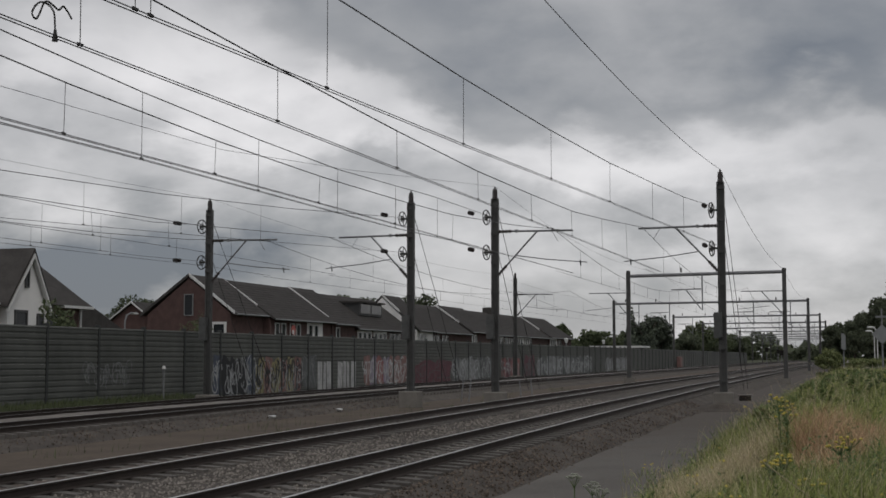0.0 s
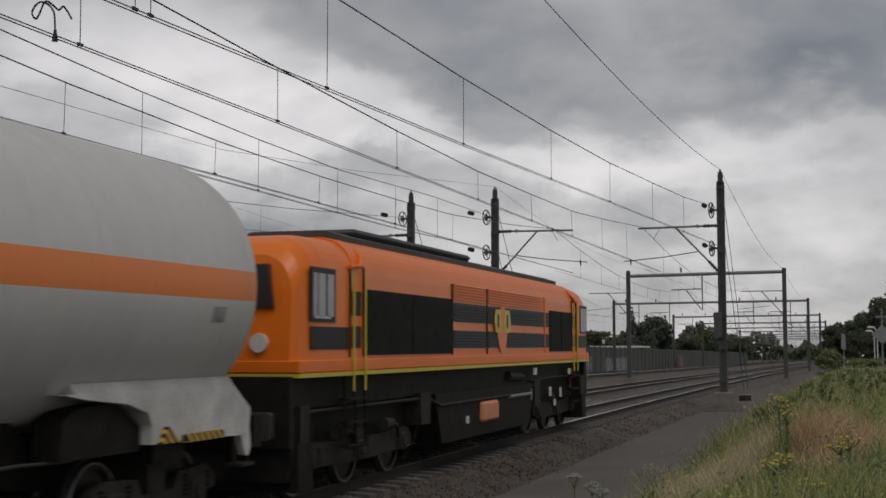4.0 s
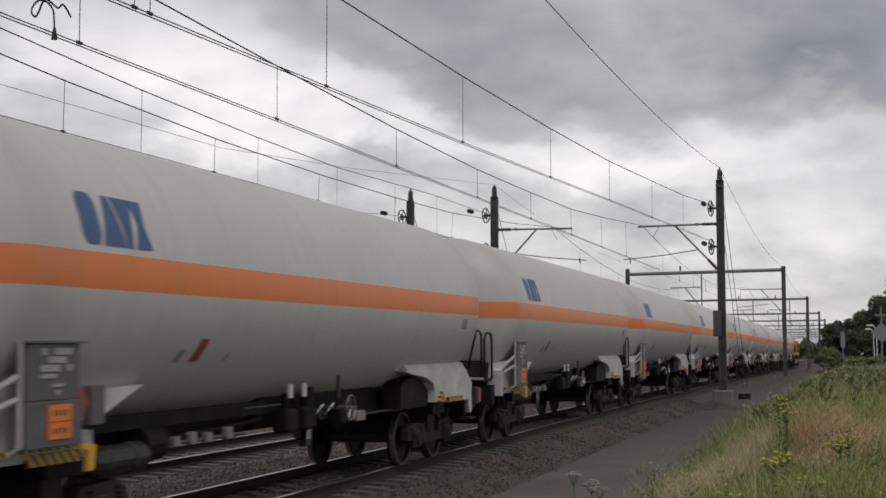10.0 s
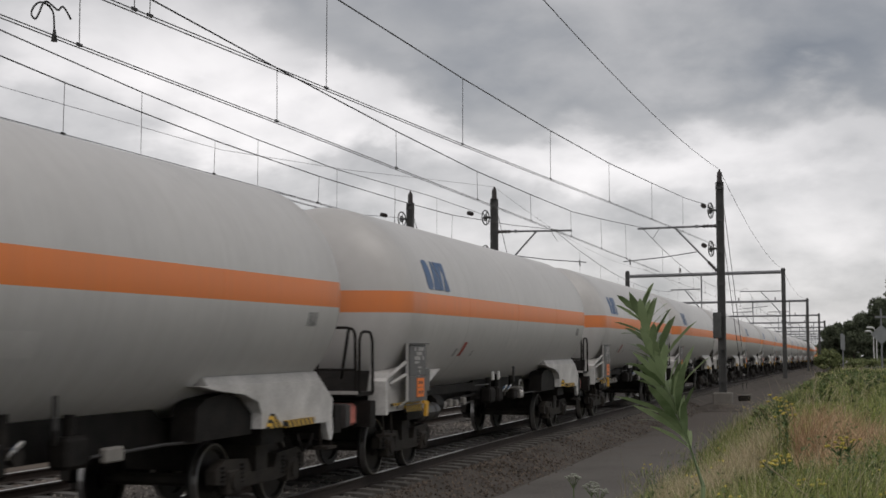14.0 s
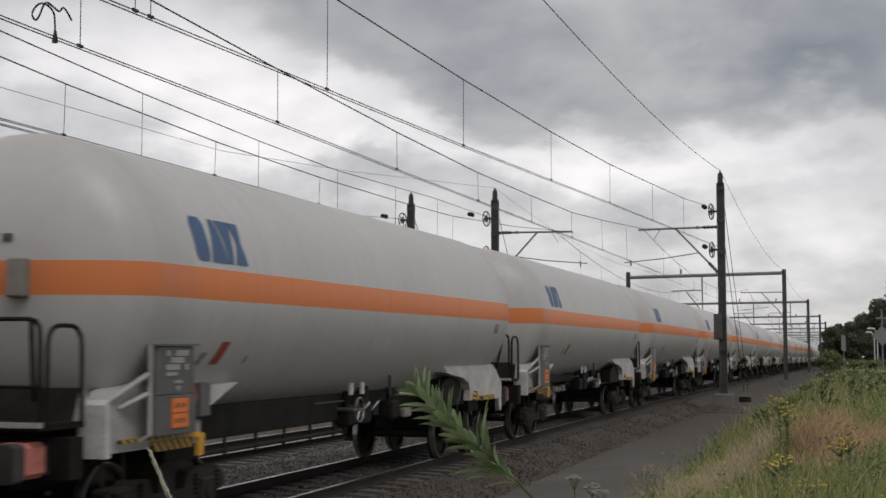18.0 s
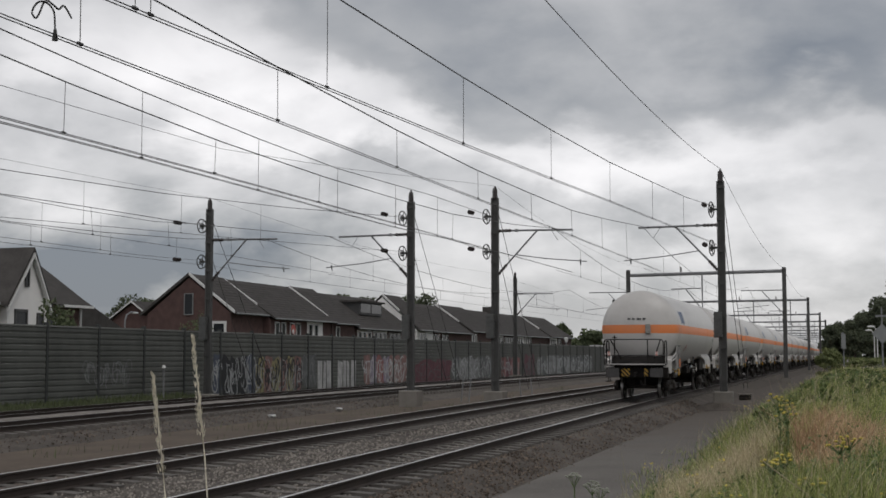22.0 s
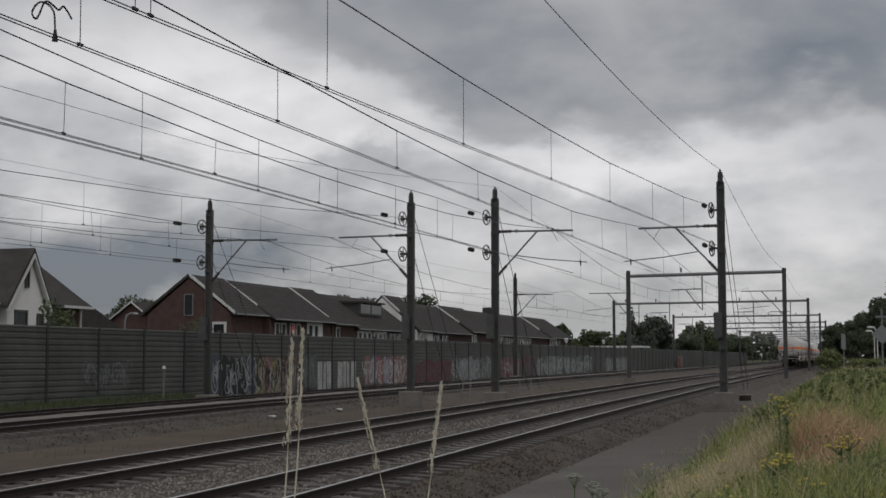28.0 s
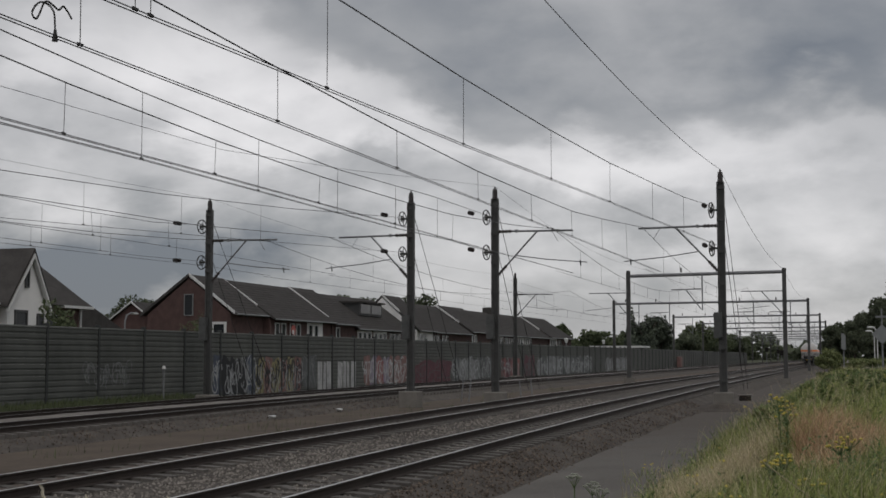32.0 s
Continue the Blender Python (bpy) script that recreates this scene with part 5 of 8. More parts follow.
# ---- small trackside things ----
def clutter():
    for x, y, s in ((-21.05, 46.6, 0.16), (-20.85, 53, 0.15)):
        t = thing("litter", "scrap of white litter on the brown earth", "litter", "litter", m=pose(x, y, rise(y) - 0.56))
        bm = B()
        bmesh.ops.create_icosphere(bm, subdivisions=1, radius=s)
        for v in bm.verts:
            v.co = Vector((v.co.x * random.uniform(0.7, 1.3), v.co.y * random.uniform(0.8, 1.6), v.co.z * 0.5 * random.uniform(0.6, 1.3) + 0.06))
        part("scrap", bm, M["trim_white"], t)
    for x, y, h in ((-19.0, 65, 1.25), (-18.6, 65, 1.25), (-17.6, 72, 1.0), (-17.2, 73, 1.0)):
        t = thing("marker_stake", "thin grey leaning trackside stake", "stake", "marker stakes", m=pose(x, y, rise(y) - 0.6, 0, 6 if x < -18 else -5))
        bm = B()
        rod(bm, (0, 0, 0), (0, 0, h), 0.035, 0.03)
        part("stake", bm, M["galv"], t)
    t = thing("wall_post_lamp", "thin post with a pale cap before the wall", "post", m=pose(-30.9, 56.1, -0.25))
    bm = B()
    rod(bm, (0, 0, 0), (0, 0, 1.85), 0.045)
    part("post", bm, M["galv"], t)
    bm = B()
    rod(bm, (0, 0, 1.85), (0, 0, 2.0), 0.1, 0.06)
    part("cap", bm, M["trim_white"], t)
    t = thing("trackside_box", "low dark trackside box with a pale lid", "trackside box", m=pose(-5.35, 70, rise(70) - 0.58))
    bm = B()
    box(bm, -0.3, 0.3, -0.25, 0.25, 0, 0.28, 0.06)
    part("machine_body", bm, M["dark_steel"], t)
    bm = B()
    box(bm, -0.36, 0.36, -0.3, 0.3, 0.28, 0.33, 0.02)
    part("lid", bm, M["concrete"], t)


clutter()


# ---- grass, weeds and stalks ----
M["grass"] = mat("green_verge_grass", (0.19, 0.245, 0.055), 0.7, var=0.62, scale=0.45, fine=5, col2=(0.44, 0.49, 0.16), island=0.6)
M["grass_dry"] = mat("dry_straw_grass", (0.56, 0.455, 0.27), 0.8, var=0.35, scale=0.6, fine=5, col2=(0.78, 0.68, 0.46), island=0.6)
M["sorrel"] = mat("rusty_seed_heads", (0.56, 0.35, 0.20), 0.85, var=0.35, scale=0.7, fine=6, col2=(0.78, 0.56, 0.36), island=0.6)
M["straw"] = mat("pale_straw", (0.42, 0.36, 0.24), 0.75, var=0.25, scale=8, fine=40, island=0.3)
M["yellow_petal"] = mat("yellow_petals", (0.50, 0.40, 0.06), 0.6, var=0.2, scale=6)
M["weed"] = mat("weed_leaf_green", (0.10, 0.16, 0.055), 0.6, var=0.35, scale=3, fine=20, col2=(0.22, 0.30, 0.12), island=0.4)
M["grass_dull"] = mat("dull_olive_grass", (0.065, 0.085, 0.032), 0.8, var=0.4, scale=0.5, fine=5, col2=(0.11, 0.135, 0.06), island=0.6)
M["crest_leaf"] = thin_leaf(mat("dark_crest_leaf", (0.085, 0.12, 0.038), 0.7, var=0.4, scale=0.6, fine=8, col2=(0.17, 0.22, 0.075), island=0.5), 0.3)
M["weed_pale"] = mat("pale_weed_leaf", (0.15, 0.22, 0.09), 0.6, var=0.3, scale=9, fine=40, col2=(0.33, 0.41, 0.22), island=0.3, obj_random=0.6)
M["stalk_pale"] = mat("bleached_stalk", (0.62, 0.57, 0.46), 0.7, var=0.2, scale=20, fine=80, island=0.3)
for key in ("grass", "grass_dry", "sorrel", "straw", "weed", "weed_pale"):
    thin_leaf(M[key], 0.35)


def blades(name, label, pts, hts, wds, lean, material, seed):
    """Grass as bent tapering blades, one mesh."""
    rng = np.random.default_rng(seed)
    n = len(pts)
    p = np.asarray(pts, float)
    a = rng.uniform(0, 2 * np.pi, n)
    side = np.stack([np.cos(a), np.sin(a), np.zeros(n)], 1) * (np.asarray(wds) / 2)[:, None]
    d = np.stack([rng.normal(lean[0], lean[2], n), rng.normal(lean[1], lean[2], n), np.zeros(n)], 1) * np.asarray(hts)[:, None]
    up = np.zeros((n, 3))
    up[:, 2] = hts
    mid = p + up * 0.55 + d * 0.3
    tip = p + up + d
    vs = np.stack([p - side, p + side, mid + side * 0.7, mid - side * 0.7, tip], 1).reshape(-1, 3)
    o = np.arange(n)[:, None] * 5
    quads = (o + np.array([[0, 1, 2, 3]])).tolist()
    tris = (o + np.array([[3, 2, 4]])).tolist()
    return tagged(data_part(name, vs.tolist(), quads + tris, material), label, "grass", kind="stuff")


def patchy(x, y, s, o):
    return noise.noise((x * s + o, y * s, o))


def make_grass():
    rng = np.random.default_rng(21)
    g, d, r = [], [], []
    for y0, y1, n in ((10, 22, 92000), (22, 40, 62000), (40, 110, 30000)):
        for _ in range(n):
            y = rng.uniform(y0, y1)
            edge = -3.75 + 0.55 * patchy(0, y, 0.35, 3.0) - 0.006 * max(0, y - 20)
            x = rng.uniform(edge - 0.5, 4.5 if y < 40 else 3.0)
            if x < edge + 0.7 + 0.5 * patchy(x, y, 1.3, 4.0) and rng.random() < 0.8:
                continue
            z = ground_height(x, y) - 0.04
            straw = math.exp(-((x + 1.9) / 0.95) ** 2 - ((y - 20.5) / 4.0) ** 2) + 0.45 * patchy(x, y, 0.5, 9.0) - 0.01 * max(0, y - 26)
            rust = math.exp(-((x + 0.25) / 0.75) ** 2 - ((y - 21.0) / 3.0) ** 2) + 0.5 * patchy(x, y, 0.6, 5.0)
            k = rng.random()
            (r if rust > 0.45 and k < 0.7 else d if straw > 0.48 and k < 0.86 or k < 0.07 else g).append((x, y, z))

    def sizes(pts, h0, h1, w):
        q = np.array([y for _, y, _ in pts])
        hp = np.array([0.75 + 0.7 * patchy(x, y, 0.6, 2.0) for x, y, _ in pts])
        near = np.array([min(1.0, max(0.35, (x + 4.1) / 1.2)) for x, _, _ in pts])
        return rng.uniform(h0, h1, len(pts)) * np.clip(hp, 0.4, 1.4) * near, w * (0.8 + q / 22) * rng.uniform(0.6, 1.4, len(pts))
    for name, label, pts, h0, h1, w, material, sd in (("verge_grass", "uncut green grass on the trackside bank", g, 0.18, 0.72, 0.0058, M["grass"], 1), ("dry_grass", "dry straw-coloured grass on the bank", d, 0.32, 0.95, 0.0048, M["grass_dry"], 2), ("sorrel", "rusty brown seeding sorrel among the grass", r, 0.35, 0.9, 0.0065, M["sorrel"], 3)):
        h, wd = sizes(pts, h0, h1, w)
        blades(name, label, pts, h, wd, (0.08, 0.0, 0.36), material, sd)
    # leafy weeds and small yellow flowers scattered through the grass
    leaf_v, dots = [], []
    for _ in range(1500):
        y = 11 + 45 * rng.random() ** 1.8
        x = rng.uniform(-3.5, 4.3)
        if patchy(x, y, 0.45, 11.0) < -0.05:
            continue
        z, hgt, r = ground_height(x, y), rng.uniform(0.25, 0.7), rng.uniform(0.08, 0.2)
        for _ in range(int(rng.uniform(18, 42))):
            f = rng.random()
            a = rng.uniform(0, 6.28)
            q = r * (1.1 - 0.7 * f) * rng.random() ** 0.5
            c = np.array((x + q * math.cos(a), y + q * math.sin(a), z + hgt * f))
            u, v = rng.normal(size=3), rng.normal(size=3)
            u, v = u / np.linalg.norm(u) * rng.uniform(0.018, 0.042), v / np.linalg.norm(v) * rng.uniform(0.007, 0.015)
            leaf_v += [c - u, c + v, c + u, c - v]
        if rng.random() < 0.035:
            for _ in range(4):
                dots.append((x + rng.uniform(-0.1, 0.1), y + rng.uniform(-0.1, 0.1), z + hgt + rng.uniform(0, 0.12)))
    n = len(leaf_v)
    tagged(data_part("leafy_weeds", leaf_v, np.arange(n).reshape(-1, 4).tolist(), M["weed"]), "low leafy green weeds among the bank's grass", "weeds", kind="stuff")
    vs, fs = [], []
    for i, (x, y, z) in enumerate(dots):
        w = 0.012 + 0.0005 * y
        vs += [(x - w, y, z), (x, y - w, z), (x + w, y, z), (x, y + w, z), (x, y, z + w * 0.8)]
        o = i * 5
        fs += [(o, o + 1, o + 4), (o + 1, o + 2, o + 4), (o + 2, o + 3, o + 4), (o + 3, o, o + 4)]
    tagged(data_part("yellow_flowers", vs, fs, M["yellow_petal"]), "small yellow flowers scattered over the bank", "flowers", kind="stuff")
    # dark leaf clumps added to the far crest, its deeper shade put into their colour
    leaf_v = []
    for _ in range(700):
        y, x = rng.uniform(26, 75), rng.uniform(-2.0, 3.2)
        if patchy(x, y, 0.3, 15.0) < -0.1:
            continue
        z, hgt, r = ground_height(x, y), rng.uniform(0.3, 0.66), rng.uniform(0.15, 0.35)
        for _ in range(45):
            f, a = rng.random(), rng.uniform(0, 6.28)
            q = r * (1.1 - 0.6 * f) * rng.random() ** 0.5
            c = np.array((x + q * math.cos(a), y + q * math.sin(a), z + hgt * f))
            u, v = rng.normal(size=3), rng.normal(size=3)
            u, v = u / np.linalg.norm(u) * rng.uniform(0.04, 0.09), v / np.linalg.norm(v) * rng.uniform(0.02, 0.045)
            leaf_v += [c - u, c + v, c + u, c - v]
    tagged(data_part("nettles", leaf_v, np.arange(len(leaf_v)).reshape(-1, 4).tolist(), M["crest_leaf"]), "dark green leaf clumps added to darken the crest of the bank", "nettles", kind="stuff")
    # short grass round the camera's standpoint
    pts = []
    for _ in range(16000):
        x, y = rng.uniform(-3.6, 5), rng.uniform(-5, 10)
        pts.append((x, y, ground_height(x, y) - 0.03))
    blades("near_verge_grass", "short green grass on the near verge", pts, rng.uniform(0.1, 0.34, len(pts)), rng.uniform(0.004, 0.009, len(pts)), (0.08, 0.0, 0.3), M["grass"], 8)
    # thin cover on the earth before the sound wall and along the path's edge
    pts = []
    for _ in range(9000):
        y = rng.uniform(38, 66)
        x = rng.uniform(-31.3, -29.3)
        pts.append((x, y, ground_height(x, y) - 0.03))
    h = rng.uniform(0.06, 0.3, len(pts))
    blades("wall_foot_grass", "low green grass at the foot of the sound wall", pts, h, np.full(len(pts), 0.03), (0.1, 0.1, 0.2), M["grass_dull"], 4)
    pts = []
    for _ in range(2600):
        y = rng.uniform(28, 95)
        x = rng.uniform(-20.4, -15.8)
        if patchy(x, y, 0.5, 7.0) > 0.12:
            pts.append((x, y, rise(y) - 0.58))
    blades("path_weeds", "sparse dry weeds on the brown earth", pts, rng.uniform(0.08, 0.3, len(pts)), np.full(len(pts), 0.014), (0.1, 0.1, 0.3), M["grass_dull"], 5)
    # single pale seed stalks standing over the bank
    pts = []
    for _ in range(260):
        y = rng.uniform(12, 34)
        x = rng.uniform(-3.7, 3)
        pts.append((x, y, ground_height(x, y)))
    blades("seed_stalks", "pale seed stalks standing over the bank", pts, rng.uniform(0.7, 1.25, len(pts)), rng.uniform(0.006, 0.014, len(pts)), (0.25, 0.0, 0.25), M["straw"], 6)


def ragwort(x, y, h, seed):
    """A weed with a leafy stem and yellow flower heads."""
    rng = random.Random(seed)
    t = thing("ragwort", "leafy green weed with small yellow flower heads", "weed", "flowering weeds", m=pose(x, y, ground_height(x, y) - 0.03))
    bm = B()
    pipe(bm, [(0, 0, 0), (0.03, 0.0, h * 0.5), (0.02, 0.02, h * 0.85)], 0.012, 5)
    heads = []
    for k in range(7):
        a = k * 0.9 + rng.uniform(0, 0.5)
        e = (0.13 * math.cos(a) * rng.uniform(0.5, 1.3), 0.13 * math.sin(a) * rng.uniform(0.5, 1.3), h * rng.uniform(0.9, 1.05))
        heads.append(e)
    part("stem", bm, M["weed"], t)
    for e in heads:
        bm = B()
        pipe(bm, [(0.02, 0.02, h * 0.75), e], 0.006, 4)
        part("branch", bm, M["weed"], t)
    bm = B()
    for k in range(16):
        z = h * (0.08 + 0.72 * k / 16)
        a = k * 2.4
        L = 0.2 * (1.1 - k / 20)
        c, s = math.cos(a), math.sin(a)
        w = 0.03
        bm.faces.new([bm.verts.new(v) for v in ((0, 0, z), (c * L * 0.5 - s * w, s * L * 0.5 + c * w, z + 0.05), (c * L, s * L, z + 0.02), (c * L * 0.5 + s * w, s * L * 0.5 - c * w, z + 0.05))])
    part("leaves", bm, M["weed"], t)
    for e in heads:
        bm = B()
        bmesh.ops.create_icosphere(bm, subdivisions=1, radius=0.03, matrix=Matrix.Translation(e) @ Matrix.Diagonal((1, 1, 0.5, 1)))
        part("flower_head", bm, M["yellow_petal"], t)


make_grass()
for i, (x, y, h) in enumerate(((-1.12, 21.0, 1.05), (-0.98, 20.4, 0.85), (-1.05, 21.6, 0.9), (-0.9, 15.6, 0.6), (-0.8, 15.9, 0.62), (-0.95, 16.2, 0.55), (-0.45, 14.2, 0.5), (-0.2, 17.4, 0.6), (-0.1, 17.8, 0.62), (-3.0, 15.0, 0.5), (-3.3, 15.8, 0.45))):
    ragwort(x, y, h, i)


def umbel(x, y, top, seed):
    """A weed with a flat pale flower cluster."""
    rng = random.Random(seed)
    z0 = ground_height(x, y)
    h = top - z0
    t = thing("white_umbel", "green weed with a flat cluster of dull white flowers", "weed", "white-flowered weeds", m=pose(x, y, z0 - 0.03))
    bm = B()
    pipe(bm, [(0, 0, 0), (0.02, 0, h * 0.5), (0.0, 0.01, h * 0.92)], 0.007, 5)
    part("stem", bm, M["weed"], t)
    for k in range(7):
        a = k * 0.9
        e = Vector((0.07 * math.cos(a) * rng.uniform(0.5, 1.2), 0.07 * math.sin(a) * rng.uniform(0.5, 1.2), h + rng.uniform(-0.02, 0.02)))
        bm = B()
        pipe(bm, [(0, 0.01, h * 0.9), e], 0.003, 4)
        ray = part("flower_stalk", bm, M["weed"], t)
        bm = B()
        for _ in range(9):
            c = e + Vector((rng.uniform(-0.03, 0.03), rng.uniform(-0.03, 0.03), rng.uniform(0, 0.012)))
            bmesh.ops.create_icosphere(bm, subdivisions=1, radius=0.009, matrix=Matrix.Translation(c))
        part("flower_cluster", bm, M["petal_white"], ray)
    bm = B()
    for k in range(18):
        z = h * (0.1 + 0.7 * k / 18)
        a = k * 2.4
        L = 0.16 * rng.uniform(0.6, 1.1)
        c, s, w = math.cos(a), math.sin(a), 0.025
        bm.faces.new([bm.verts.new(v) for v in ((0, 0, z), (c * L * 0.5 - s * w, s * L * 0.5 + c * w, z + 0.05), (c * L, s * L, z + 0.02), (c * L * 0.5 + s * w, s * L * 0.5 - c * w, z + 0.05))])
    part("leaves", bm, M["weed"], t)


M["petal_white"] = mat("dull_white_petals", (0.28, 0.29, 0.24), 0.8, var=0.2, scale=20)
for i, (x, y, top) in enumerate(((-2.65, 13, 1.02), (-2.49, 13.1, 0.93), (-2.36, 12.8, 0.90))):
    umbel(x, y, top, 40 + i)
t = thing("dry_stalk", "bent dry straw stem fallen across the grass", "dry stalk", m=pose(-0.98, 13, ground_height(-0.98, 13) - 0.02))
bm = B()
zt_ = 1.26 - ground_height(-0.98, 13)
pipe(bm, [(0.62, -0.1, 0.0), (0.53, 0, zt_ - 0.36), (0.3, 0.05, zt_ - 0.2), (0.05, 0.05, zt_)], 0.006, 5)
part("stem", bm, M["straw"], t)


def seed_stalk(root, low, up, n):
    t = thing("grass_stalk", "tall pale grass stalk with a feathery seed head, close by", "grass stalk", "close grass stalks", m=pose(*root))
    rng = random.Random(n)
    bm = B()
    pipe(bm, [(0, 0, -0.03), (0, 0, low * 0.5), (0, 0, low)], 0.0021, 5)
    part("stem", bm, M["stalk_pale"], t)
    bm = B()
    pipe(bm, [(0, 0, 0), (0.003, 0, up * 0.3), (0.003, 0.0, up * 0.6), (0.0, 0, up)], 0.0017, 5)
    top = part("upper_stem", bm, M["stalk_pale"], t)
    top.matrix_basis = pose(0, 0, low)
    bm = B()
    for k in range(120):
        f = rng.uniform(0, 1)
        z = up * (0.42 + 0.58 * f)
        a = rng.uniform(0, 6.28)
        r = 0.0065 * (1 - f) ** 0.5 * rng.uniform(0.2, 1) + 0.001
        c = Vector((r * math.cos(a), r * math.sin(a), z))
        e = c + Vector((math.cos(a) * 0.003, math.sin(a) * 0.003, 0.013 * rng.uniform(0.7, 1.3)))
        s = Vector((-math.sin(a), math.cos(a), 0)) * 0.0021
        m2 = (c + e) / 2
        vs = [bm.verts.new(v) for v in (c, m2 + s, e, m2 - s)]
        bm.faces.new(vs)
    part("seed_head", bm, M["stalk_pale"], top)
    return t, top


def leafy_plant(root, low, up):
    t = thing("leafy_weed", "narrow-leaved green weed blown by the wind, close by", "weed", m=pose(*root))
    rng = random.Random(3)
    bm = B()
    pipe(bm, [(0, 0, -0.03), (0.01, 0, low * 0.5), (0.0, 0.0, low)], 0.005, 6)
    part("stem", bm, M["weed_pale"], t)
    bm = B()
    pipe(bm, [(0, 0, 0), (0.004, 0, up * 0.4), (-0.01, 0, up * 0.8)], 0.0045, 6)
    top = part("leafy_top", bm, M["weed_pale"], t)
    top.matrix_basis = pose(0, 0, low)
    for k in range(90):
        f = (k / 89) ** 0.75
        z = up * (0.18 + 0.76 * f)
        a = rng.uniform(0, 6.28)
        L = 0.105 * (1.05 - 0.35 * f) * rng.uniform(0.7, 1.2)
        c, s = math.cos(a), math.sin(a)
        w = 0.0085 * rng.uniform(0.7, 1.2)
        out = rng.uniform(0.4, 1.0)
        bm = B()
        prev = [bm.verts.new((0, 0, z)), bm.verts.new((0, 0, z - 0.002))]
        for u, v in ((0.15, 0.5), (0.45, 1.0), (0.8, 0.7), (1.0, 0.05)):
            r, lift = L * u * out, L * (u - 0.35 * u * u) * 0.95
            now = [bm.verts.new((c * r - s * w * v, s * r + c * w * v, z + lift)), bm.verts.new((c * r + s * w * v, s * r - c * w * v, z + lift))]
            bm.faces.new((prev[0], prev[1], now[1], now[0]))
            prev = now
        part("leaf", bm, M["weed_pale"], top)
    return t, top


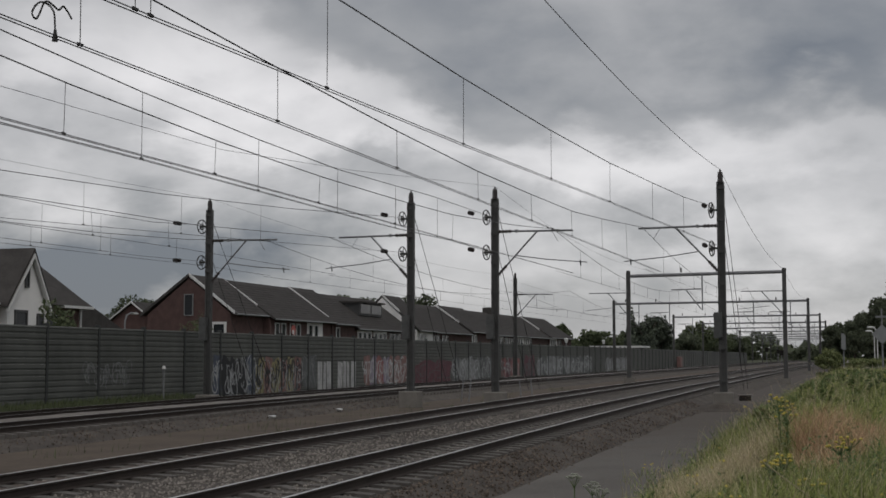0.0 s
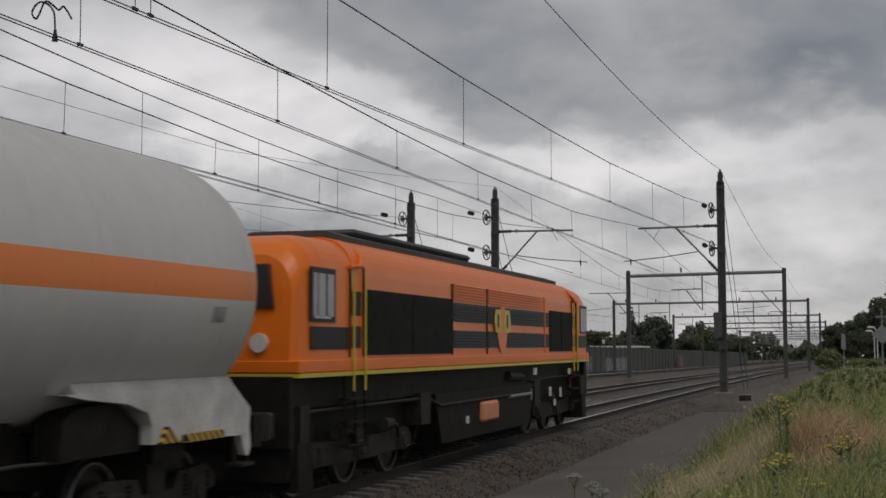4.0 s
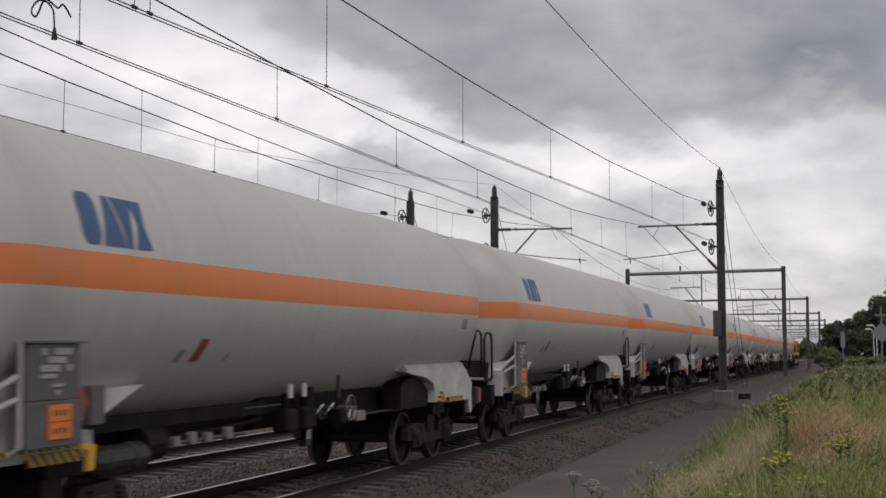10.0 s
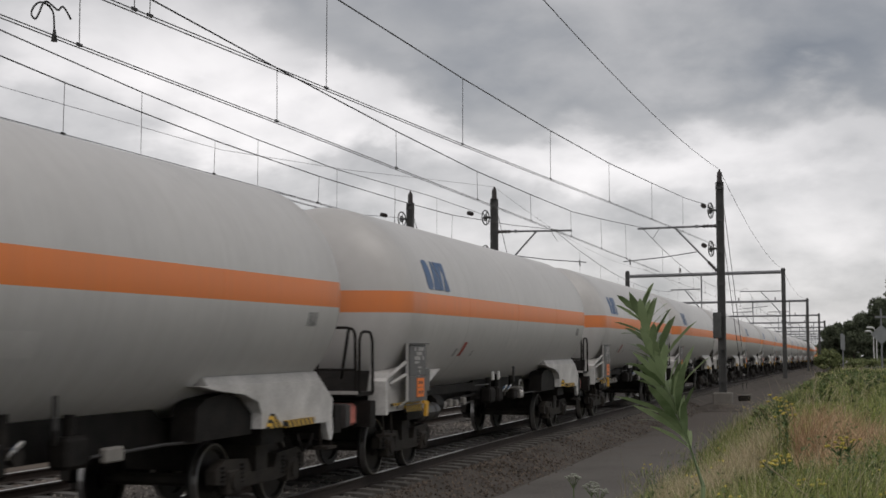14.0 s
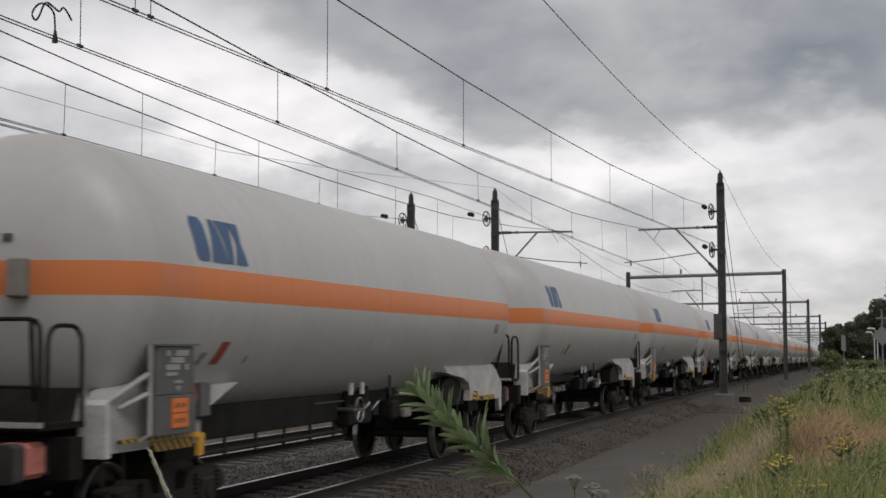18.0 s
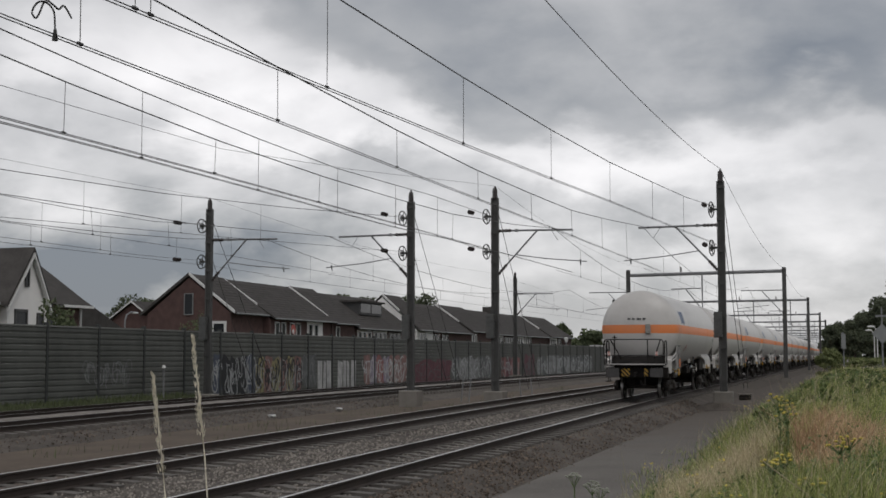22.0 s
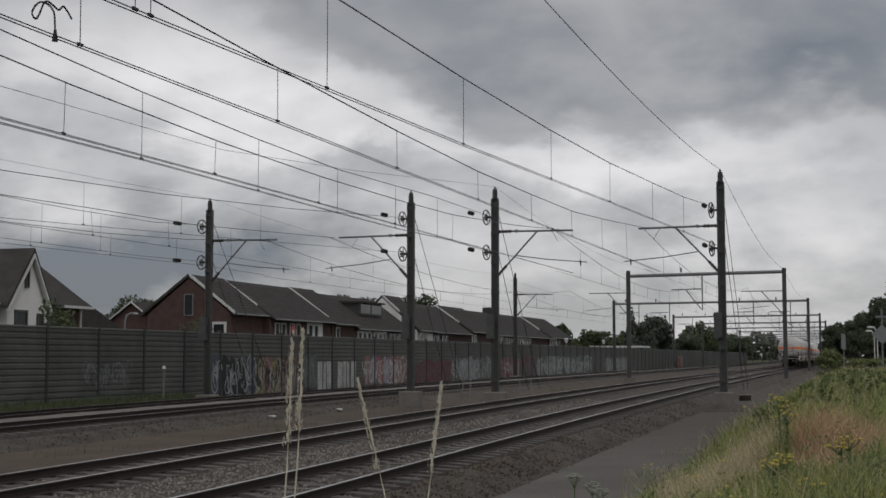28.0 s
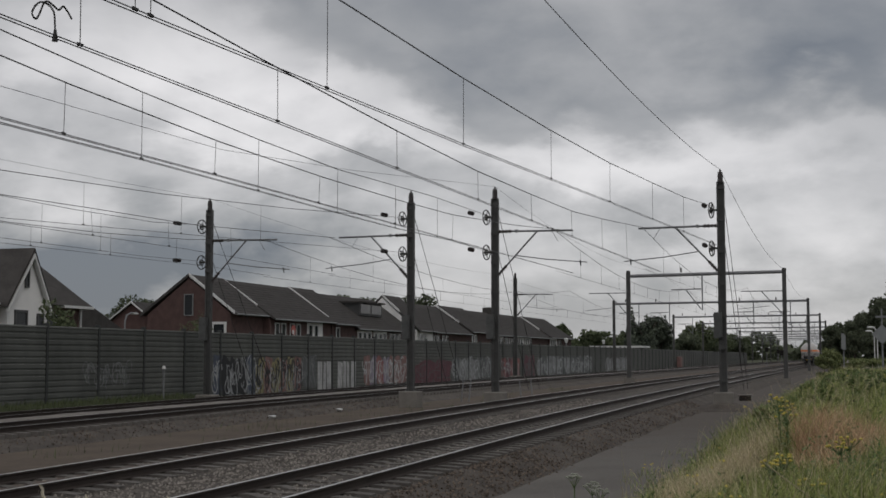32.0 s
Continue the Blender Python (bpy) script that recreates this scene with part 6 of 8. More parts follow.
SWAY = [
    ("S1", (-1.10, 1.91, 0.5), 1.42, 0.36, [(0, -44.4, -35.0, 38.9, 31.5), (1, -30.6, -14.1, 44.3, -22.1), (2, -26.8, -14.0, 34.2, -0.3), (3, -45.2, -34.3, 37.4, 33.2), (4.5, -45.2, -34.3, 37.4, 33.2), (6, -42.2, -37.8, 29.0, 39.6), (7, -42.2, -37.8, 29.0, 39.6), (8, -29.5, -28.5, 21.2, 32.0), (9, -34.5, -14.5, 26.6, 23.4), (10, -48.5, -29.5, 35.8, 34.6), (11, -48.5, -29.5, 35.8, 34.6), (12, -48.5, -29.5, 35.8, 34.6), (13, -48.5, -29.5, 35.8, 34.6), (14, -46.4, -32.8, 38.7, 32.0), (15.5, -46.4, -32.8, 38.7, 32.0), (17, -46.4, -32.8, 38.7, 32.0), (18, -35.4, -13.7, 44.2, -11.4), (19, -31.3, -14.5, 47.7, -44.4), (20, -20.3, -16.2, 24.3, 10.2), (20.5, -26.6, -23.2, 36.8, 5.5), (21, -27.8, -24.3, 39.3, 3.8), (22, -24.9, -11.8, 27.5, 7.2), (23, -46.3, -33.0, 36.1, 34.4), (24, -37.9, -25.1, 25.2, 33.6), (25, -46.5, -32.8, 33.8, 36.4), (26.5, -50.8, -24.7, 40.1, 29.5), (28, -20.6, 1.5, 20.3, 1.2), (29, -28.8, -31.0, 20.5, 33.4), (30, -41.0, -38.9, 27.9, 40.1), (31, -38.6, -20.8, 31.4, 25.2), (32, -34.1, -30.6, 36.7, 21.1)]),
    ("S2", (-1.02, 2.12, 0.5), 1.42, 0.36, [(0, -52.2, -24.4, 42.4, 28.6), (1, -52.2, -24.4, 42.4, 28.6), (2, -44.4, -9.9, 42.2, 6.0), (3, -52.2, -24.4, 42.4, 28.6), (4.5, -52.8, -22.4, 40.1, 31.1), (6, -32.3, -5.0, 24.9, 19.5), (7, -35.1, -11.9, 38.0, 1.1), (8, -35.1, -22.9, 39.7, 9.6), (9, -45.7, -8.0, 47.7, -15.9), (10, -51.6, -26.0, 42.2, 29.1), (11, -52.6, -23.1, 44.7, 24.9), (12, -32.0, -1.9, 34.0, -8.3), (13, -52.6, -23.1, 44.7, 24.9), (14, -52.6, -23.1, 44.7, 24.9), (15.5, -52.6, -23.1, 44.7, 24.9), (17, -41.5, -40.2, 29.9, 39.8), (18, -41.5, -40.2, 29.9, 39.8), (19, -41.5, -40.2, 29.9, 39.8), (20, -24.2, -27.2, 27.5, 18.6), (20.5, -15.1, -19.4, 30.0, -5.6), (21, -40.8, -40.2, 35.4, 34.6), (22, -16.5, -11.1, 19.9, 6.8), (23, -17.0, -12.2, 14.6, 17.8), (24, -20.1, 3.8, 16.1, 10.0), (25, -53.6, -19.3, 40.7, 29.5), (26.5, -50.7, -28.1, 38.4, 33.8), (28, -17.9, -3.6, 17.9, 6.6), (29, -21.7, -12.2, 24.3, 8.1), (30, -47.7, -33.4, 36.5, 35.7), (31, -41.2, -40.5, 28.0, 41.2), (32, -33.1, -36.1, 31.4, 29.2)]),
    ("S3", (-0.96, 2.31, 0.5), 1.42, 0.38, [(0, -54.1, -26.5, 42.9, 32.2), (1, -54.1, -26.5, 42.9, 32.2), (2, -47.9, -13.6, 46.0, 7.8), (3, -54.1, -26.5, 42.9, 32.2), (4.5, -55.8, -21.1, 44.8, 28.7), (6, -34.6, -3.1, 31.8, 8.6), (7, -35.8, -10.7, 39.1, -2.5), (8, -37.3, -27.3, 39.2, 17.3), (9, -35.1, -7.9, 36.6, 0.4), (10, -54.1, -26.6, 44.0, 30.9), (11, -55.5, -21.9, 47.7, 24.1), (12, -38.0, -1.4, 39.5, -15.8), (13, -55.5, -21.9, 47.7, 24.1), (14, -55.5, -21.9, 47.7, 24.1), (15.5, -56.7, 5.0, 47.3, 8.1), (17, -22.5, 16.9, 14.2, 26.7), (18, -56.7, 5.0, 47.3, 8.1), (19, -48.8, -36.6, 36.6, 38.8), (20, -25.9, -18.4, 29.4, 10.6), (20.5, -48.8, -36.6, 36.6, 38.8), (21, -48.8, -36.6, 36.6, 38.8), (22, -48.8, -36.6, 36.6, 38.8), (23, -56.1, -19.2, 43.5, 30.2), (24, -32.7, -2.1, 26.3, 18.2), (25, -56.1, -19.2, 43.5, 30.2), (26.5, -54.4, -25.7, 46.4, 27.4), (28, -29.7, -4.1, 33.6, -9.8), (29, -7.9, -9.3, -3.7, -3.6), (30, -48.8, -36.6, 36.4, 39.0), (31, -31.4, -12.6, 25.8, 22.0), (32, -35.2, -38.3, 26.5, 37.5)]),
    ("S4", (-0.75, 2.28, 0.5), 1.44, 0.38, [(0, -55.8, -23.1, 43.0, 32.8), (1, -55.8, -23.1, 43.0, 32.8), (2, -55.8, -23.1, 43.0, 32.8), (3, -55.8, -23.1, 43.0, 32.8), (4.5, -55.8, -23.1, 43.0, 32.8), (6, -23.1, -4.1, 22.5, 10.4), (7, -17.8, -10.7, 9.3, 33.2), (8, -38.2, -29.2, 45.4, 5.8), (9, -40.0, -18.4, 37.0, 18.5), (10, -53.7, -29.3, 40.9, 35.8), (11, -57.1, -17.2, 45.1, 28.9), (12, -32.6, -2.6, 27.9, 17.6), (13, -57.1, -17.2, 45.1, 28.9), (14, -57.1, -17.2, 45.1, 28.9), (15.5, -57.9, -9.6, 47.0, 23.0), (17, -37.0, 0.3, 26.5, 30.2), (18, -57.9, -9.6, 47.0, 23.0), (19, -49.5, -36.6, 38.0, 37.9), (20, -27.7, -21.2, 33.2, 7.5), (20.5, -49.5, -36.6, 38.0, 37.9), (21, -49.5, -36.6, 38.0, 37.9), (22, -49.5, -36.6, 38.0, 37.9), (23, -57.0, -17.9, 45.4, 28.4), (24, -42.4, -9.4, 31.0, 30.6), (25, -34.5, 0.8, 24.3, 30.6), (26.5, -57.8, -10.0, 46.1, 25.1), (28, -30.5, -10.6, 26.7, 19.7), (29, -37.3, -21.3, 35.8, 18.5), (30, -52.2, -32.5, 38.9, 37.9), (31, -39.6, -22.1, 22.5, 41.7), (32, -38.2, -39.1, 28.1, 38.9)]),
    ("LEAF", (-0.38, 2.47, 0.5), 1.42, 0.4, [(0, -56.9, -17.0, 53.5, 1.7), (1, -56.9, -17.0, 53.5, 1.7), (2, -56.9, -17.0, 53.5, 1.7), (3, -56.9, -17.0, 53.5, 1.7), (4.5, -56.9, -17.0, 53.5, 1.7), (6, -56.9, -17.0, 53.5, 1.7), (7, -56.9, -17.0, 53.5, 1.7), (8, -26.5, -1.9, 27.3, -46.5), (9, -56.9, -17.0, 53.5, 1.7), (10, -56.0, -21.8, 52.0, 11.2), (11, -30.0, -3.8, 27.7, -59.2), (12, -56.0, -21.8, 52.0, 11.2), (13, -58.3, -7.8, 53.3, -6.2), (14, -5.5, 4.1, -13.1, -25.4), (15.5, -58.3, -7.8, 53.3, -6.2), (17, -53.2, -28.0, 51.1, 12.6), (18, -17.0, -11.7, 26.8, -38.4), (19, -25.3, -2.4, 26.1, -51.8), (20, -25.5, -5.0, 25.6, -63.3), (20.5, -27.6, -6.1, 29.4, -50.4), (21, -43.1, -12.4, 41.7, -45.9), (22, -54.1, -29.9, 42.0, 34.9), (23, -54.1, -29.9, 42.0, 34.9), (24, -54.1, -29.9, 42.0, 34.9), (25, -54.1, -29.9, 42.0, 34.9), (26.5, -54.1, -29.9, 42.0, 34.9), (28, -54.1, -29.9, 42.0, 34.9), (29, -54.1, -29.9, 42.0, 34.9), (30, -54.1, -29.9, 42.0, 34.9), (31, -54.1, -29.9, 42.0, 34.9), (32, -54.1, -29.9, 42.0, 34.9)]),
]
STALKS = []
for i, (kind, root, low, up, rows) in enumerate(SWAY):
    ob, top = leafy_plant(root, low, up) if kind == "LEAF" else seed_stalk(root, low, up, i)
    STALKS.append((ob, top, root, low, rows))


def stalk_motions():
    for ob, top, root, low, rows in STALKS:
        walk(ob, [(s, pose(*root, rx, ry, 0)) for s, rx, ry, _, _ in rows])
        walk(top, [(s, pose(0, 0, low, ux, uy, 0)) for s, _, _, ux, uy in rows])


# ---- the train ----
LEN = 17.8
PATCH_Y = 8.85
M["vessel"] = mat("worn_black_vessel", (0.022, 0.021, 0.020), 0.42, var=0.3, scale=6, spec=0.4)
M["dull_box"] = mat("dull_brown_grey_box", (0.24, 0.225, 0.205), 0.6, var=0.25, scale=5)
M["stencil_grey"] = mat("faint_stencil_grey", (0.20, 0.20, 0.195), 0.6, var=0.6, scale=14, fine=40, col2=(0.50, 0.49, 0.47))
M["patch_grey"] = mat("repaint_grey", (0.60, 0.585, 0.565), 0.5, var=0.1, scale=2)
COUNT = 23
# wagons with a deep side sill, counted from the rear
SILLED = (3, 8, 11)
TX = TRACKS[0]


def bogie(t, y, wheelbase, wheel_r, n, label):
    """Side frames, wheels and springs of one bogie, at y on its vehicle."""
    half = wheelbase * (n - 1) / 2
    bg = B()
    for s in (-1, 1):
        x = s * 1.0
        prism(bg, [(y - half - 0.45, 0.46), (y - half - 0.45, 0.62), (y - half - 0.2, 0.74), (y - 0.45, 0.70), (y - 0.35, 0.52), (y + 0.35, 0.52), (y + 0.45, 0.70), (y + half + 0.2, 0.74), (y + half + 0.45, 0.62), (y + half + 0.45, 0.46), (y + half, 0.40), (y + 0.5, 0.36), (y - 0.5, 0.36), (y - half, 0.40)], "x", x - 0.07, x + 0.07)
    box(bg, -1.05, 1.05, y - 0.18, y + 0.18, 0.5, 0.85)
    frame_ob = part("bogie", bg, M["dark_steel"], t, label)
    for i in range(n):
        wy = y - half + wheelbase * i
        for s in (-1, 1):
            bm = B()
            lathe(bm, [(0.09, -0.09), (0.15, -0.085), (0.16, -0.02), (wheel_r - 0.09, -0.02), (wheel_r - 0.07, -0.06), (wheel_r + 0.03, -0.065), (wheel_r + 0.03, -0.035), (wheel_r, -0.03), (wheel_r, 0.06), (wheel_r - 0.006, 0.066), (wheel_r - 0.024, 0.066), (wheel_r - 0.07, 0.064), (wheel_r - 0.09, 0.02), (0.16, 0.03), (0.12, 0.09), (0.09, 0.09)], (0, 0, 0), "x", 28, False)
            for f in bm.faces:
                if min(math.hypot(v.co.y, v.co.z) for v in f.verts) > wheel_r - 0.03 and min(v.co.x for v in f.verts) > -0.032:
                    f.material_index = 1
            w = part("wheel", bm, M["wheel"], frame_ob)
            w.data.materials.append(M["rim"])
            w.matrix_basis = pose(s * 0.7535, wy, wheel_r, 0, 0, 180 if s < 0 else 0)
            bm = B()
            rod(bm, (s * 0.93, wy, wheel_r), (s * 1.14, wy, wheel_r), 0.13, 0.11, 12)
            box(bm, s * 1.02 - 0.09, s * 1.02 + 0.09, wy - 0.17, wy + 0.17, wheel_r - 0.16, wheel_r + 0.14, 0.02)
            part("axle_box", bm, M["dark_steel"], frame_ob)
            for d in (-0.27, 0.27):
                bm = B()
                lathe(bm, [(0.02, 0.0)] + [(0.085 if k % 2 else 0.06, 0.01 + k * 0.026) for k in range(10)] + [(0.02, 0.26)], (s * 1.02, wy + d, 0.41), "z", 9, False)
                part("coil_spring", bm, M["black_steel"], frame_ob)
        bm = B()
        rod(bm, (-0.75, wy, wheel_r), (0.75, wy, wheel_r), 0.08, None, 10)
        part("axle", bm, M["dark_steel"], frame_ob)
    return frame_ob


def buffers(t, y, d, z=1.06, casing=None):
    for s in (-1, 1):
        bm = B()
        rod(bm, (s * 0.875, y + d * 0.62, z), (s * 0.875, y + d * 0.12, z), 0.12, 0.10, 12)
        box(bm, s * 0.875 - 0.15, s * 0.875 + 0.15, y + d * 0.60, y + d * 0.64, z - 0.15, z + 0.15)
        b = part("buffer", bm, M["buffer_grey"], t)
        if casing:
            bm = B()
            box(bm, s * 0.875 - 0.17, s * 0.875 + 0.17, min(y + d * 0.24, y + d * 0.58), max(y + d * 0.24, y + d * 0.58), z - 0.17, z + 0.17, 0.05)
            part("buffer_cover", bm, casing, b, "faded red buffer cover")
        bm = B()
        prism(bm, [(s * 0.875 - 0.25, z - 0.15), (s * 0.875 - 0.20, z - 0.18), (s * 0.875 + 0.20, z - 0.18), (s * 0.875 + 0.25, z - 0.15), (s * 0.875 + 0.25, z + 0.15), (s * 0.875 + 0.20, z + 0.18), (s * 0.875 - 0.20, z + 0.18), (s * 0.875 - 0.25, z + 0.15)], "y", y, y + d * 0.09)
        part("buffer_plate", bm, M["buffer_grey"], b)


def on_shell(bm, s, c, z_mid, R, Z, rows, lift=0.006):
    """A flat marking laid on the tank's flank: rows of (height, rear edge, front edge)."""
    q = R + lift
    fine = []
    for (h0, a0, b0), (h1, a1, b1) in zip(rows, rows[1:]):
        n = max(1, round((h1 - h0) / 0.05))
        fine += [(h0 + (h1 - h0) * i / n, a0 + (a1 - a0) * i / n, b0 + (b1 - b0) * i / n) for i in range(n)]
    fine.append(rows[-1])
    rings = [[bm.verts.new((s * math.sqrt(q * q - (z_mid + h - Z) ** 2), c + e, z_mid + h)) for e in (a, b)] for h, a, b in fine]
    for lo, hi in zip(rings, rings[1:]):
        bm.faces.new((lo[0], lo[1], hi[1], hi[0]))


def tank_wagon(m, sill):
    """One wagon; with a deep side sill and hanging pipe, or with slim pipework and an air cylinder."""
    label = "light grey tank wagon with orange belt and deep dark side sill" if sill else "light grey pressure tank wagon with an orange belt"
    t = thing("tank_wagon", label, "tank wagon", "tank wagons of the train", m=m)
    R, Z = 1.60, BELT_Z
    # the vessel, with dished ends
    prof = []
    y0, y1, dish = 1.75, LEN - 1.62, 0.82
    for k in range(9):
        a = math.pi / 2 * (1 - k / 8)
        prof.append((max(0.02, R * math.cos(a)) , y0 - dish * math.sin(a)))
    for y in (y0 + 0.02, 5.0, 9.0, 13.0, y1 - 0.02):
        prof.append((R, y))
    for k in range(9):
        a = math.pi / 2 * k / 8
        prof.append((max(0.02, R * math.cos(a)), y1 + dish * math.sin(a)))
    bm = B()
    lathe(bm, prof, (0, 0, Z), "y", 72)
    tank = part("tank", bm, M["tank"], t)
    bm = B()
    for y in (5.1, 8.9, 12.7):
        bm = B()
        lathe(bm, [(R + 0.001, y - 0.02), (R + 0.003, y - 0.012), (R + 0.003, y + 0.012), (R + 0.001, y + 0.02)], (0, 0, Z), "y", 64)
        part("weld_seam", bm, M["tank"], tank)
    # blue mark in four plain shapes, both sides
    for s in (-1, 1):
        c = 3.18 if s > 0 else LEN - 3.18
        marks = ([(0.0, -0.58, -0.36), (0.08, -0.64, -0.31), (0.42, -0.64, -0.31), (0.50, -0.58, -0.36)],
                 [(0.0, -0.28, 0.12), (0.25, -0.21, 0.05), (0.50, -0.13, -0.02)],
                 [(0.0, 0.14, 0.26), (0.25, 0.10, 0.30), (0.50, 0.02, 0.38)],
                 [(0.0, 0.32, 0.64), (0.25, 0.42, 0.54), (0.50, 0.36, 0.62)])
        for rows in marks:
            bm = B()
            on_shell(bm, s, c, BELT_Z + 0.25, R, Z, rows)
            part("blue_mark", bm, M["blue_mark"], tank, "dark blue mark drawn as a plain block")
        # small slanted stencils low on the flank
        ys = 3.45 if sill else 5.2
        for k, (dy, mt, nm) in enumerate(((0.0, M["red_paint"], "red_stencil"), (-0.42, M["stencil_grey"], "smudged_stencil"), (0.75, M["stencil_grey"], "smudged_stencil"))):
            bm = B()
            w, h = ((0.15, 0.26), (0.10, 0.14), (0.06, 0.10))[k]
            on_shell(bm, s, ys + dy if s > 0 else LEN - ys - dy, 1.92, R, Z, [(0.0, -w, w * 0.4), (h / 2, -w * 0.7, w * 0.7), (h, -w * 0.4, w)])
            part(nm, bm, mt, tank)
    # number bars and box on the rear end
    bm = B()
    for k in range(12):
        if k in (2, 5, 9):
            continue
        x = -0.40 + k * 0.062
        e = (x / R) ** 2 + (0.36 / R) ** 2
        yy = y0 - dish * math.sqrt(max(0, 1 - e)) - 0.012
        box(bm, x, x + 0.04, yy, yy + 0.02, Z + 0.37, Z + 0.45)
    tagged(part("number_print", bm, M["dark_print"], tank), kind="stuff")
    bm = B()
    box(bm, 0.33, 0.53, 0.86, 1.02, Z - 0.20, Z + 0.20, 0.02)
    part("end_box", bm, M["dull_box"], tank, "small grey instrument box on the tank end")
    # cradles: sloped skirts at each end
    for d, yb in ((1, 0.0), (-1, LEN)):
        def Y(v):
            return yb + d * v
        for s in (-1, 1):
            if d > 0:
                bm = B()
                prism(bm, [(1.15, 1.06), (1.15, 1.50), (1.35, 1.68), (1.85, 1.76), (2.74, 1.77), (2.74, 1.06)], "x", s * 1.02, s * 1.30)
                cradle = part("cradle", bm, M["white_dull"], t, "grey welded tank cradle, dusty")
                bm = B()
                prism(bm, [(2.75, 1.38), (2.75, 1.66), (4.2, 1.70), (3.9, 1.60), (3.4, 1.42)], "x", s * 1.12, s * 1.28)
                part("cradle_flange", bm, M["white_steel"], cradle)
                bm = B()
                box(bm, s * 1.24 - 0.05, s * 1.24 + 0.05, 2.76, 3.22, 1.04, 1.30, 0.01)
                part("cradle_panel", bm, M["white_dull"], cradle)
                # the highlight on the cradle's end edge, built as a strip of paler steel
                bm = B()
                prism(bm, [(1.12, 1.02), (1.12, 1.55), (1.19, 1.60), (1.22, 1.02)], "x", s * 1.02, s * 1.33)
                part("cradle_edge", bm, M["white_steel"], cradle, "pale strip drawn for the highlight on the cradle edge")
            else:
                bm = B()
                prism(bm, [(Y(1.1), 1.04), (Y(1.05), 1.36), (Y(1.5), 1.64), (Y(5.1), 1.66), (Y(4.7), 1.60), (Y(3.95), 1.53), (Y(3.55), 1.42), (Y(3.45), 1.28), (Y(3.45), 1.08), (Y(3.2), 1.08), (Y(3.05), 1.22), (Y(2.9), 1.08)], "x", s * 1.02, s * 1.30)
                cradle = part("cradle", bm, M["white_steel"], t, "white-grey welded tank cradle, rusty at the edges")
                bm = B()
                a, b = sorted((Y(1.5), Y(4.9)))
                prism(bm, [(s * 1.0, 1.64), (s * 1.298, 1.64), (s * 1.22, 1.76), (s * 1.0, 1.76)], "y", a, b)
                part("cradle_shelf", bm, M["white_dull"], cradle)
                bm = B()
                prism(bm, [(Y(5.0), 1.02), (Y(4.95), 1.40), (Y(4.75), 1.50), (Y(4.3), 1.55), (Y(3.85), 1.48), (Y(3.5), 1.28), (Y(3.5), 1.02)], "x", s * 0.86, s * 1.18)
                part("wheel_guard", bm, M["black_steel"], cradle, "rounded black wheel guard")
                bm = B()
                prism(bm, [(Y(1.32), 1.10), (Y(1.05), 1.10), (Y(1.02), 0.88), (Y(1.08), 0.78), (Y(1.18), 0.80)], "x", s * 1.20, s * 1.29)
                part("tow_lug", bm, M["white_steel"], cradle)
        bm = B()
        prism(bm, [(Y(1.0), 1.15), (Y(1.25), 1.15), (Y(2.1), 1.95), (Y(1.75), 1.95)], "x", -1.0, 1.0)
        part("end_sheet", bm, M["black_steel"], t)
    # underframe
    for s in (-1, 1):
        bm = B()
        prism(bm, [(s * 0.42, 0.96), (s * 0.62, 0.96), (s * 0.62, 1.20), (s * 0.42, 1.20)], "y", 0.7, LEN - 0.7)
        part("centre_sill", bm, M["black_steel"], t)
    for y in (2.9, LEN - 2.9):
        bm = B()
        box(bm, -1.2, 1.2, y - 0.35, y + 0.35, 0.86, 1.30)
        part("bolster", bm, M["black_steel"], t)
    for ya, yb in ((0.62, 0.86), (LEN - 0.86, LEN - 0.62)):
        bm = B()
        box(bm, -1.25, 1.25, ya, yb, 0.86, 1.26)
        part("headstock", bm, M["black_steel"], t)
    bm = B()
    prism(bm, [(8.0, 0.98), (8.2, 1.40), (12.6, 1.40), (13.3, 0.98)], "x", -0.75, 0.75)
    part("valve_chest", bm, M["black_steel"], t)
    for s in (-1, 1):
        if sill:
            bm = B()
            prism(bm, [(3.3, 1.04), (3.3, 1.34), (3.9, 1.42), (8.0, 1.42), (8.0, 1.04)], "x", s * 0.92, s * 1.06)
            part("side_sill", bm, M["black_steel"], t, "deep dark side sill")
            bm = B()
            rod(bm, (s * 1.0, 3.2, 0.86), (s * 1.0, 8.3, 0.86), 0.028)
            for k in range(6):
                rod(bm, (s * 1.0, 3.5 + 0.9 * k, 0.80), (s * 1.0, 3.5 + 0.9 * k, 1.05), 0.022, None, 6)
            part("hanging_pipe", bm, M["dark_steel"], t)
        else:
            bm = B()
            prism(bm, [(3.3, 1.20), (3.3, 1.36), (8.1, 1.36), (8.1, 1.20)], "x", s * 0.80, s * 0.92)
            part("side_sill", bm, M["black_steel"], t)
            bm = B()
            rod(bm, (s * 1.02, 3.55, 0.93), (s * 1.02, 4.55, 0.93), 0.155, None, 16)
            for yy, dd in ((3.55, -1), (4.55, 1)):
                lathe(bm, [(0.155, 0), (0.12, dd * 0.06), (0.03, dd * 0.09)], (s * 1.02, yy, 0.93), "y", 16)
            cyl = part("air_vessel", bm, M["vessel"], t, "black air cylinder with dull steel bands")
            for yy in (3.8, 4.3):
                bm = B()
                lathe(bm, [(0.157, -0.025), (0.166, -0.02), (0.166, 0.02), (0.157, 0.025)], (s * 1.02, yy, 0.93), "y", 16)
                part("band", bm, M["buffer_grey"], cyl)
            bm = B()
            rod(bm, (s * 0.85, 4.75, 1.02), (s * 0.85, 5.2, 1.02), 0.20, None, 12)
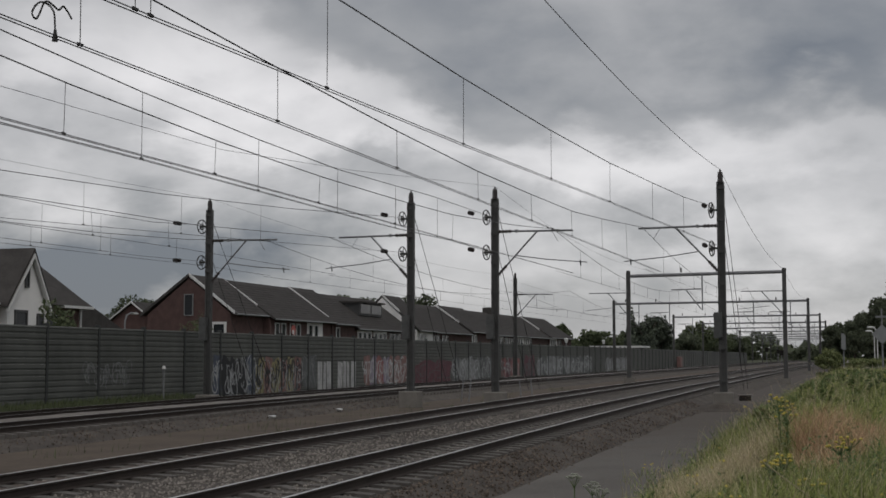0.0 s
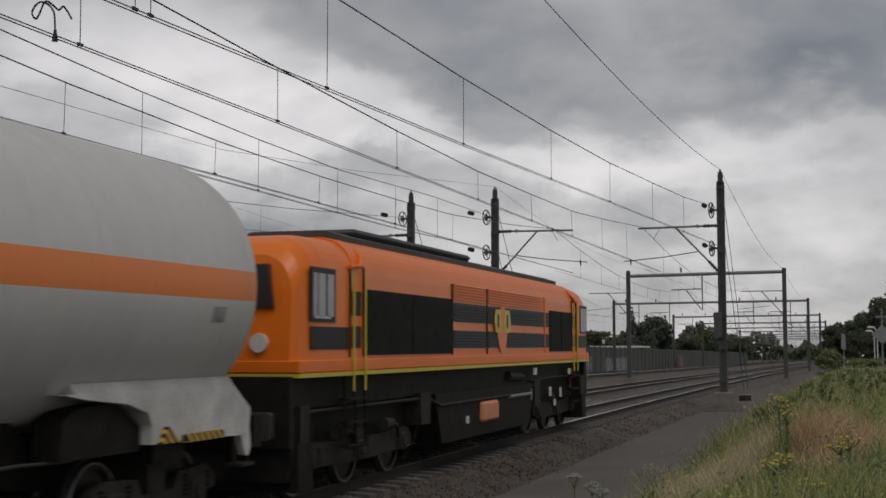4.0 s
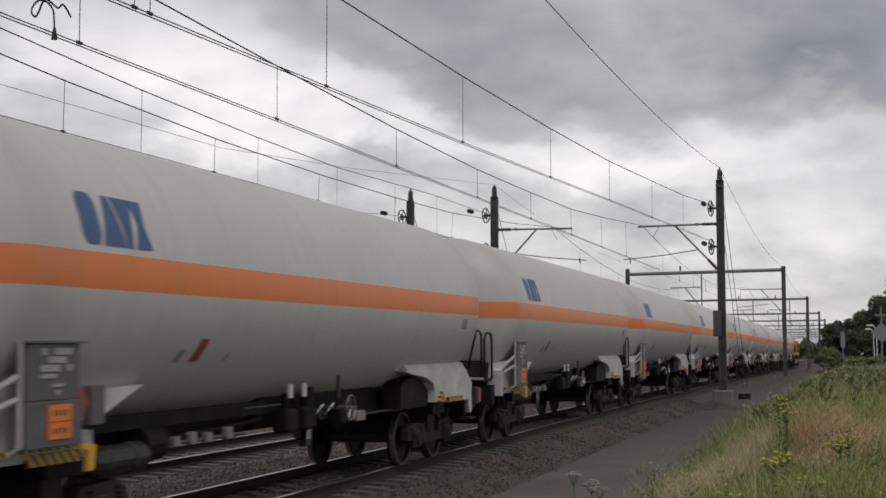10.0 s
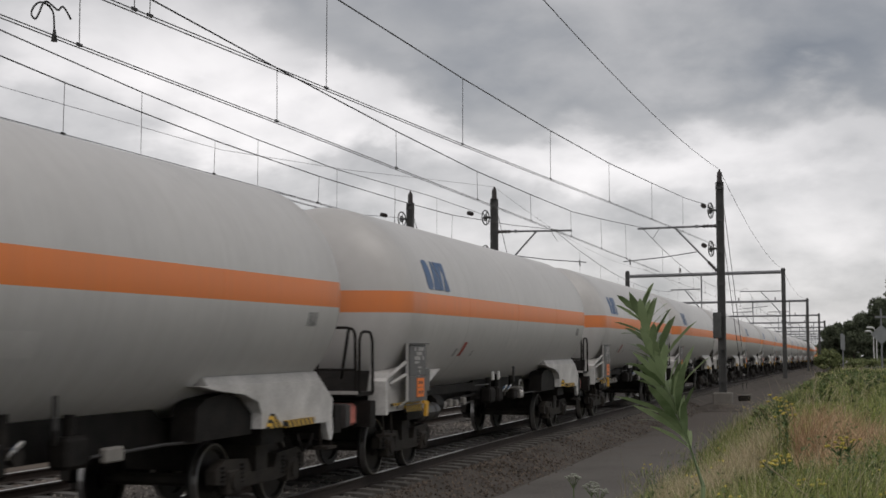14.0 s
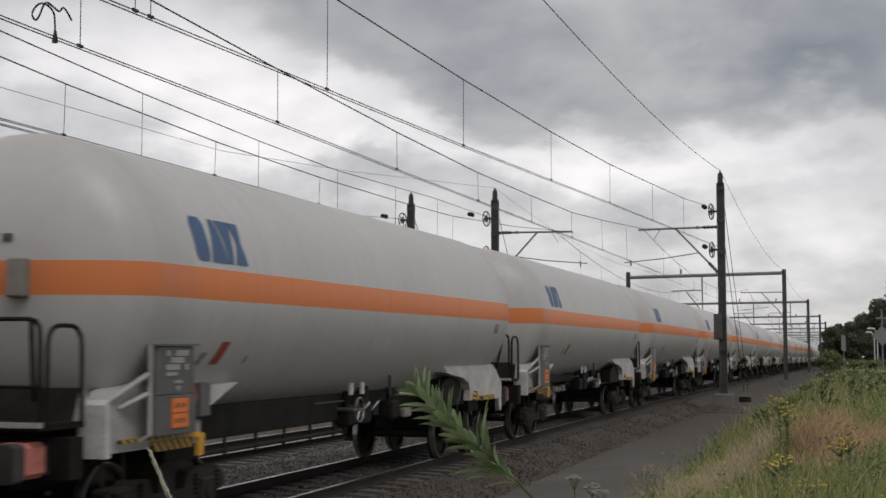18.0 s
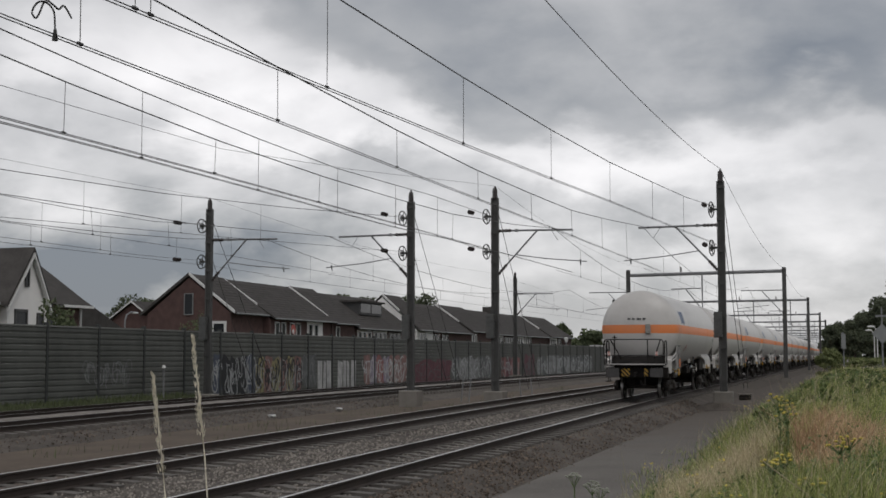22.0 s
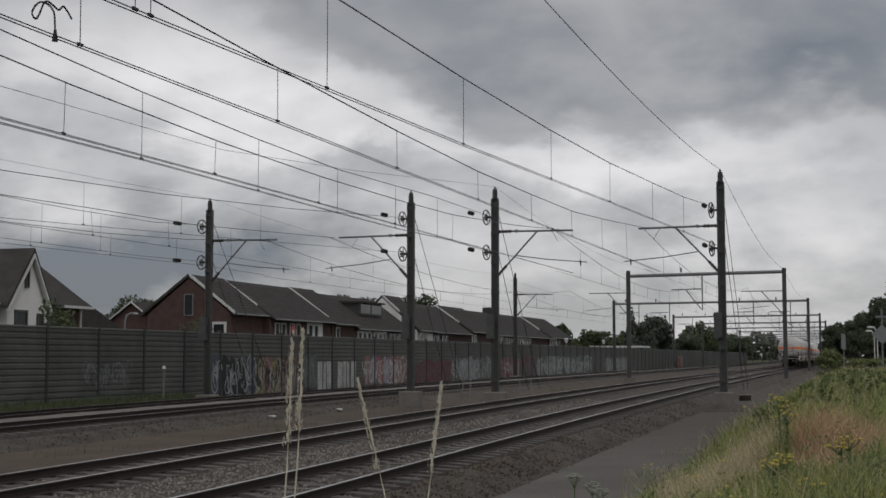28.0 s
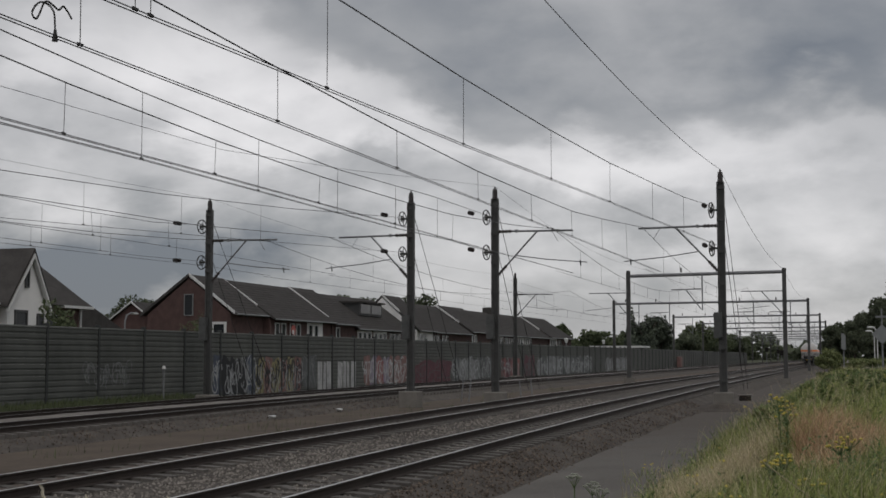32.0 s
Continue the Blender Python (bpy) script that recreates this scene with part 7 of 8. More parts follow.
            rod(bm, (s * 0.85, 5.2, 1.02), (s * 0.85, 8.0, 1.12), 0.03)
            part("brake_cylinder", bm, M["black_steel"], t)
            for k, yy in enumerate((5.55, 5.95, 6.35, 6.9)):
                bm = B()
                box(bm, s * 0.92 - 0.05, s * 0.92 + 0.05, yy - 0.07, yy + 0.07, 0.94, 1.06 + 0.03 * (k % 2), 0.015)
                part("pipe_clamp", bm, M["dull_box"], t)
            bm = B()
            rod(bm, (s * 0.92, 5.3, 0.97), (s * 0.92, 7.4, 0.97), 0.018)
            part("brake_pipe", bm, M["buffer_grey"], t)
    for y in (2.9, LEN - 2.9):
        bogie(t, y, 1.8, 0.46, 2, "two-axle bogie, dark with brake dust")
    buffers(t, 0.0, 1, casing=M["buffer_red"])
    buffers(t, LEN, -1, casing=M["buffer_red"])
    for x in (-0.62, 0.30):
        bm = B()
        box(bm, x, x + (0.34 if x < 0 else 0.16), 0.60, 0.615, 0.90, 1.22)
        part("warning_patch", bm, M["hazard_end"], t, "black and yellow striped patch")
    # coupling
    for d, yb in ((1, 0.0), (-1, LEN)):
        bm = B()
        pipe(bm, [(0, yb + d * 0.62, 1.05), (0, yb + d * 0.3, 1.05), (0, yb + d * 0.12, 1.0), (0, yb + d * 0.1, 0.9)], 0.045)
        pipe(bm, [(0.35, yb + d * 0.62, 0.95), (0.36, yb + d * 0.35, 0.6), (0.3, yb + d * 0.2, 0.5), (0.2, yb + d * 0.25, 0.75)], 0.025)
        part("coupling", bm, M["black_steel"], t)
    # rear platform with rails
    bm = B()
    box(bm, -1.16, 1.14, 0.28, 1.05, 1.34, 1.40)
    part("platform", bm, M["black_steel"], t)
    bm = B()
    box(bm, -1.14, 1.17, 0.25, 0.29, 1.37, 1.42)
    part("platform_edge", bm, M["white_dull"], t)
    bm = B()
    rr = 0.024
    pipe(bm, [(-1.26, 0.32, 1.38), (-1.28, 0.30, 2.22), (-1.26, 0.30, 2.31), (-1.20, 0.30, 2.37), (-1.12, 0.30, 2.39), (0.98, 0.30, 2.39), (1.07, 0.30, 2.37), (1.11, 0.30, 2.31), (1.12, 0.30, 2.22), (1.12, 0.32, 1.38)], rr)
    pipe(bm, [(-1.26, 0.31, 1.75), (1.12, 0.31, 1.75)], rr * 0.8)
    pipe(bm, [(0.50, 0.31, 1.38), (0.49, 0.30, 2.38)], rr)
    part("rear_railing", bm, M["black_steel"], t)
    for q in (-1, 1):
        bm = B()
        pipe(bm, [(q * 1.17, yy, zz) for yy, zz in ((0.35, 1.38), (0.35, 2.14), (0.37, 2.23), (0.43, 2.30), (0.52, 2.33), (0.76, 2.33), (0.85, 2.30), (0.91, 2.23), (0.93, 2.14), (0.95, 1.38))], rr)
        part("side_railing", bm, M["black_steel"], t)
        bm = B()
        pipe(bm, [(q * 0.66, 0.9, 1.60), (q * 1.0, 0.33, 2.36)], rr)
        part("railing_stay", bm, M["black_steel"], t)
    # dark splash plate between the platform and the tank
    bm = B()
    prism(bm, [(0.92, 1.40), (0.95, 1.40), (1.10, 1.72), (1.07, 1.72)], "x", -1.08, 1.08)
    part("splash_plate", bm, M["black_steel"], t)
    for q in (-1, 1):
        bm = B()
        prism(bm, [(0.94, 1.40), (1.12, 1.40), (1.14, 1.66), (1.08, 1.80)], "x", q * 1.082, q * 1.102)
        part("splash_plate_end", bm, M["white_dull"], t)
    bm = B()
    pipe(bm, [(-0.85, 0.36, 1.38), (-0.85, 0.36, 2.55)], 0.028)
    ring_pipe(bm, (-0.85, 0.36, 2.47), 0.1, 0.015, "z", 12)
    part("brake_column", bm, M["black_steel"], t)
    for s in (-1, 1):
        # sign board with plates
        bm = B()
        box(bm, s * 1.50 - 0.02, s * 1.50 + 0.02, 1.76, 2.60, 1.62, 2.13, 0.008)
        box(bm, s * 1.50 - 0.02, s * 1.50 + 0.02, 1.76, 2.66, 1.20, 1.615, 0.008)
        box(bm, s * 1.50 - 0.06, s * 1.50 + 0.05, 1.72, 2.68, 2.135, 2.153)
        board = part("sign_board", bm, M["grey_box"], t, "dark grey sign board with plates")
        x = s * 1.527
        bm = B()
        box(bm, x - 0.006, x + 0.006, 2.10, 2.46, 1.27, 1.42)
        box(bm, x - 0.006, x + 0.006, 2.10, 2.46, 1.43, 1.58)
        part("orange_plate", bm, M["orange_plate"], board)
        bm = B()
        for zz in (1.32, 1.48):
            for k in range(4):
                box(bm, x + s * 0.007 - 0.002, x + s * 0.007 + 0.002, 2.16 + k * 0.065, 2.19 + k * 0.065, zz, zz + 0.05)
        tagged(part("plate_bars", bm, M["dark_print"], board), kind="stuff")
        bm = B()
        for k in range(5):
            for j in range(3):
                if (k * 3 + j) % 4 != 1:
                    box(bm, x - 0.006, x + 0.004, 1.98 + k * 0.10, 2.06 + k * 0.10, 1.88 + j * 0.075, 1.94 + j * 0.075)
        box(bm, x - 0.006, x + 0.004, 1.98, 2.2, 1.82, 1.86)
        box(bm, x - 0.006, x + 0.004, 2.14, 2.32, 1.74, 1.77)
        prism(bm, [(2.16, 1.71), (2.30, 1.71), (2.23, 1.65)], "x", x - 0.006, x + 0.004)
        tagged(part("data_print", bm, M["white_dull"], board), kind="stuff")
        bm = B()
        pipe(bm, [(s * 1.30, 1.72, 1.10), (s * 1.48, 1.72, 1.22), (s * 1.48, 1.72, 2.15)], 0.026)
        part("board_post", bm, M["white_dull"], t)
        for ya, za, yb, zb in ((1.2, 1.58, 1.70, 1.84), (1.4, 1.50, 1.70, 1.64)):
            bm = B()
            pipe(bm, [(s * 1.30, ya, za), (s * 1.46, yb, zb)], 0.032)
            part("board_brace", bm, M["white_dull"], t)
        # hanging box, yellow lever and warning strip
        bm = B()
        box(bm, s * 1.32 - 0.05, s * 1.32 + 0.05, 3.06, 3.30, 1.34, 1.72, 0.01)
        part("document_box", bm, M["grey_box"], t)
        bm = B()
        box(bm, s * 1.345 - 0.015, s * 1.345 + 0.015, 1.35, 2.80, 1.15, 1.19)
        part("warning_strip", bm, M["hazard"], t, "thin black and yellow striped strip")
        bm = B()
        box(bm, s * 1.33 - 0.02, s * 1.33 + 0.02, 2.05, 2.90, 1.02, 1.13)
        part("warning_strip", bm, M["hazard"], t, "broad black and yellow striped strip")
        bm = B()
        prism(bm, [(2.92, 0.92), (3.02, 0.92), (3.06, 1.16), (2.80, 1.2), (2.80, 1.14), (2.92, 1.12)], "x", s * 1.40 - 0.025, s * 1.40 + 0.025)
        part("yellow_lever", bm, M["yellow_paint"], t, "yellow brake lever")
        bm = B()
        box(bm, s * 1.34 - 0.03, s * 1.34 + 0.03, 15.0, 15.9, 1.06, 1.15)
        part("warning_strip", bm, M["hazard"], t)
        bm = B()
        prism(bm, [(14.45, 1.08), (14.58, 1.26), (14.85, 1.08)], "x", s * 1.31, s * 1.37)
        part("warning_wedge", bm, M["hazard"], t)
        # taps, valve wheels, hand wheel
        for yy in (8.25, 8.72):
            bm = B()
            box(bm, s * 1.18 - 0.02, s * 1.18 + 0.02, yy - 0.045, yy + 0.045, 1.40, 1.58)
            part("small_sign", bm, M["white_paint"], t)
        for yy in ((9.05, 9.45) if sill else (9.4, 9.8)):
            bm = B()
            ring_pipe(bm, (0, 0, 0), 0.10, 0.013, "x", 16)
            rod(bm, (0, -0.09, 0), (0, 0.09, 0), 0.012, None, 5)
            rod(bm, (0, 0, -0.09), (0, 0, 0.09), 0.012, None, 5)
            w = part("valve_wheel", bm, M["white_paint"], t, "pale ring handle of a valve")
            w.matrix_basis = pose(s * 1.12, yy, 1.18, 0, 38 * s, 20)
            bm = B()
            lathe(bm, [(0.02, 0.0), (0.075, 0.0), (0.075, -0.02), (0.02, -0.03)], (0, 0, 0), "x", 16)
            part("valve_face", bm, M["blue_mark"], w, "dark blue valve cover")
        hy = 8.3 if sill else 10.2
        bm = B()
        ring_pipe(bm, (s * 1.3, hy, 1.18), 0.18, 0.016, "x", 20)
        for k in range(3):
            a = k * 2.09
            rod(bm, (s * 1.3, hy, 1.18), (s * 1.3, hy + 0.17 * math.cos(a), 1.18 + 0.17 * math.sin(a)), 0.014, None, 5)
        rod(bm, (s * 0.9, hy, 1.18), (s * 1.32, hy, 1.18), 0.03)
        part("hand_wheel", bm, M["rim"], t, "pale spoked hand brake wheel")
        for ya, yb, zt_ in ((16.4, 16.75, 1.1), (1.2, 1.6, 1.06)):
            bm = B()
            pipe(bm, [(s * 1.24, ya, zt_), (s * 1.26, ya, 0.70), (s * 1.26, yb, 0.70), (s * 1.24, yb, zt_)], 0.018)
            box(bm, s * 1.26 - 0.12, s * 1.26 + 0.10, ya, yb, 0.67, 0.71)
            part("footstep", bm, M["dark_steel"], t)
        # danger diamond beside the board
        bm = B()
        prism(bm, [(2.80, 1.56), (2.91, 1.74), (3.02, 1.56), (2.91, 1.38)], "x", s * 1.345, s * 1.353)
        part("danger_plate", bm, M["red_paint"], t, "small red diamond plate")
        # valve group under the vessel's middle
        for yy in (8.5, 9.15, 10.5):
            bm = B()
            box(bm, s * 1.0 - 0.12, s * 1.0 + 0.12, yy - 0.2, yy + 0.2, 0.92, 1.24, 0.04)
            rod(bm, (s * 1.0, yy, 1.2), (s * 1.0, yy, 1.45), 0.06, None, 8)
            part("valve_body", bm, M["black_steel"], t)
        bm = B()
        rod(bm, (s * 0.9, 9.5, 1.15), (s * 0.9, 9.5, 1.5), 0.09, None, 10)
        rod(bm, (s * 0.7, 9.5, 1.12), (s * 1.12, 9.5, 1.12), 0.07, 0.09, 10)
        part("discharge_pipe", bm, M["dark_steel"], t)
        bm = B()
        pipe(bm, [(s * 1.2, 9.95, 1.66), (s * 1.2, 9.95, 1.34), (s * 1.1, 10.1, 1.2)], 0.03)
        part("vent_pipe", bm, M["buffer_grey"], t)
        bm = B()
        pipe(bm, [(s * 1.15, 8.0, 1.32), (s * 1.15, 6.9, 1.32)], 0.014)
        part("release_rod", bm, M["buffer_grey"], t)
        bm = B()
        pipe(bm, [(s * 1.0, 10.9, 1.0), (s * 1.0, 12.4, 1.02), (s * 1.05, 13.2, 1.0)], 0.02)
        part("brake_rod", bm, M["buffer_grey"], t)
        bm = B()
        box(bm, s * 1.02 - 0.05, s * 1.02 + 0.05, 11.1, 11.45, 0.92, 1.08, 0.02)
        part("pipe_clamp", bm, M["dull_box"], t)
        # repainted patch on the flank, a touch lighter
        for c, w, za, zb in ((PATCH_Y if s > 0 else LEN - PATCH_Y, 0.42, 2.02, 2.26), (PATCH_Y + 6.5 if s > 0 else LEN - PATCH_Y - 6.5, 0.16, 2.38, 2.56)):
            bm = B()
            on_shell(bm, s, c, za, R, Z, [((zb - za) * i / 4, -w, w) for i in range(5)], 0.005)
            part("repaint_patch" if w > 0.3 else "stencil_patch", bm, M["patch_grey"] if w > 0.3 else M["stencil_grey"], tank, "slightly paler repainted patch" if w > 0.3 else "faint dark stencilled patch")
    return t


def locomotive(m):
    t = thing("diesel_locomotive", "orange and black freight diesel locomotive", "locomotive", m=m)
    L = 20.9
    W = 1.32
    # the body shell, drawn out along the length: side, sloped shoulder, roof
    bm = B()
    arc = [(W - 0.55 + 0.55 * math.sin(math.pi / 2 * (1 - k / 8)), 3.18 + 0.56 * math.cos(math.pi / 2 * (1 - k / 8))) for k in range(9)]
    side = [(-W, 1.78)] + [(-x, z) for x, z in arc] + arc[::-1] + [(W, 1.78)]
    prism(bm, side, "y", 2.4, 18.85)
    part("engine_hood", bm, M["loco_orange"], t)
    bm = B()
    prism(bm, [(-0.92, 3.70), (-0.92, 3.80), (-0.6, 3.90), (0.6, 3.90), (0.92, 3.80), (0.92, 3.70)], "y", 3.0, 18.4)
    part("roof", bm, M["loco_roof"], t, "sooty grey roof walkway")
    bm = B()
    box(bm, -0.75, 0.75, 4.0, 10.8, 3.88, 4.0, 0.05)
    part("exhaust_hatch", bm, M["loco_roof"], t)
    # cabs
    for d, y in ((1, 18.85), (-1, 2.4)):
        def Y(v):
            return y + d * v
        bm = B()
        lo = [(-W, 1.78), (W, 1.78)] + [(x, z - 0.04) for x, z in arc] + [(-x, z - 0.04) for x, z in arc[::-1]]
        count = len(lo)
        ring = []
        for off, sc, zt_ in ((0.0, 1.0, 0.0), (1.3, 1.0, -0.02), (1.65, 0.985, -0.07), (1.9, 0.95, -0.17), (2.05, 0.90, -0.34)):
            ring.append([bm.verts.new((px * sc, Y(off) + (0 if pz < 2.6 else -d * (pz - 2.6) * 0.16 * (off > 1)), pz + zt_ * (1 if pz > 2.8 else 0))) for px, pz in lo])
        fs = [bm.faces.new(ring[0]), bm.faces.new(ring[-1])]
        for a, b in zip(ring, ring[1:]):
            for k in range(count):
                fs.append(bm.faces.new((a[k], a[(k + 1) % count], b[(k + 1) % count], b[k])))
        bmesh.ops.recalc_face_normals(bm, faces=fs)
        cab = part("cab", bm, M["loco_orange"], t)
        for s in (-1, 1):
            x = s * (W + 0.004)
            bm = B()
            box(bm, x - 0.01, x + 0.01, min(Y(0.72), Y(1.64)), max(Y(0.72), Y(1.64)), 2.44, 3.20, 0.0)
            part("window_frame", bm, M["loco_black"], cab)
            for a, b in ((0.80, 1.04), (1.11, 1.35), (1.43, 1.56)):
                # panes coloured pale for the sky behind the cab
                bm = B()
                box(bm, x - 0.004, x + 0.016, min(Y(a), Y(b)), max(Y(a), Y(b)), 2.52, 3.12)
                part("side_window", bm, M["cab_sky_pane"], cab)
            bm = B()
            box(bm, x - 0.003, x + 0.013, min(Y(1.365), Y(1.385)), max(Y(1.365), Y(1.385)), 2.52, 3.12)
            box(bm, x - 0.003, x + 0.012, min(Y(0.9), Y(1.5)), max(Y(0.9), Y(1.5)), 2.49, 2.53)
            part("window_bars", bm, M["white_steel"], cab)
            bm = B()
            pipe(bm, [(s * (W - 0.16), Y(-0.46), 3.56), (s * (W - 0.02), Y(-0.38), 3.42), (s * (W + 0.03), Y(-0.2), 3.30), (s * (W + 0.03), Y(0.2), 3.27)], 0.035)
            part("door_gutter", bm, M["loco_orange"], cab, "curved rain gutter over the cab door")
            bm = B()
            box(bm, x - 0.006, x + 0.006, min(Y(0.2), Y(1.62)), max(Y(0.2), Y(1.62)), 2.06, 2.38)
            part("black_band", bm, M["loco_black"], cab)
            for a in (-0.38, 0.10):
                bm = B()
                pipe(bm, [(s * (W + 0.06), Y(a), 1.45), (s * (W + 0.06), Y(a), 3.2)], 0.018)
                part("grab_rail", bm, M["loco_yellow"], cab, "yellow grab rail")
            bm = B()
            box(bm, x - 0.006, x + 0.004, min(Y(-0.33), Y(0.06)), max(Y(-0.33), Y(0.06)), 2.56, 2.92)
            box(bm, x - 0.006, x + 0.004, min(Y(-0.33), Y(0.06)), max(Y(-0.33), Y(0.06)), 2.08, 2.40)
            part("door_bands", bm, M["loco_black"], cab)
            bm = B()
            box(bm, x - 0.008, x + 0.02, min(Y(-0.43), Y(-0.41)), max(Y(-0.43), Y(-0.41)), 1.95, 3.3)
            box(bm, x - 0.008, x + 0.02, min(Y(0.14), Y(0.16)), max(Y(0.14), Y(0.16)), 1.95, 3.3)
            part("door_seams", bm, M["loco_black"], cab)
        bm = B()
        prism(bm, [(-0.95, 2.62), (0.95, 2.62), (0.85, 3.22), (-0.85, 3.22)], "y", Y(1.9), Y(2.02))
        part("windscreen", bm, M["glass"], cab)
        bm = B()
        for s in (-1, 1):
            rod(bm, (s * 0.75, Y(1.95), 2.15), (s * 0.75, Y(2.08), 2.15), 0.13, None, 12)
        part("headlights", bm, M["white_paint"], cab)
    # bands, grilles, louvres on both sides
    for s in (-1, 1):
        x = s * (W + 0.004)
        for z0, z1 in ((2.56, 2.91), (2.07, 2.39)):
            bm = B()
            box(bm, x - 0.006, x + 0.006, 2.95, 15.72, z0, z1)
            part("black_band", bm, M["loco_black"], t)
        for ya, yb in ((15.75, 18.35), (2.95, 7.4)):
            bm = B()
            box(bm, x - 0.01, x + 0.018, ya, yb, 1.97, 2.97)
            part("grille_frame", bm, M["black_steel"], t)
            bm = B()
            n = 26
            for k in range(n):
                z = 2.01 + k * 0.93 / n
                box(bm, x, x + s * 0.026, ya + 0.04, yb - 0.04, z, z + 0.014)
            box(bm, x, x + s * 0.034, (ya + yb) / 2 - 0.02, (ya + yb) / 2 + 0.02, 1.99, 2.96)
            part("air_grille", bm, M["black_steel"], t, "black air intake grille")
        for name, zs, mt in (("louvres", [2.96 + k * 0.055 for k in range(6)], M["loco_orange"]), ("band_louvres", [2.58 + k * 0.055 for k in range(6)] + [2.09 + k * 0.055 for k in range(6)], M["loco_band"])):
            for ya, yb in ((7.6, 9.85), (10.05, 14.85)):
                bm = B()
                for z in zs:
                    prism(bm, [(x, z), (x + s * 0.028, z + 0.004), (x + s * 0.006, z + 0.035), (x, z + 0.035)], "y", ya, yb)
                part(name, bm, mt, t)
        for y in (7.5, 9.95, 15.2):
            bm = B()
            box(bm, x - 0.02, x + 0.02, y - 0.025, y + 0.025, 1.95, 3.25)
            part("panel_seam", bm, M["loco_black"] if y < 15 else M["loco_orange"], t)
        # emblem: plain shapes
        xe = s * (W + 0.036)
        bm = B()
        c = 11.12
        prism(bm, [(c + 0.40 * math.cos(a * 0.3927), 2.46 + 0.50 * math.sin(a * 0.3927)) for a in range(16)], "x", xe - 0.012, xe - 0.004)
        part("emblem_shield", bm, M["loco_orange"], t)
        for dy in (-0.38, 0.38):
            bm = B()
            c = 11.12 + dy
            prism(bm, [(c - 0.30, 2.62), (c - 0.20, 2.86), (c + 0.20, 2.86), (c + 0.30, 2.62), (c + 0.20, 2.38), (c - 0.20, 2.38)], "x", xe - 0.006, xe + 0.002)
            part("emblem", bm, M["loco_yellow"], t, "yellow emblem drawn as plain hexagons")
            bm = B()
            box(bm, xe - 0.003, xe + s * 0.004, c - 0.07, c + 0.07, 2.48, 2.76)
            part("emblem_bar", bm, M["loco_black"], t)
    bm = B()
    box(bm, -W - 0.03, W + 0.03, 0.35, L - 0.2, 1.74, 1.92, 0.02)
    part("sole_bar", bm, M["loco_orange"], t)
    bm = B()
    box(bm, -W - 0.035, W + 0.035, 0.36, L - 0.21, 1.68, 1.737)
    part("yellow_line", bm, M["loco_yellow"], t)
    bm = B()
    box(bm, -1.15, 1.15, 0.4, L - 0.3, 1.25, 1.68)
    prism(bm, [(7.0, 0.35), (6.6, 1.25), (14.2, 1.25), (13.8, 0.35)], "x", -1.28, 1.28)
    part("underframe", bm, M["black_steel"], t)
    for s in (-1, 1):
        bm = B()
        box(bm, s * 1.30 - 0.07, s * 1.30 + 0.07, 9.55, 10.75, 0.60, 1.0, 0.05)
        part("orange_reservoir", bm, M["orange_pale"], t, "faded orange air reservoir cover")
        bm = B()
        rod(bm, (s * 1.3, 11.9, 1.02), (s * 1.3, 13.85, 1.02), 0.04)
        box(bm, s * 1.3 - 0.02, s * 1.3 + 0.02, 13.82, 13.92, 0.88, 1.12)
        part("pipe_run", bm, M["galv"], t)
        for y, z, w, h in ((14.3, 1.52, 0.22, 0.16), (15.9, 1.0, 0.12, 0.22), (17.1, 0.95, 0.12, 0.24), (18.2, 1.45, 0.2, 0.14), (16.4, 0.72, 0.1, 0.16), (8.6, 0.7, 0.1, 0.14)):
            bm = B()
            box(bm, s * 1.3 - 0.02, s * 1.3 + 0.02, y - w / 2, y + w / 2, z - h / 2, z + h / 2)
            part("white_notice", bm, M["white_paint"], t)
        bm = B()
        rod(bm, (s * 1.15, 12.2, 1.45), (s * 1.15, 13.6, 1.4), 0.12, 0.09, 8)
        part("filter_housing", bm, M["dark_steel"], t)
    # running gear details: sand boxes, brake cylinders, pipes, steps
    for s in (-1, 1):
        for y in (3.4, 17.5):
            for dy in (-1.0, 1.0):
                bm = B()
                rod(bm, (s * 1.16, y + dy - 0.25, 0.86), (s * 1.16, y + dy + 0.2, 0.86), 0.11, 0.08, 10)
                pipe(bm, [(s * 1.16, y + dy + 0.2, 0.86), (s * 1.16, y + dy + 0.5, 0.8), (s * 1.12, y + dy + 0.62, 0.62)], 0.03)
                part("brake_cylinder", bm, M["dark_steel"], t)
            for dy in (-2.75, 2.75):
                bm = B()
                prism(bm, [(y + dy - 0.25, 0.75), (y + dy - 0.3, 1.3), (y + dy + 0.3, 1.3), (y + dy + 0.25, 0.75)], "x", s * 0.95, s * 1.25)
                pipe(bm, [(s * 1.1, y + dy, 0.75), (s * 1.0, y + dy, 0.4), (s * 0.8, y + dy, 0.15)], 0.025)
                part("sand_box", bm, M["dark_steel"], t)
            bm = B()
            prism(bm, [(y - 2.75, 0.6), (y - 2.5, 1.26), (y + 2.5, 1.26), (y + 2.75, 0.6), (y + 1.9, 0.34), (y - 1.9, 0.34)], "x", s * 0.88, s * 0.95)
            part("bogie_beam", bm, M["black_steel"], t)
        bm = B()
        pipe(bm, [(s * 1.2, 0.9, 1.2), (s * 1.2, 6.4, 1.2), (s * 1.3, 6.8, 1.05), (s * 1.3, 11.8, 1.05)], 0.03)
        pipe(bm, [(s * 1.22, 14.1, 1.3), (s * 1.22, 16.6, 1.34), (s * 1.22, 19.9, 1.3)], 0.025)
        part("air_pipe", bm, M["dark_steel"], t)
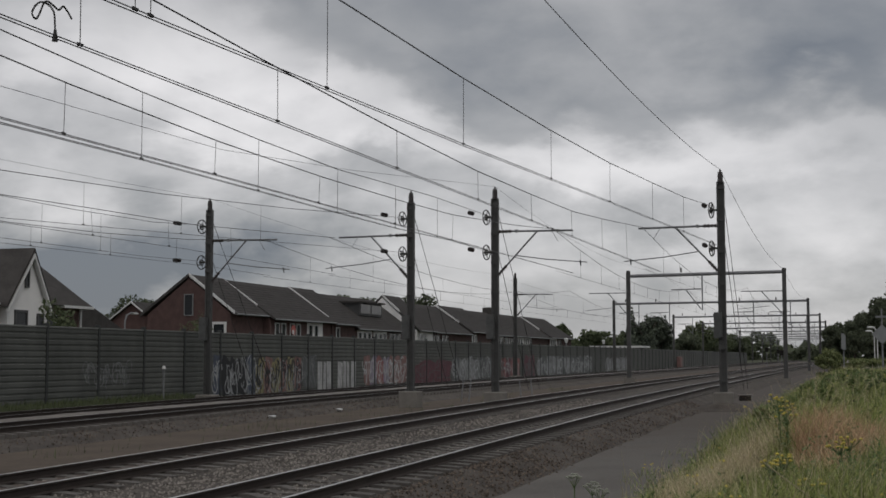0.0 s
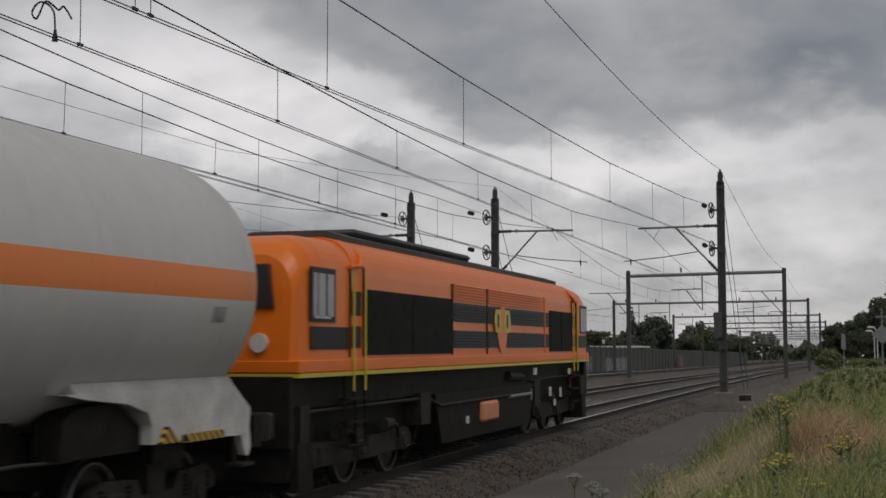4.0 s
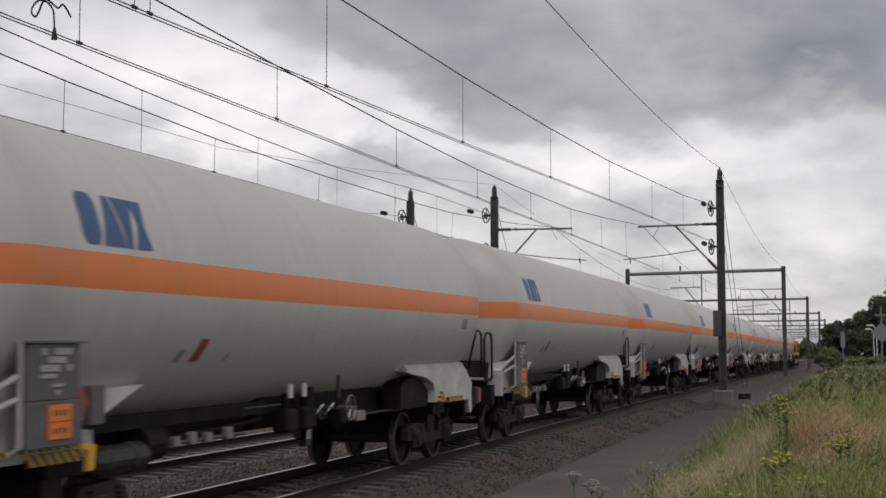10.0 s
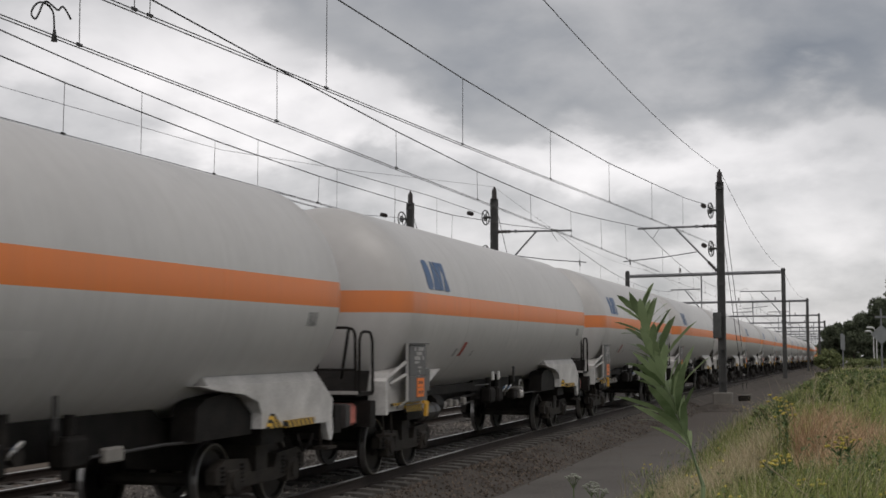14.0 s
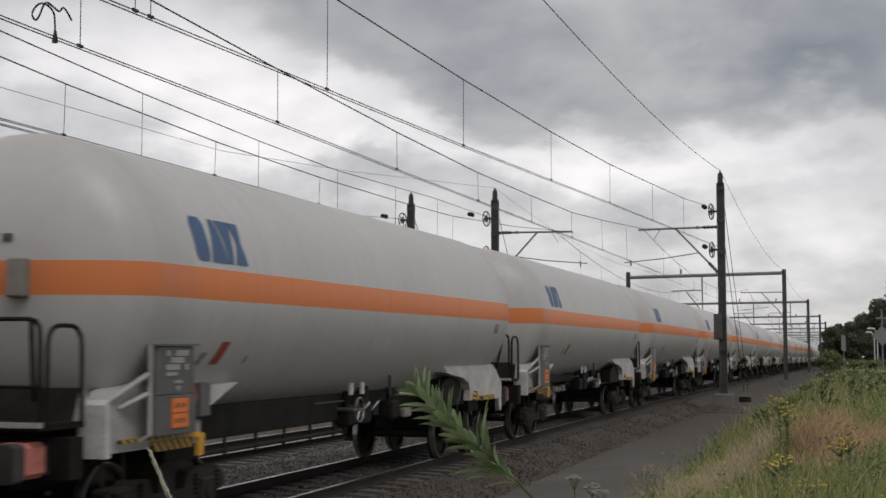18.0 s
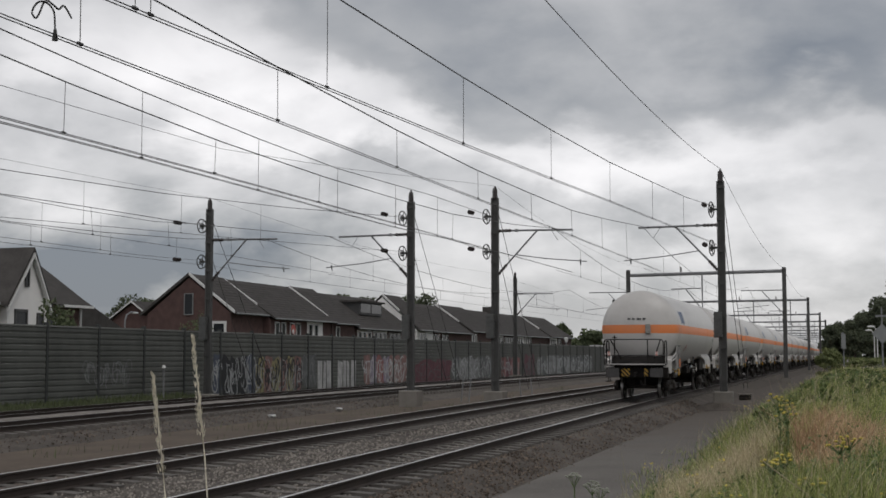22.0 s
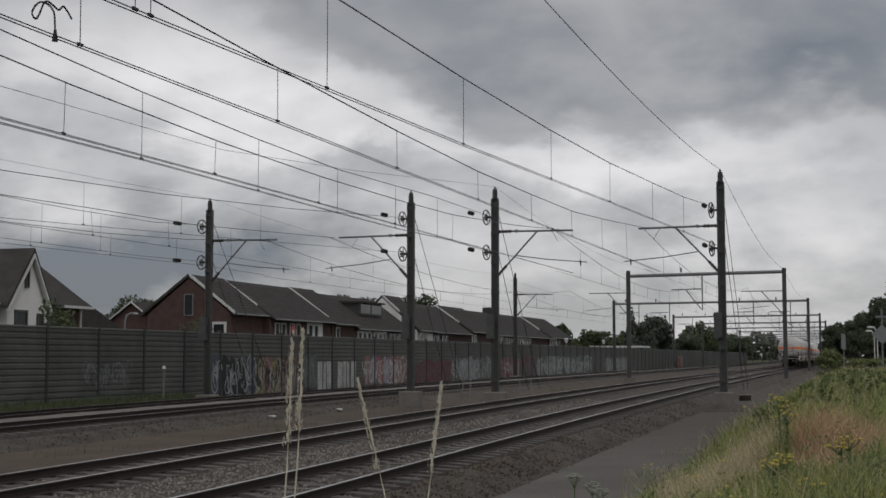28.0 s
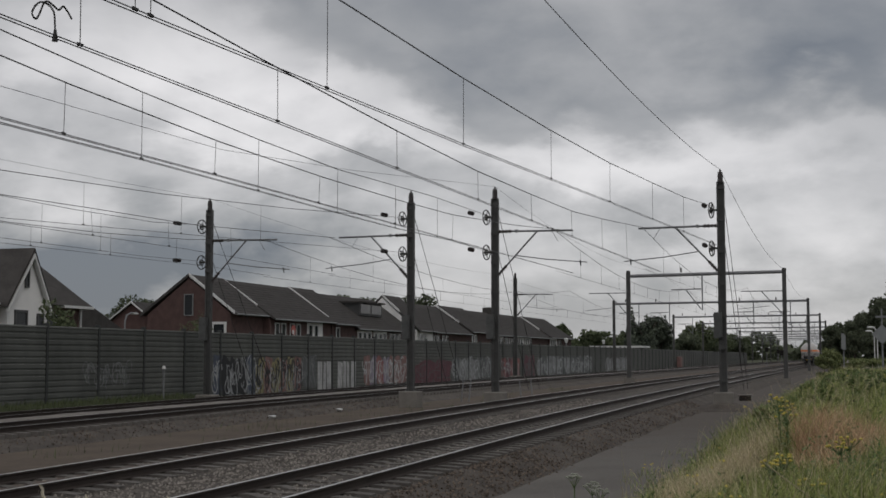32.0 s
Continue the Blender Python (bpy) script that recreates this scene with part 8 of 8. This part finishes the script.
        for y in (18.55, 18.95, 2.3, 2.7):
            bm = B()
            pipe(bm, [(s * 1.3, y - 0.2, 1.66), (s * 1.34, y - 0.2, 0.62), (s * 1.34, y + 0.2, 0.62), (s * 1.3, y + 0.2, 1.66)], 0.02)
            for zz in (0.64, 0.98, 1.32):
                box(bm, s * 1.3 - 0.08, s * 1.3 + 0.08, y - 0.2, y + 0.2, zz, zz + 0.03)
            part("cab_step", bm, M["black_steel"], t)
        bm = B()
        rod(bm, (s * 1.24, 18.55, 1.5), (s * 1.24, 18.55, 1.3), 0.05, None, 8)
        rod(bm, (s * 1.24, 18.55, 1.3), (s * 1.24, 18.55, 1.0), 0.03, None, 8)
        part("red_cock", bm, M["red_paint"], t, "red fuel cock")
    bm = B()
    box(bm, -0.9, 0.9, 0.9, 6.2, 0.55, 1.25)
    box(bm, -0.9, 0.9, 14.6, 20.1, 0.55, 1.25)
    part("traction_motors", bm, M["black_steel"], t)
    for y in (3.4, 17.5):
        bogie(t, y, 2.0, 0.53, 3, "three-axle black locomotive bogie")
    for yb, d in ((-0.05, 1), (L + 0.05, -1)):
        bm = B()
        prism(bm, [(-1.3, 0.16), (1.3, 0.16), (1.28, 0.8), (-1.28, 0.8)], "y", yb + d * 0.5, yb + d * 1.0)
        part("snow_plough", bm, M["black_steel"], t)
        bm = B()
        for q in (-0.45, 0.45):
            pipe(bm, [(q, yb + d * 0.4, 1.0), (q, yb + d * 0.2, 0.9), (q * 1.05, yb + d * 0.18, 0.6), (q * 0.8, yb + d * 0.3, 0.5)], 0.025)
        part("brake_hose", bm, M["black_steel"], t)
        buffers(t, yb, d)
        bm = B()
        box(bm, -1.25, 1.25, yb + d * 0.4 - 0.1, yb + d * 0.4 + 0.25, 0.75, 1.7)
        prism(bm, [(-1.2, 0.3), (1.2, 0.3), (1.25, 0.75), (-1.25, 0.75)], "y", yb + d * 0.35, yb + d * 0.6)
        part("buffer_beam", bm, M["black_steel"], t)
    return t


def tail_signals(t):
    """Red and white tail boards on the last wagon's railing."""
    for x in (-1.06, 0.86):
        bm = B()
        box(bm, x - 0.07, x + 0.07, 0.24, 0.27, 1.74, 1.90, 0.01)
        tb = part("tail_board", bm, M["white_steel"], t, "white and red tail board")
        bm = B()
        prism(bm, [(x - 0.06, 1.75), (x + 0.06, 1.75), (x, 1.82)], "y", 0.232, 0.238)
        prism(bm, [(x - 0.06, 1.89), (x + 0.06, 1.89), (x, 1.82)], "y", 0.232, 0.238)
        part("red_wedge", bm, M["buffer_red"], tb)


# the rear of the train along the line, second by second
def train_rear(s):
    if s <= 20.5:
        d = 20.5 - s
        base = 18.2 - 24.3 * d - 0.033 * d * d
        fix = np.interp(s, [0, 3.0, 3.4, 6, 9, 20.5], [-0.18, -1.58, -1.80, -0.5, -0.3, 0])
        return base + float(fix)
    d = s - 20.5
    return 18.2 + 24.3 * d - 0.19 * d * d + float(np.interp(s, [20.5, 21, 22, 23, 32], [0, -0.4, -0.8, -1.0, -1.0]))


def vehicle_pose(rear, a, b):
    """A vehicle that rests with its two bogies on the rails."""
    ya, yb = rear + a, rear + b
    za, zb = rise(ya), rise(yb)
    k = (zb - za) / (yb - ya)
    return pose(TX, rear, za - k * a, math.degrees(math.atan(k)), 0, 0)


def make_train():
    first = tank_wagon(vehicle_pose(train_rear(0), 2.9, LEN - 2.9), False)
    deep = tank_wagon(vehicle_pose(train_rear(0) + SILLED[0] * LEN, 2.9, LEN - 2.9), True)
    wagons = []
    for i in range(COUNT):
        if i in (0, SILLED[0]):
            wagons.append(first if i == 0 else deep)
        else:
            wagons.append(copy_thing(deep if i in SILLED else first, first.matrix_basis))
    tail_signals(wagons[0])
    loco = locomotive(vehicle_pose(train_rear(0) + COUNT * LEN, 3.4, 17.5))
    return wagons, loco


WAGONS, LOCO = make_train()


def motions():
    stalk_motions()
    times = [0, 1, 2, 3, 3.5, 4.2, 5, 5.5] + [6 + 0.5 * k for k in range(53)]
    for i, w in enumerate(WAGONS):
        walk(w, [(s, vehicle_pose(train_rear(s) + i * LEN, 2.9, LEN - 2.9)) for s in times])
    walk(LOCO, [(s, vehicle_pose(train_rear(s) + COUNT * LEN, 3.4, 17.5)) for s in times])


motions()
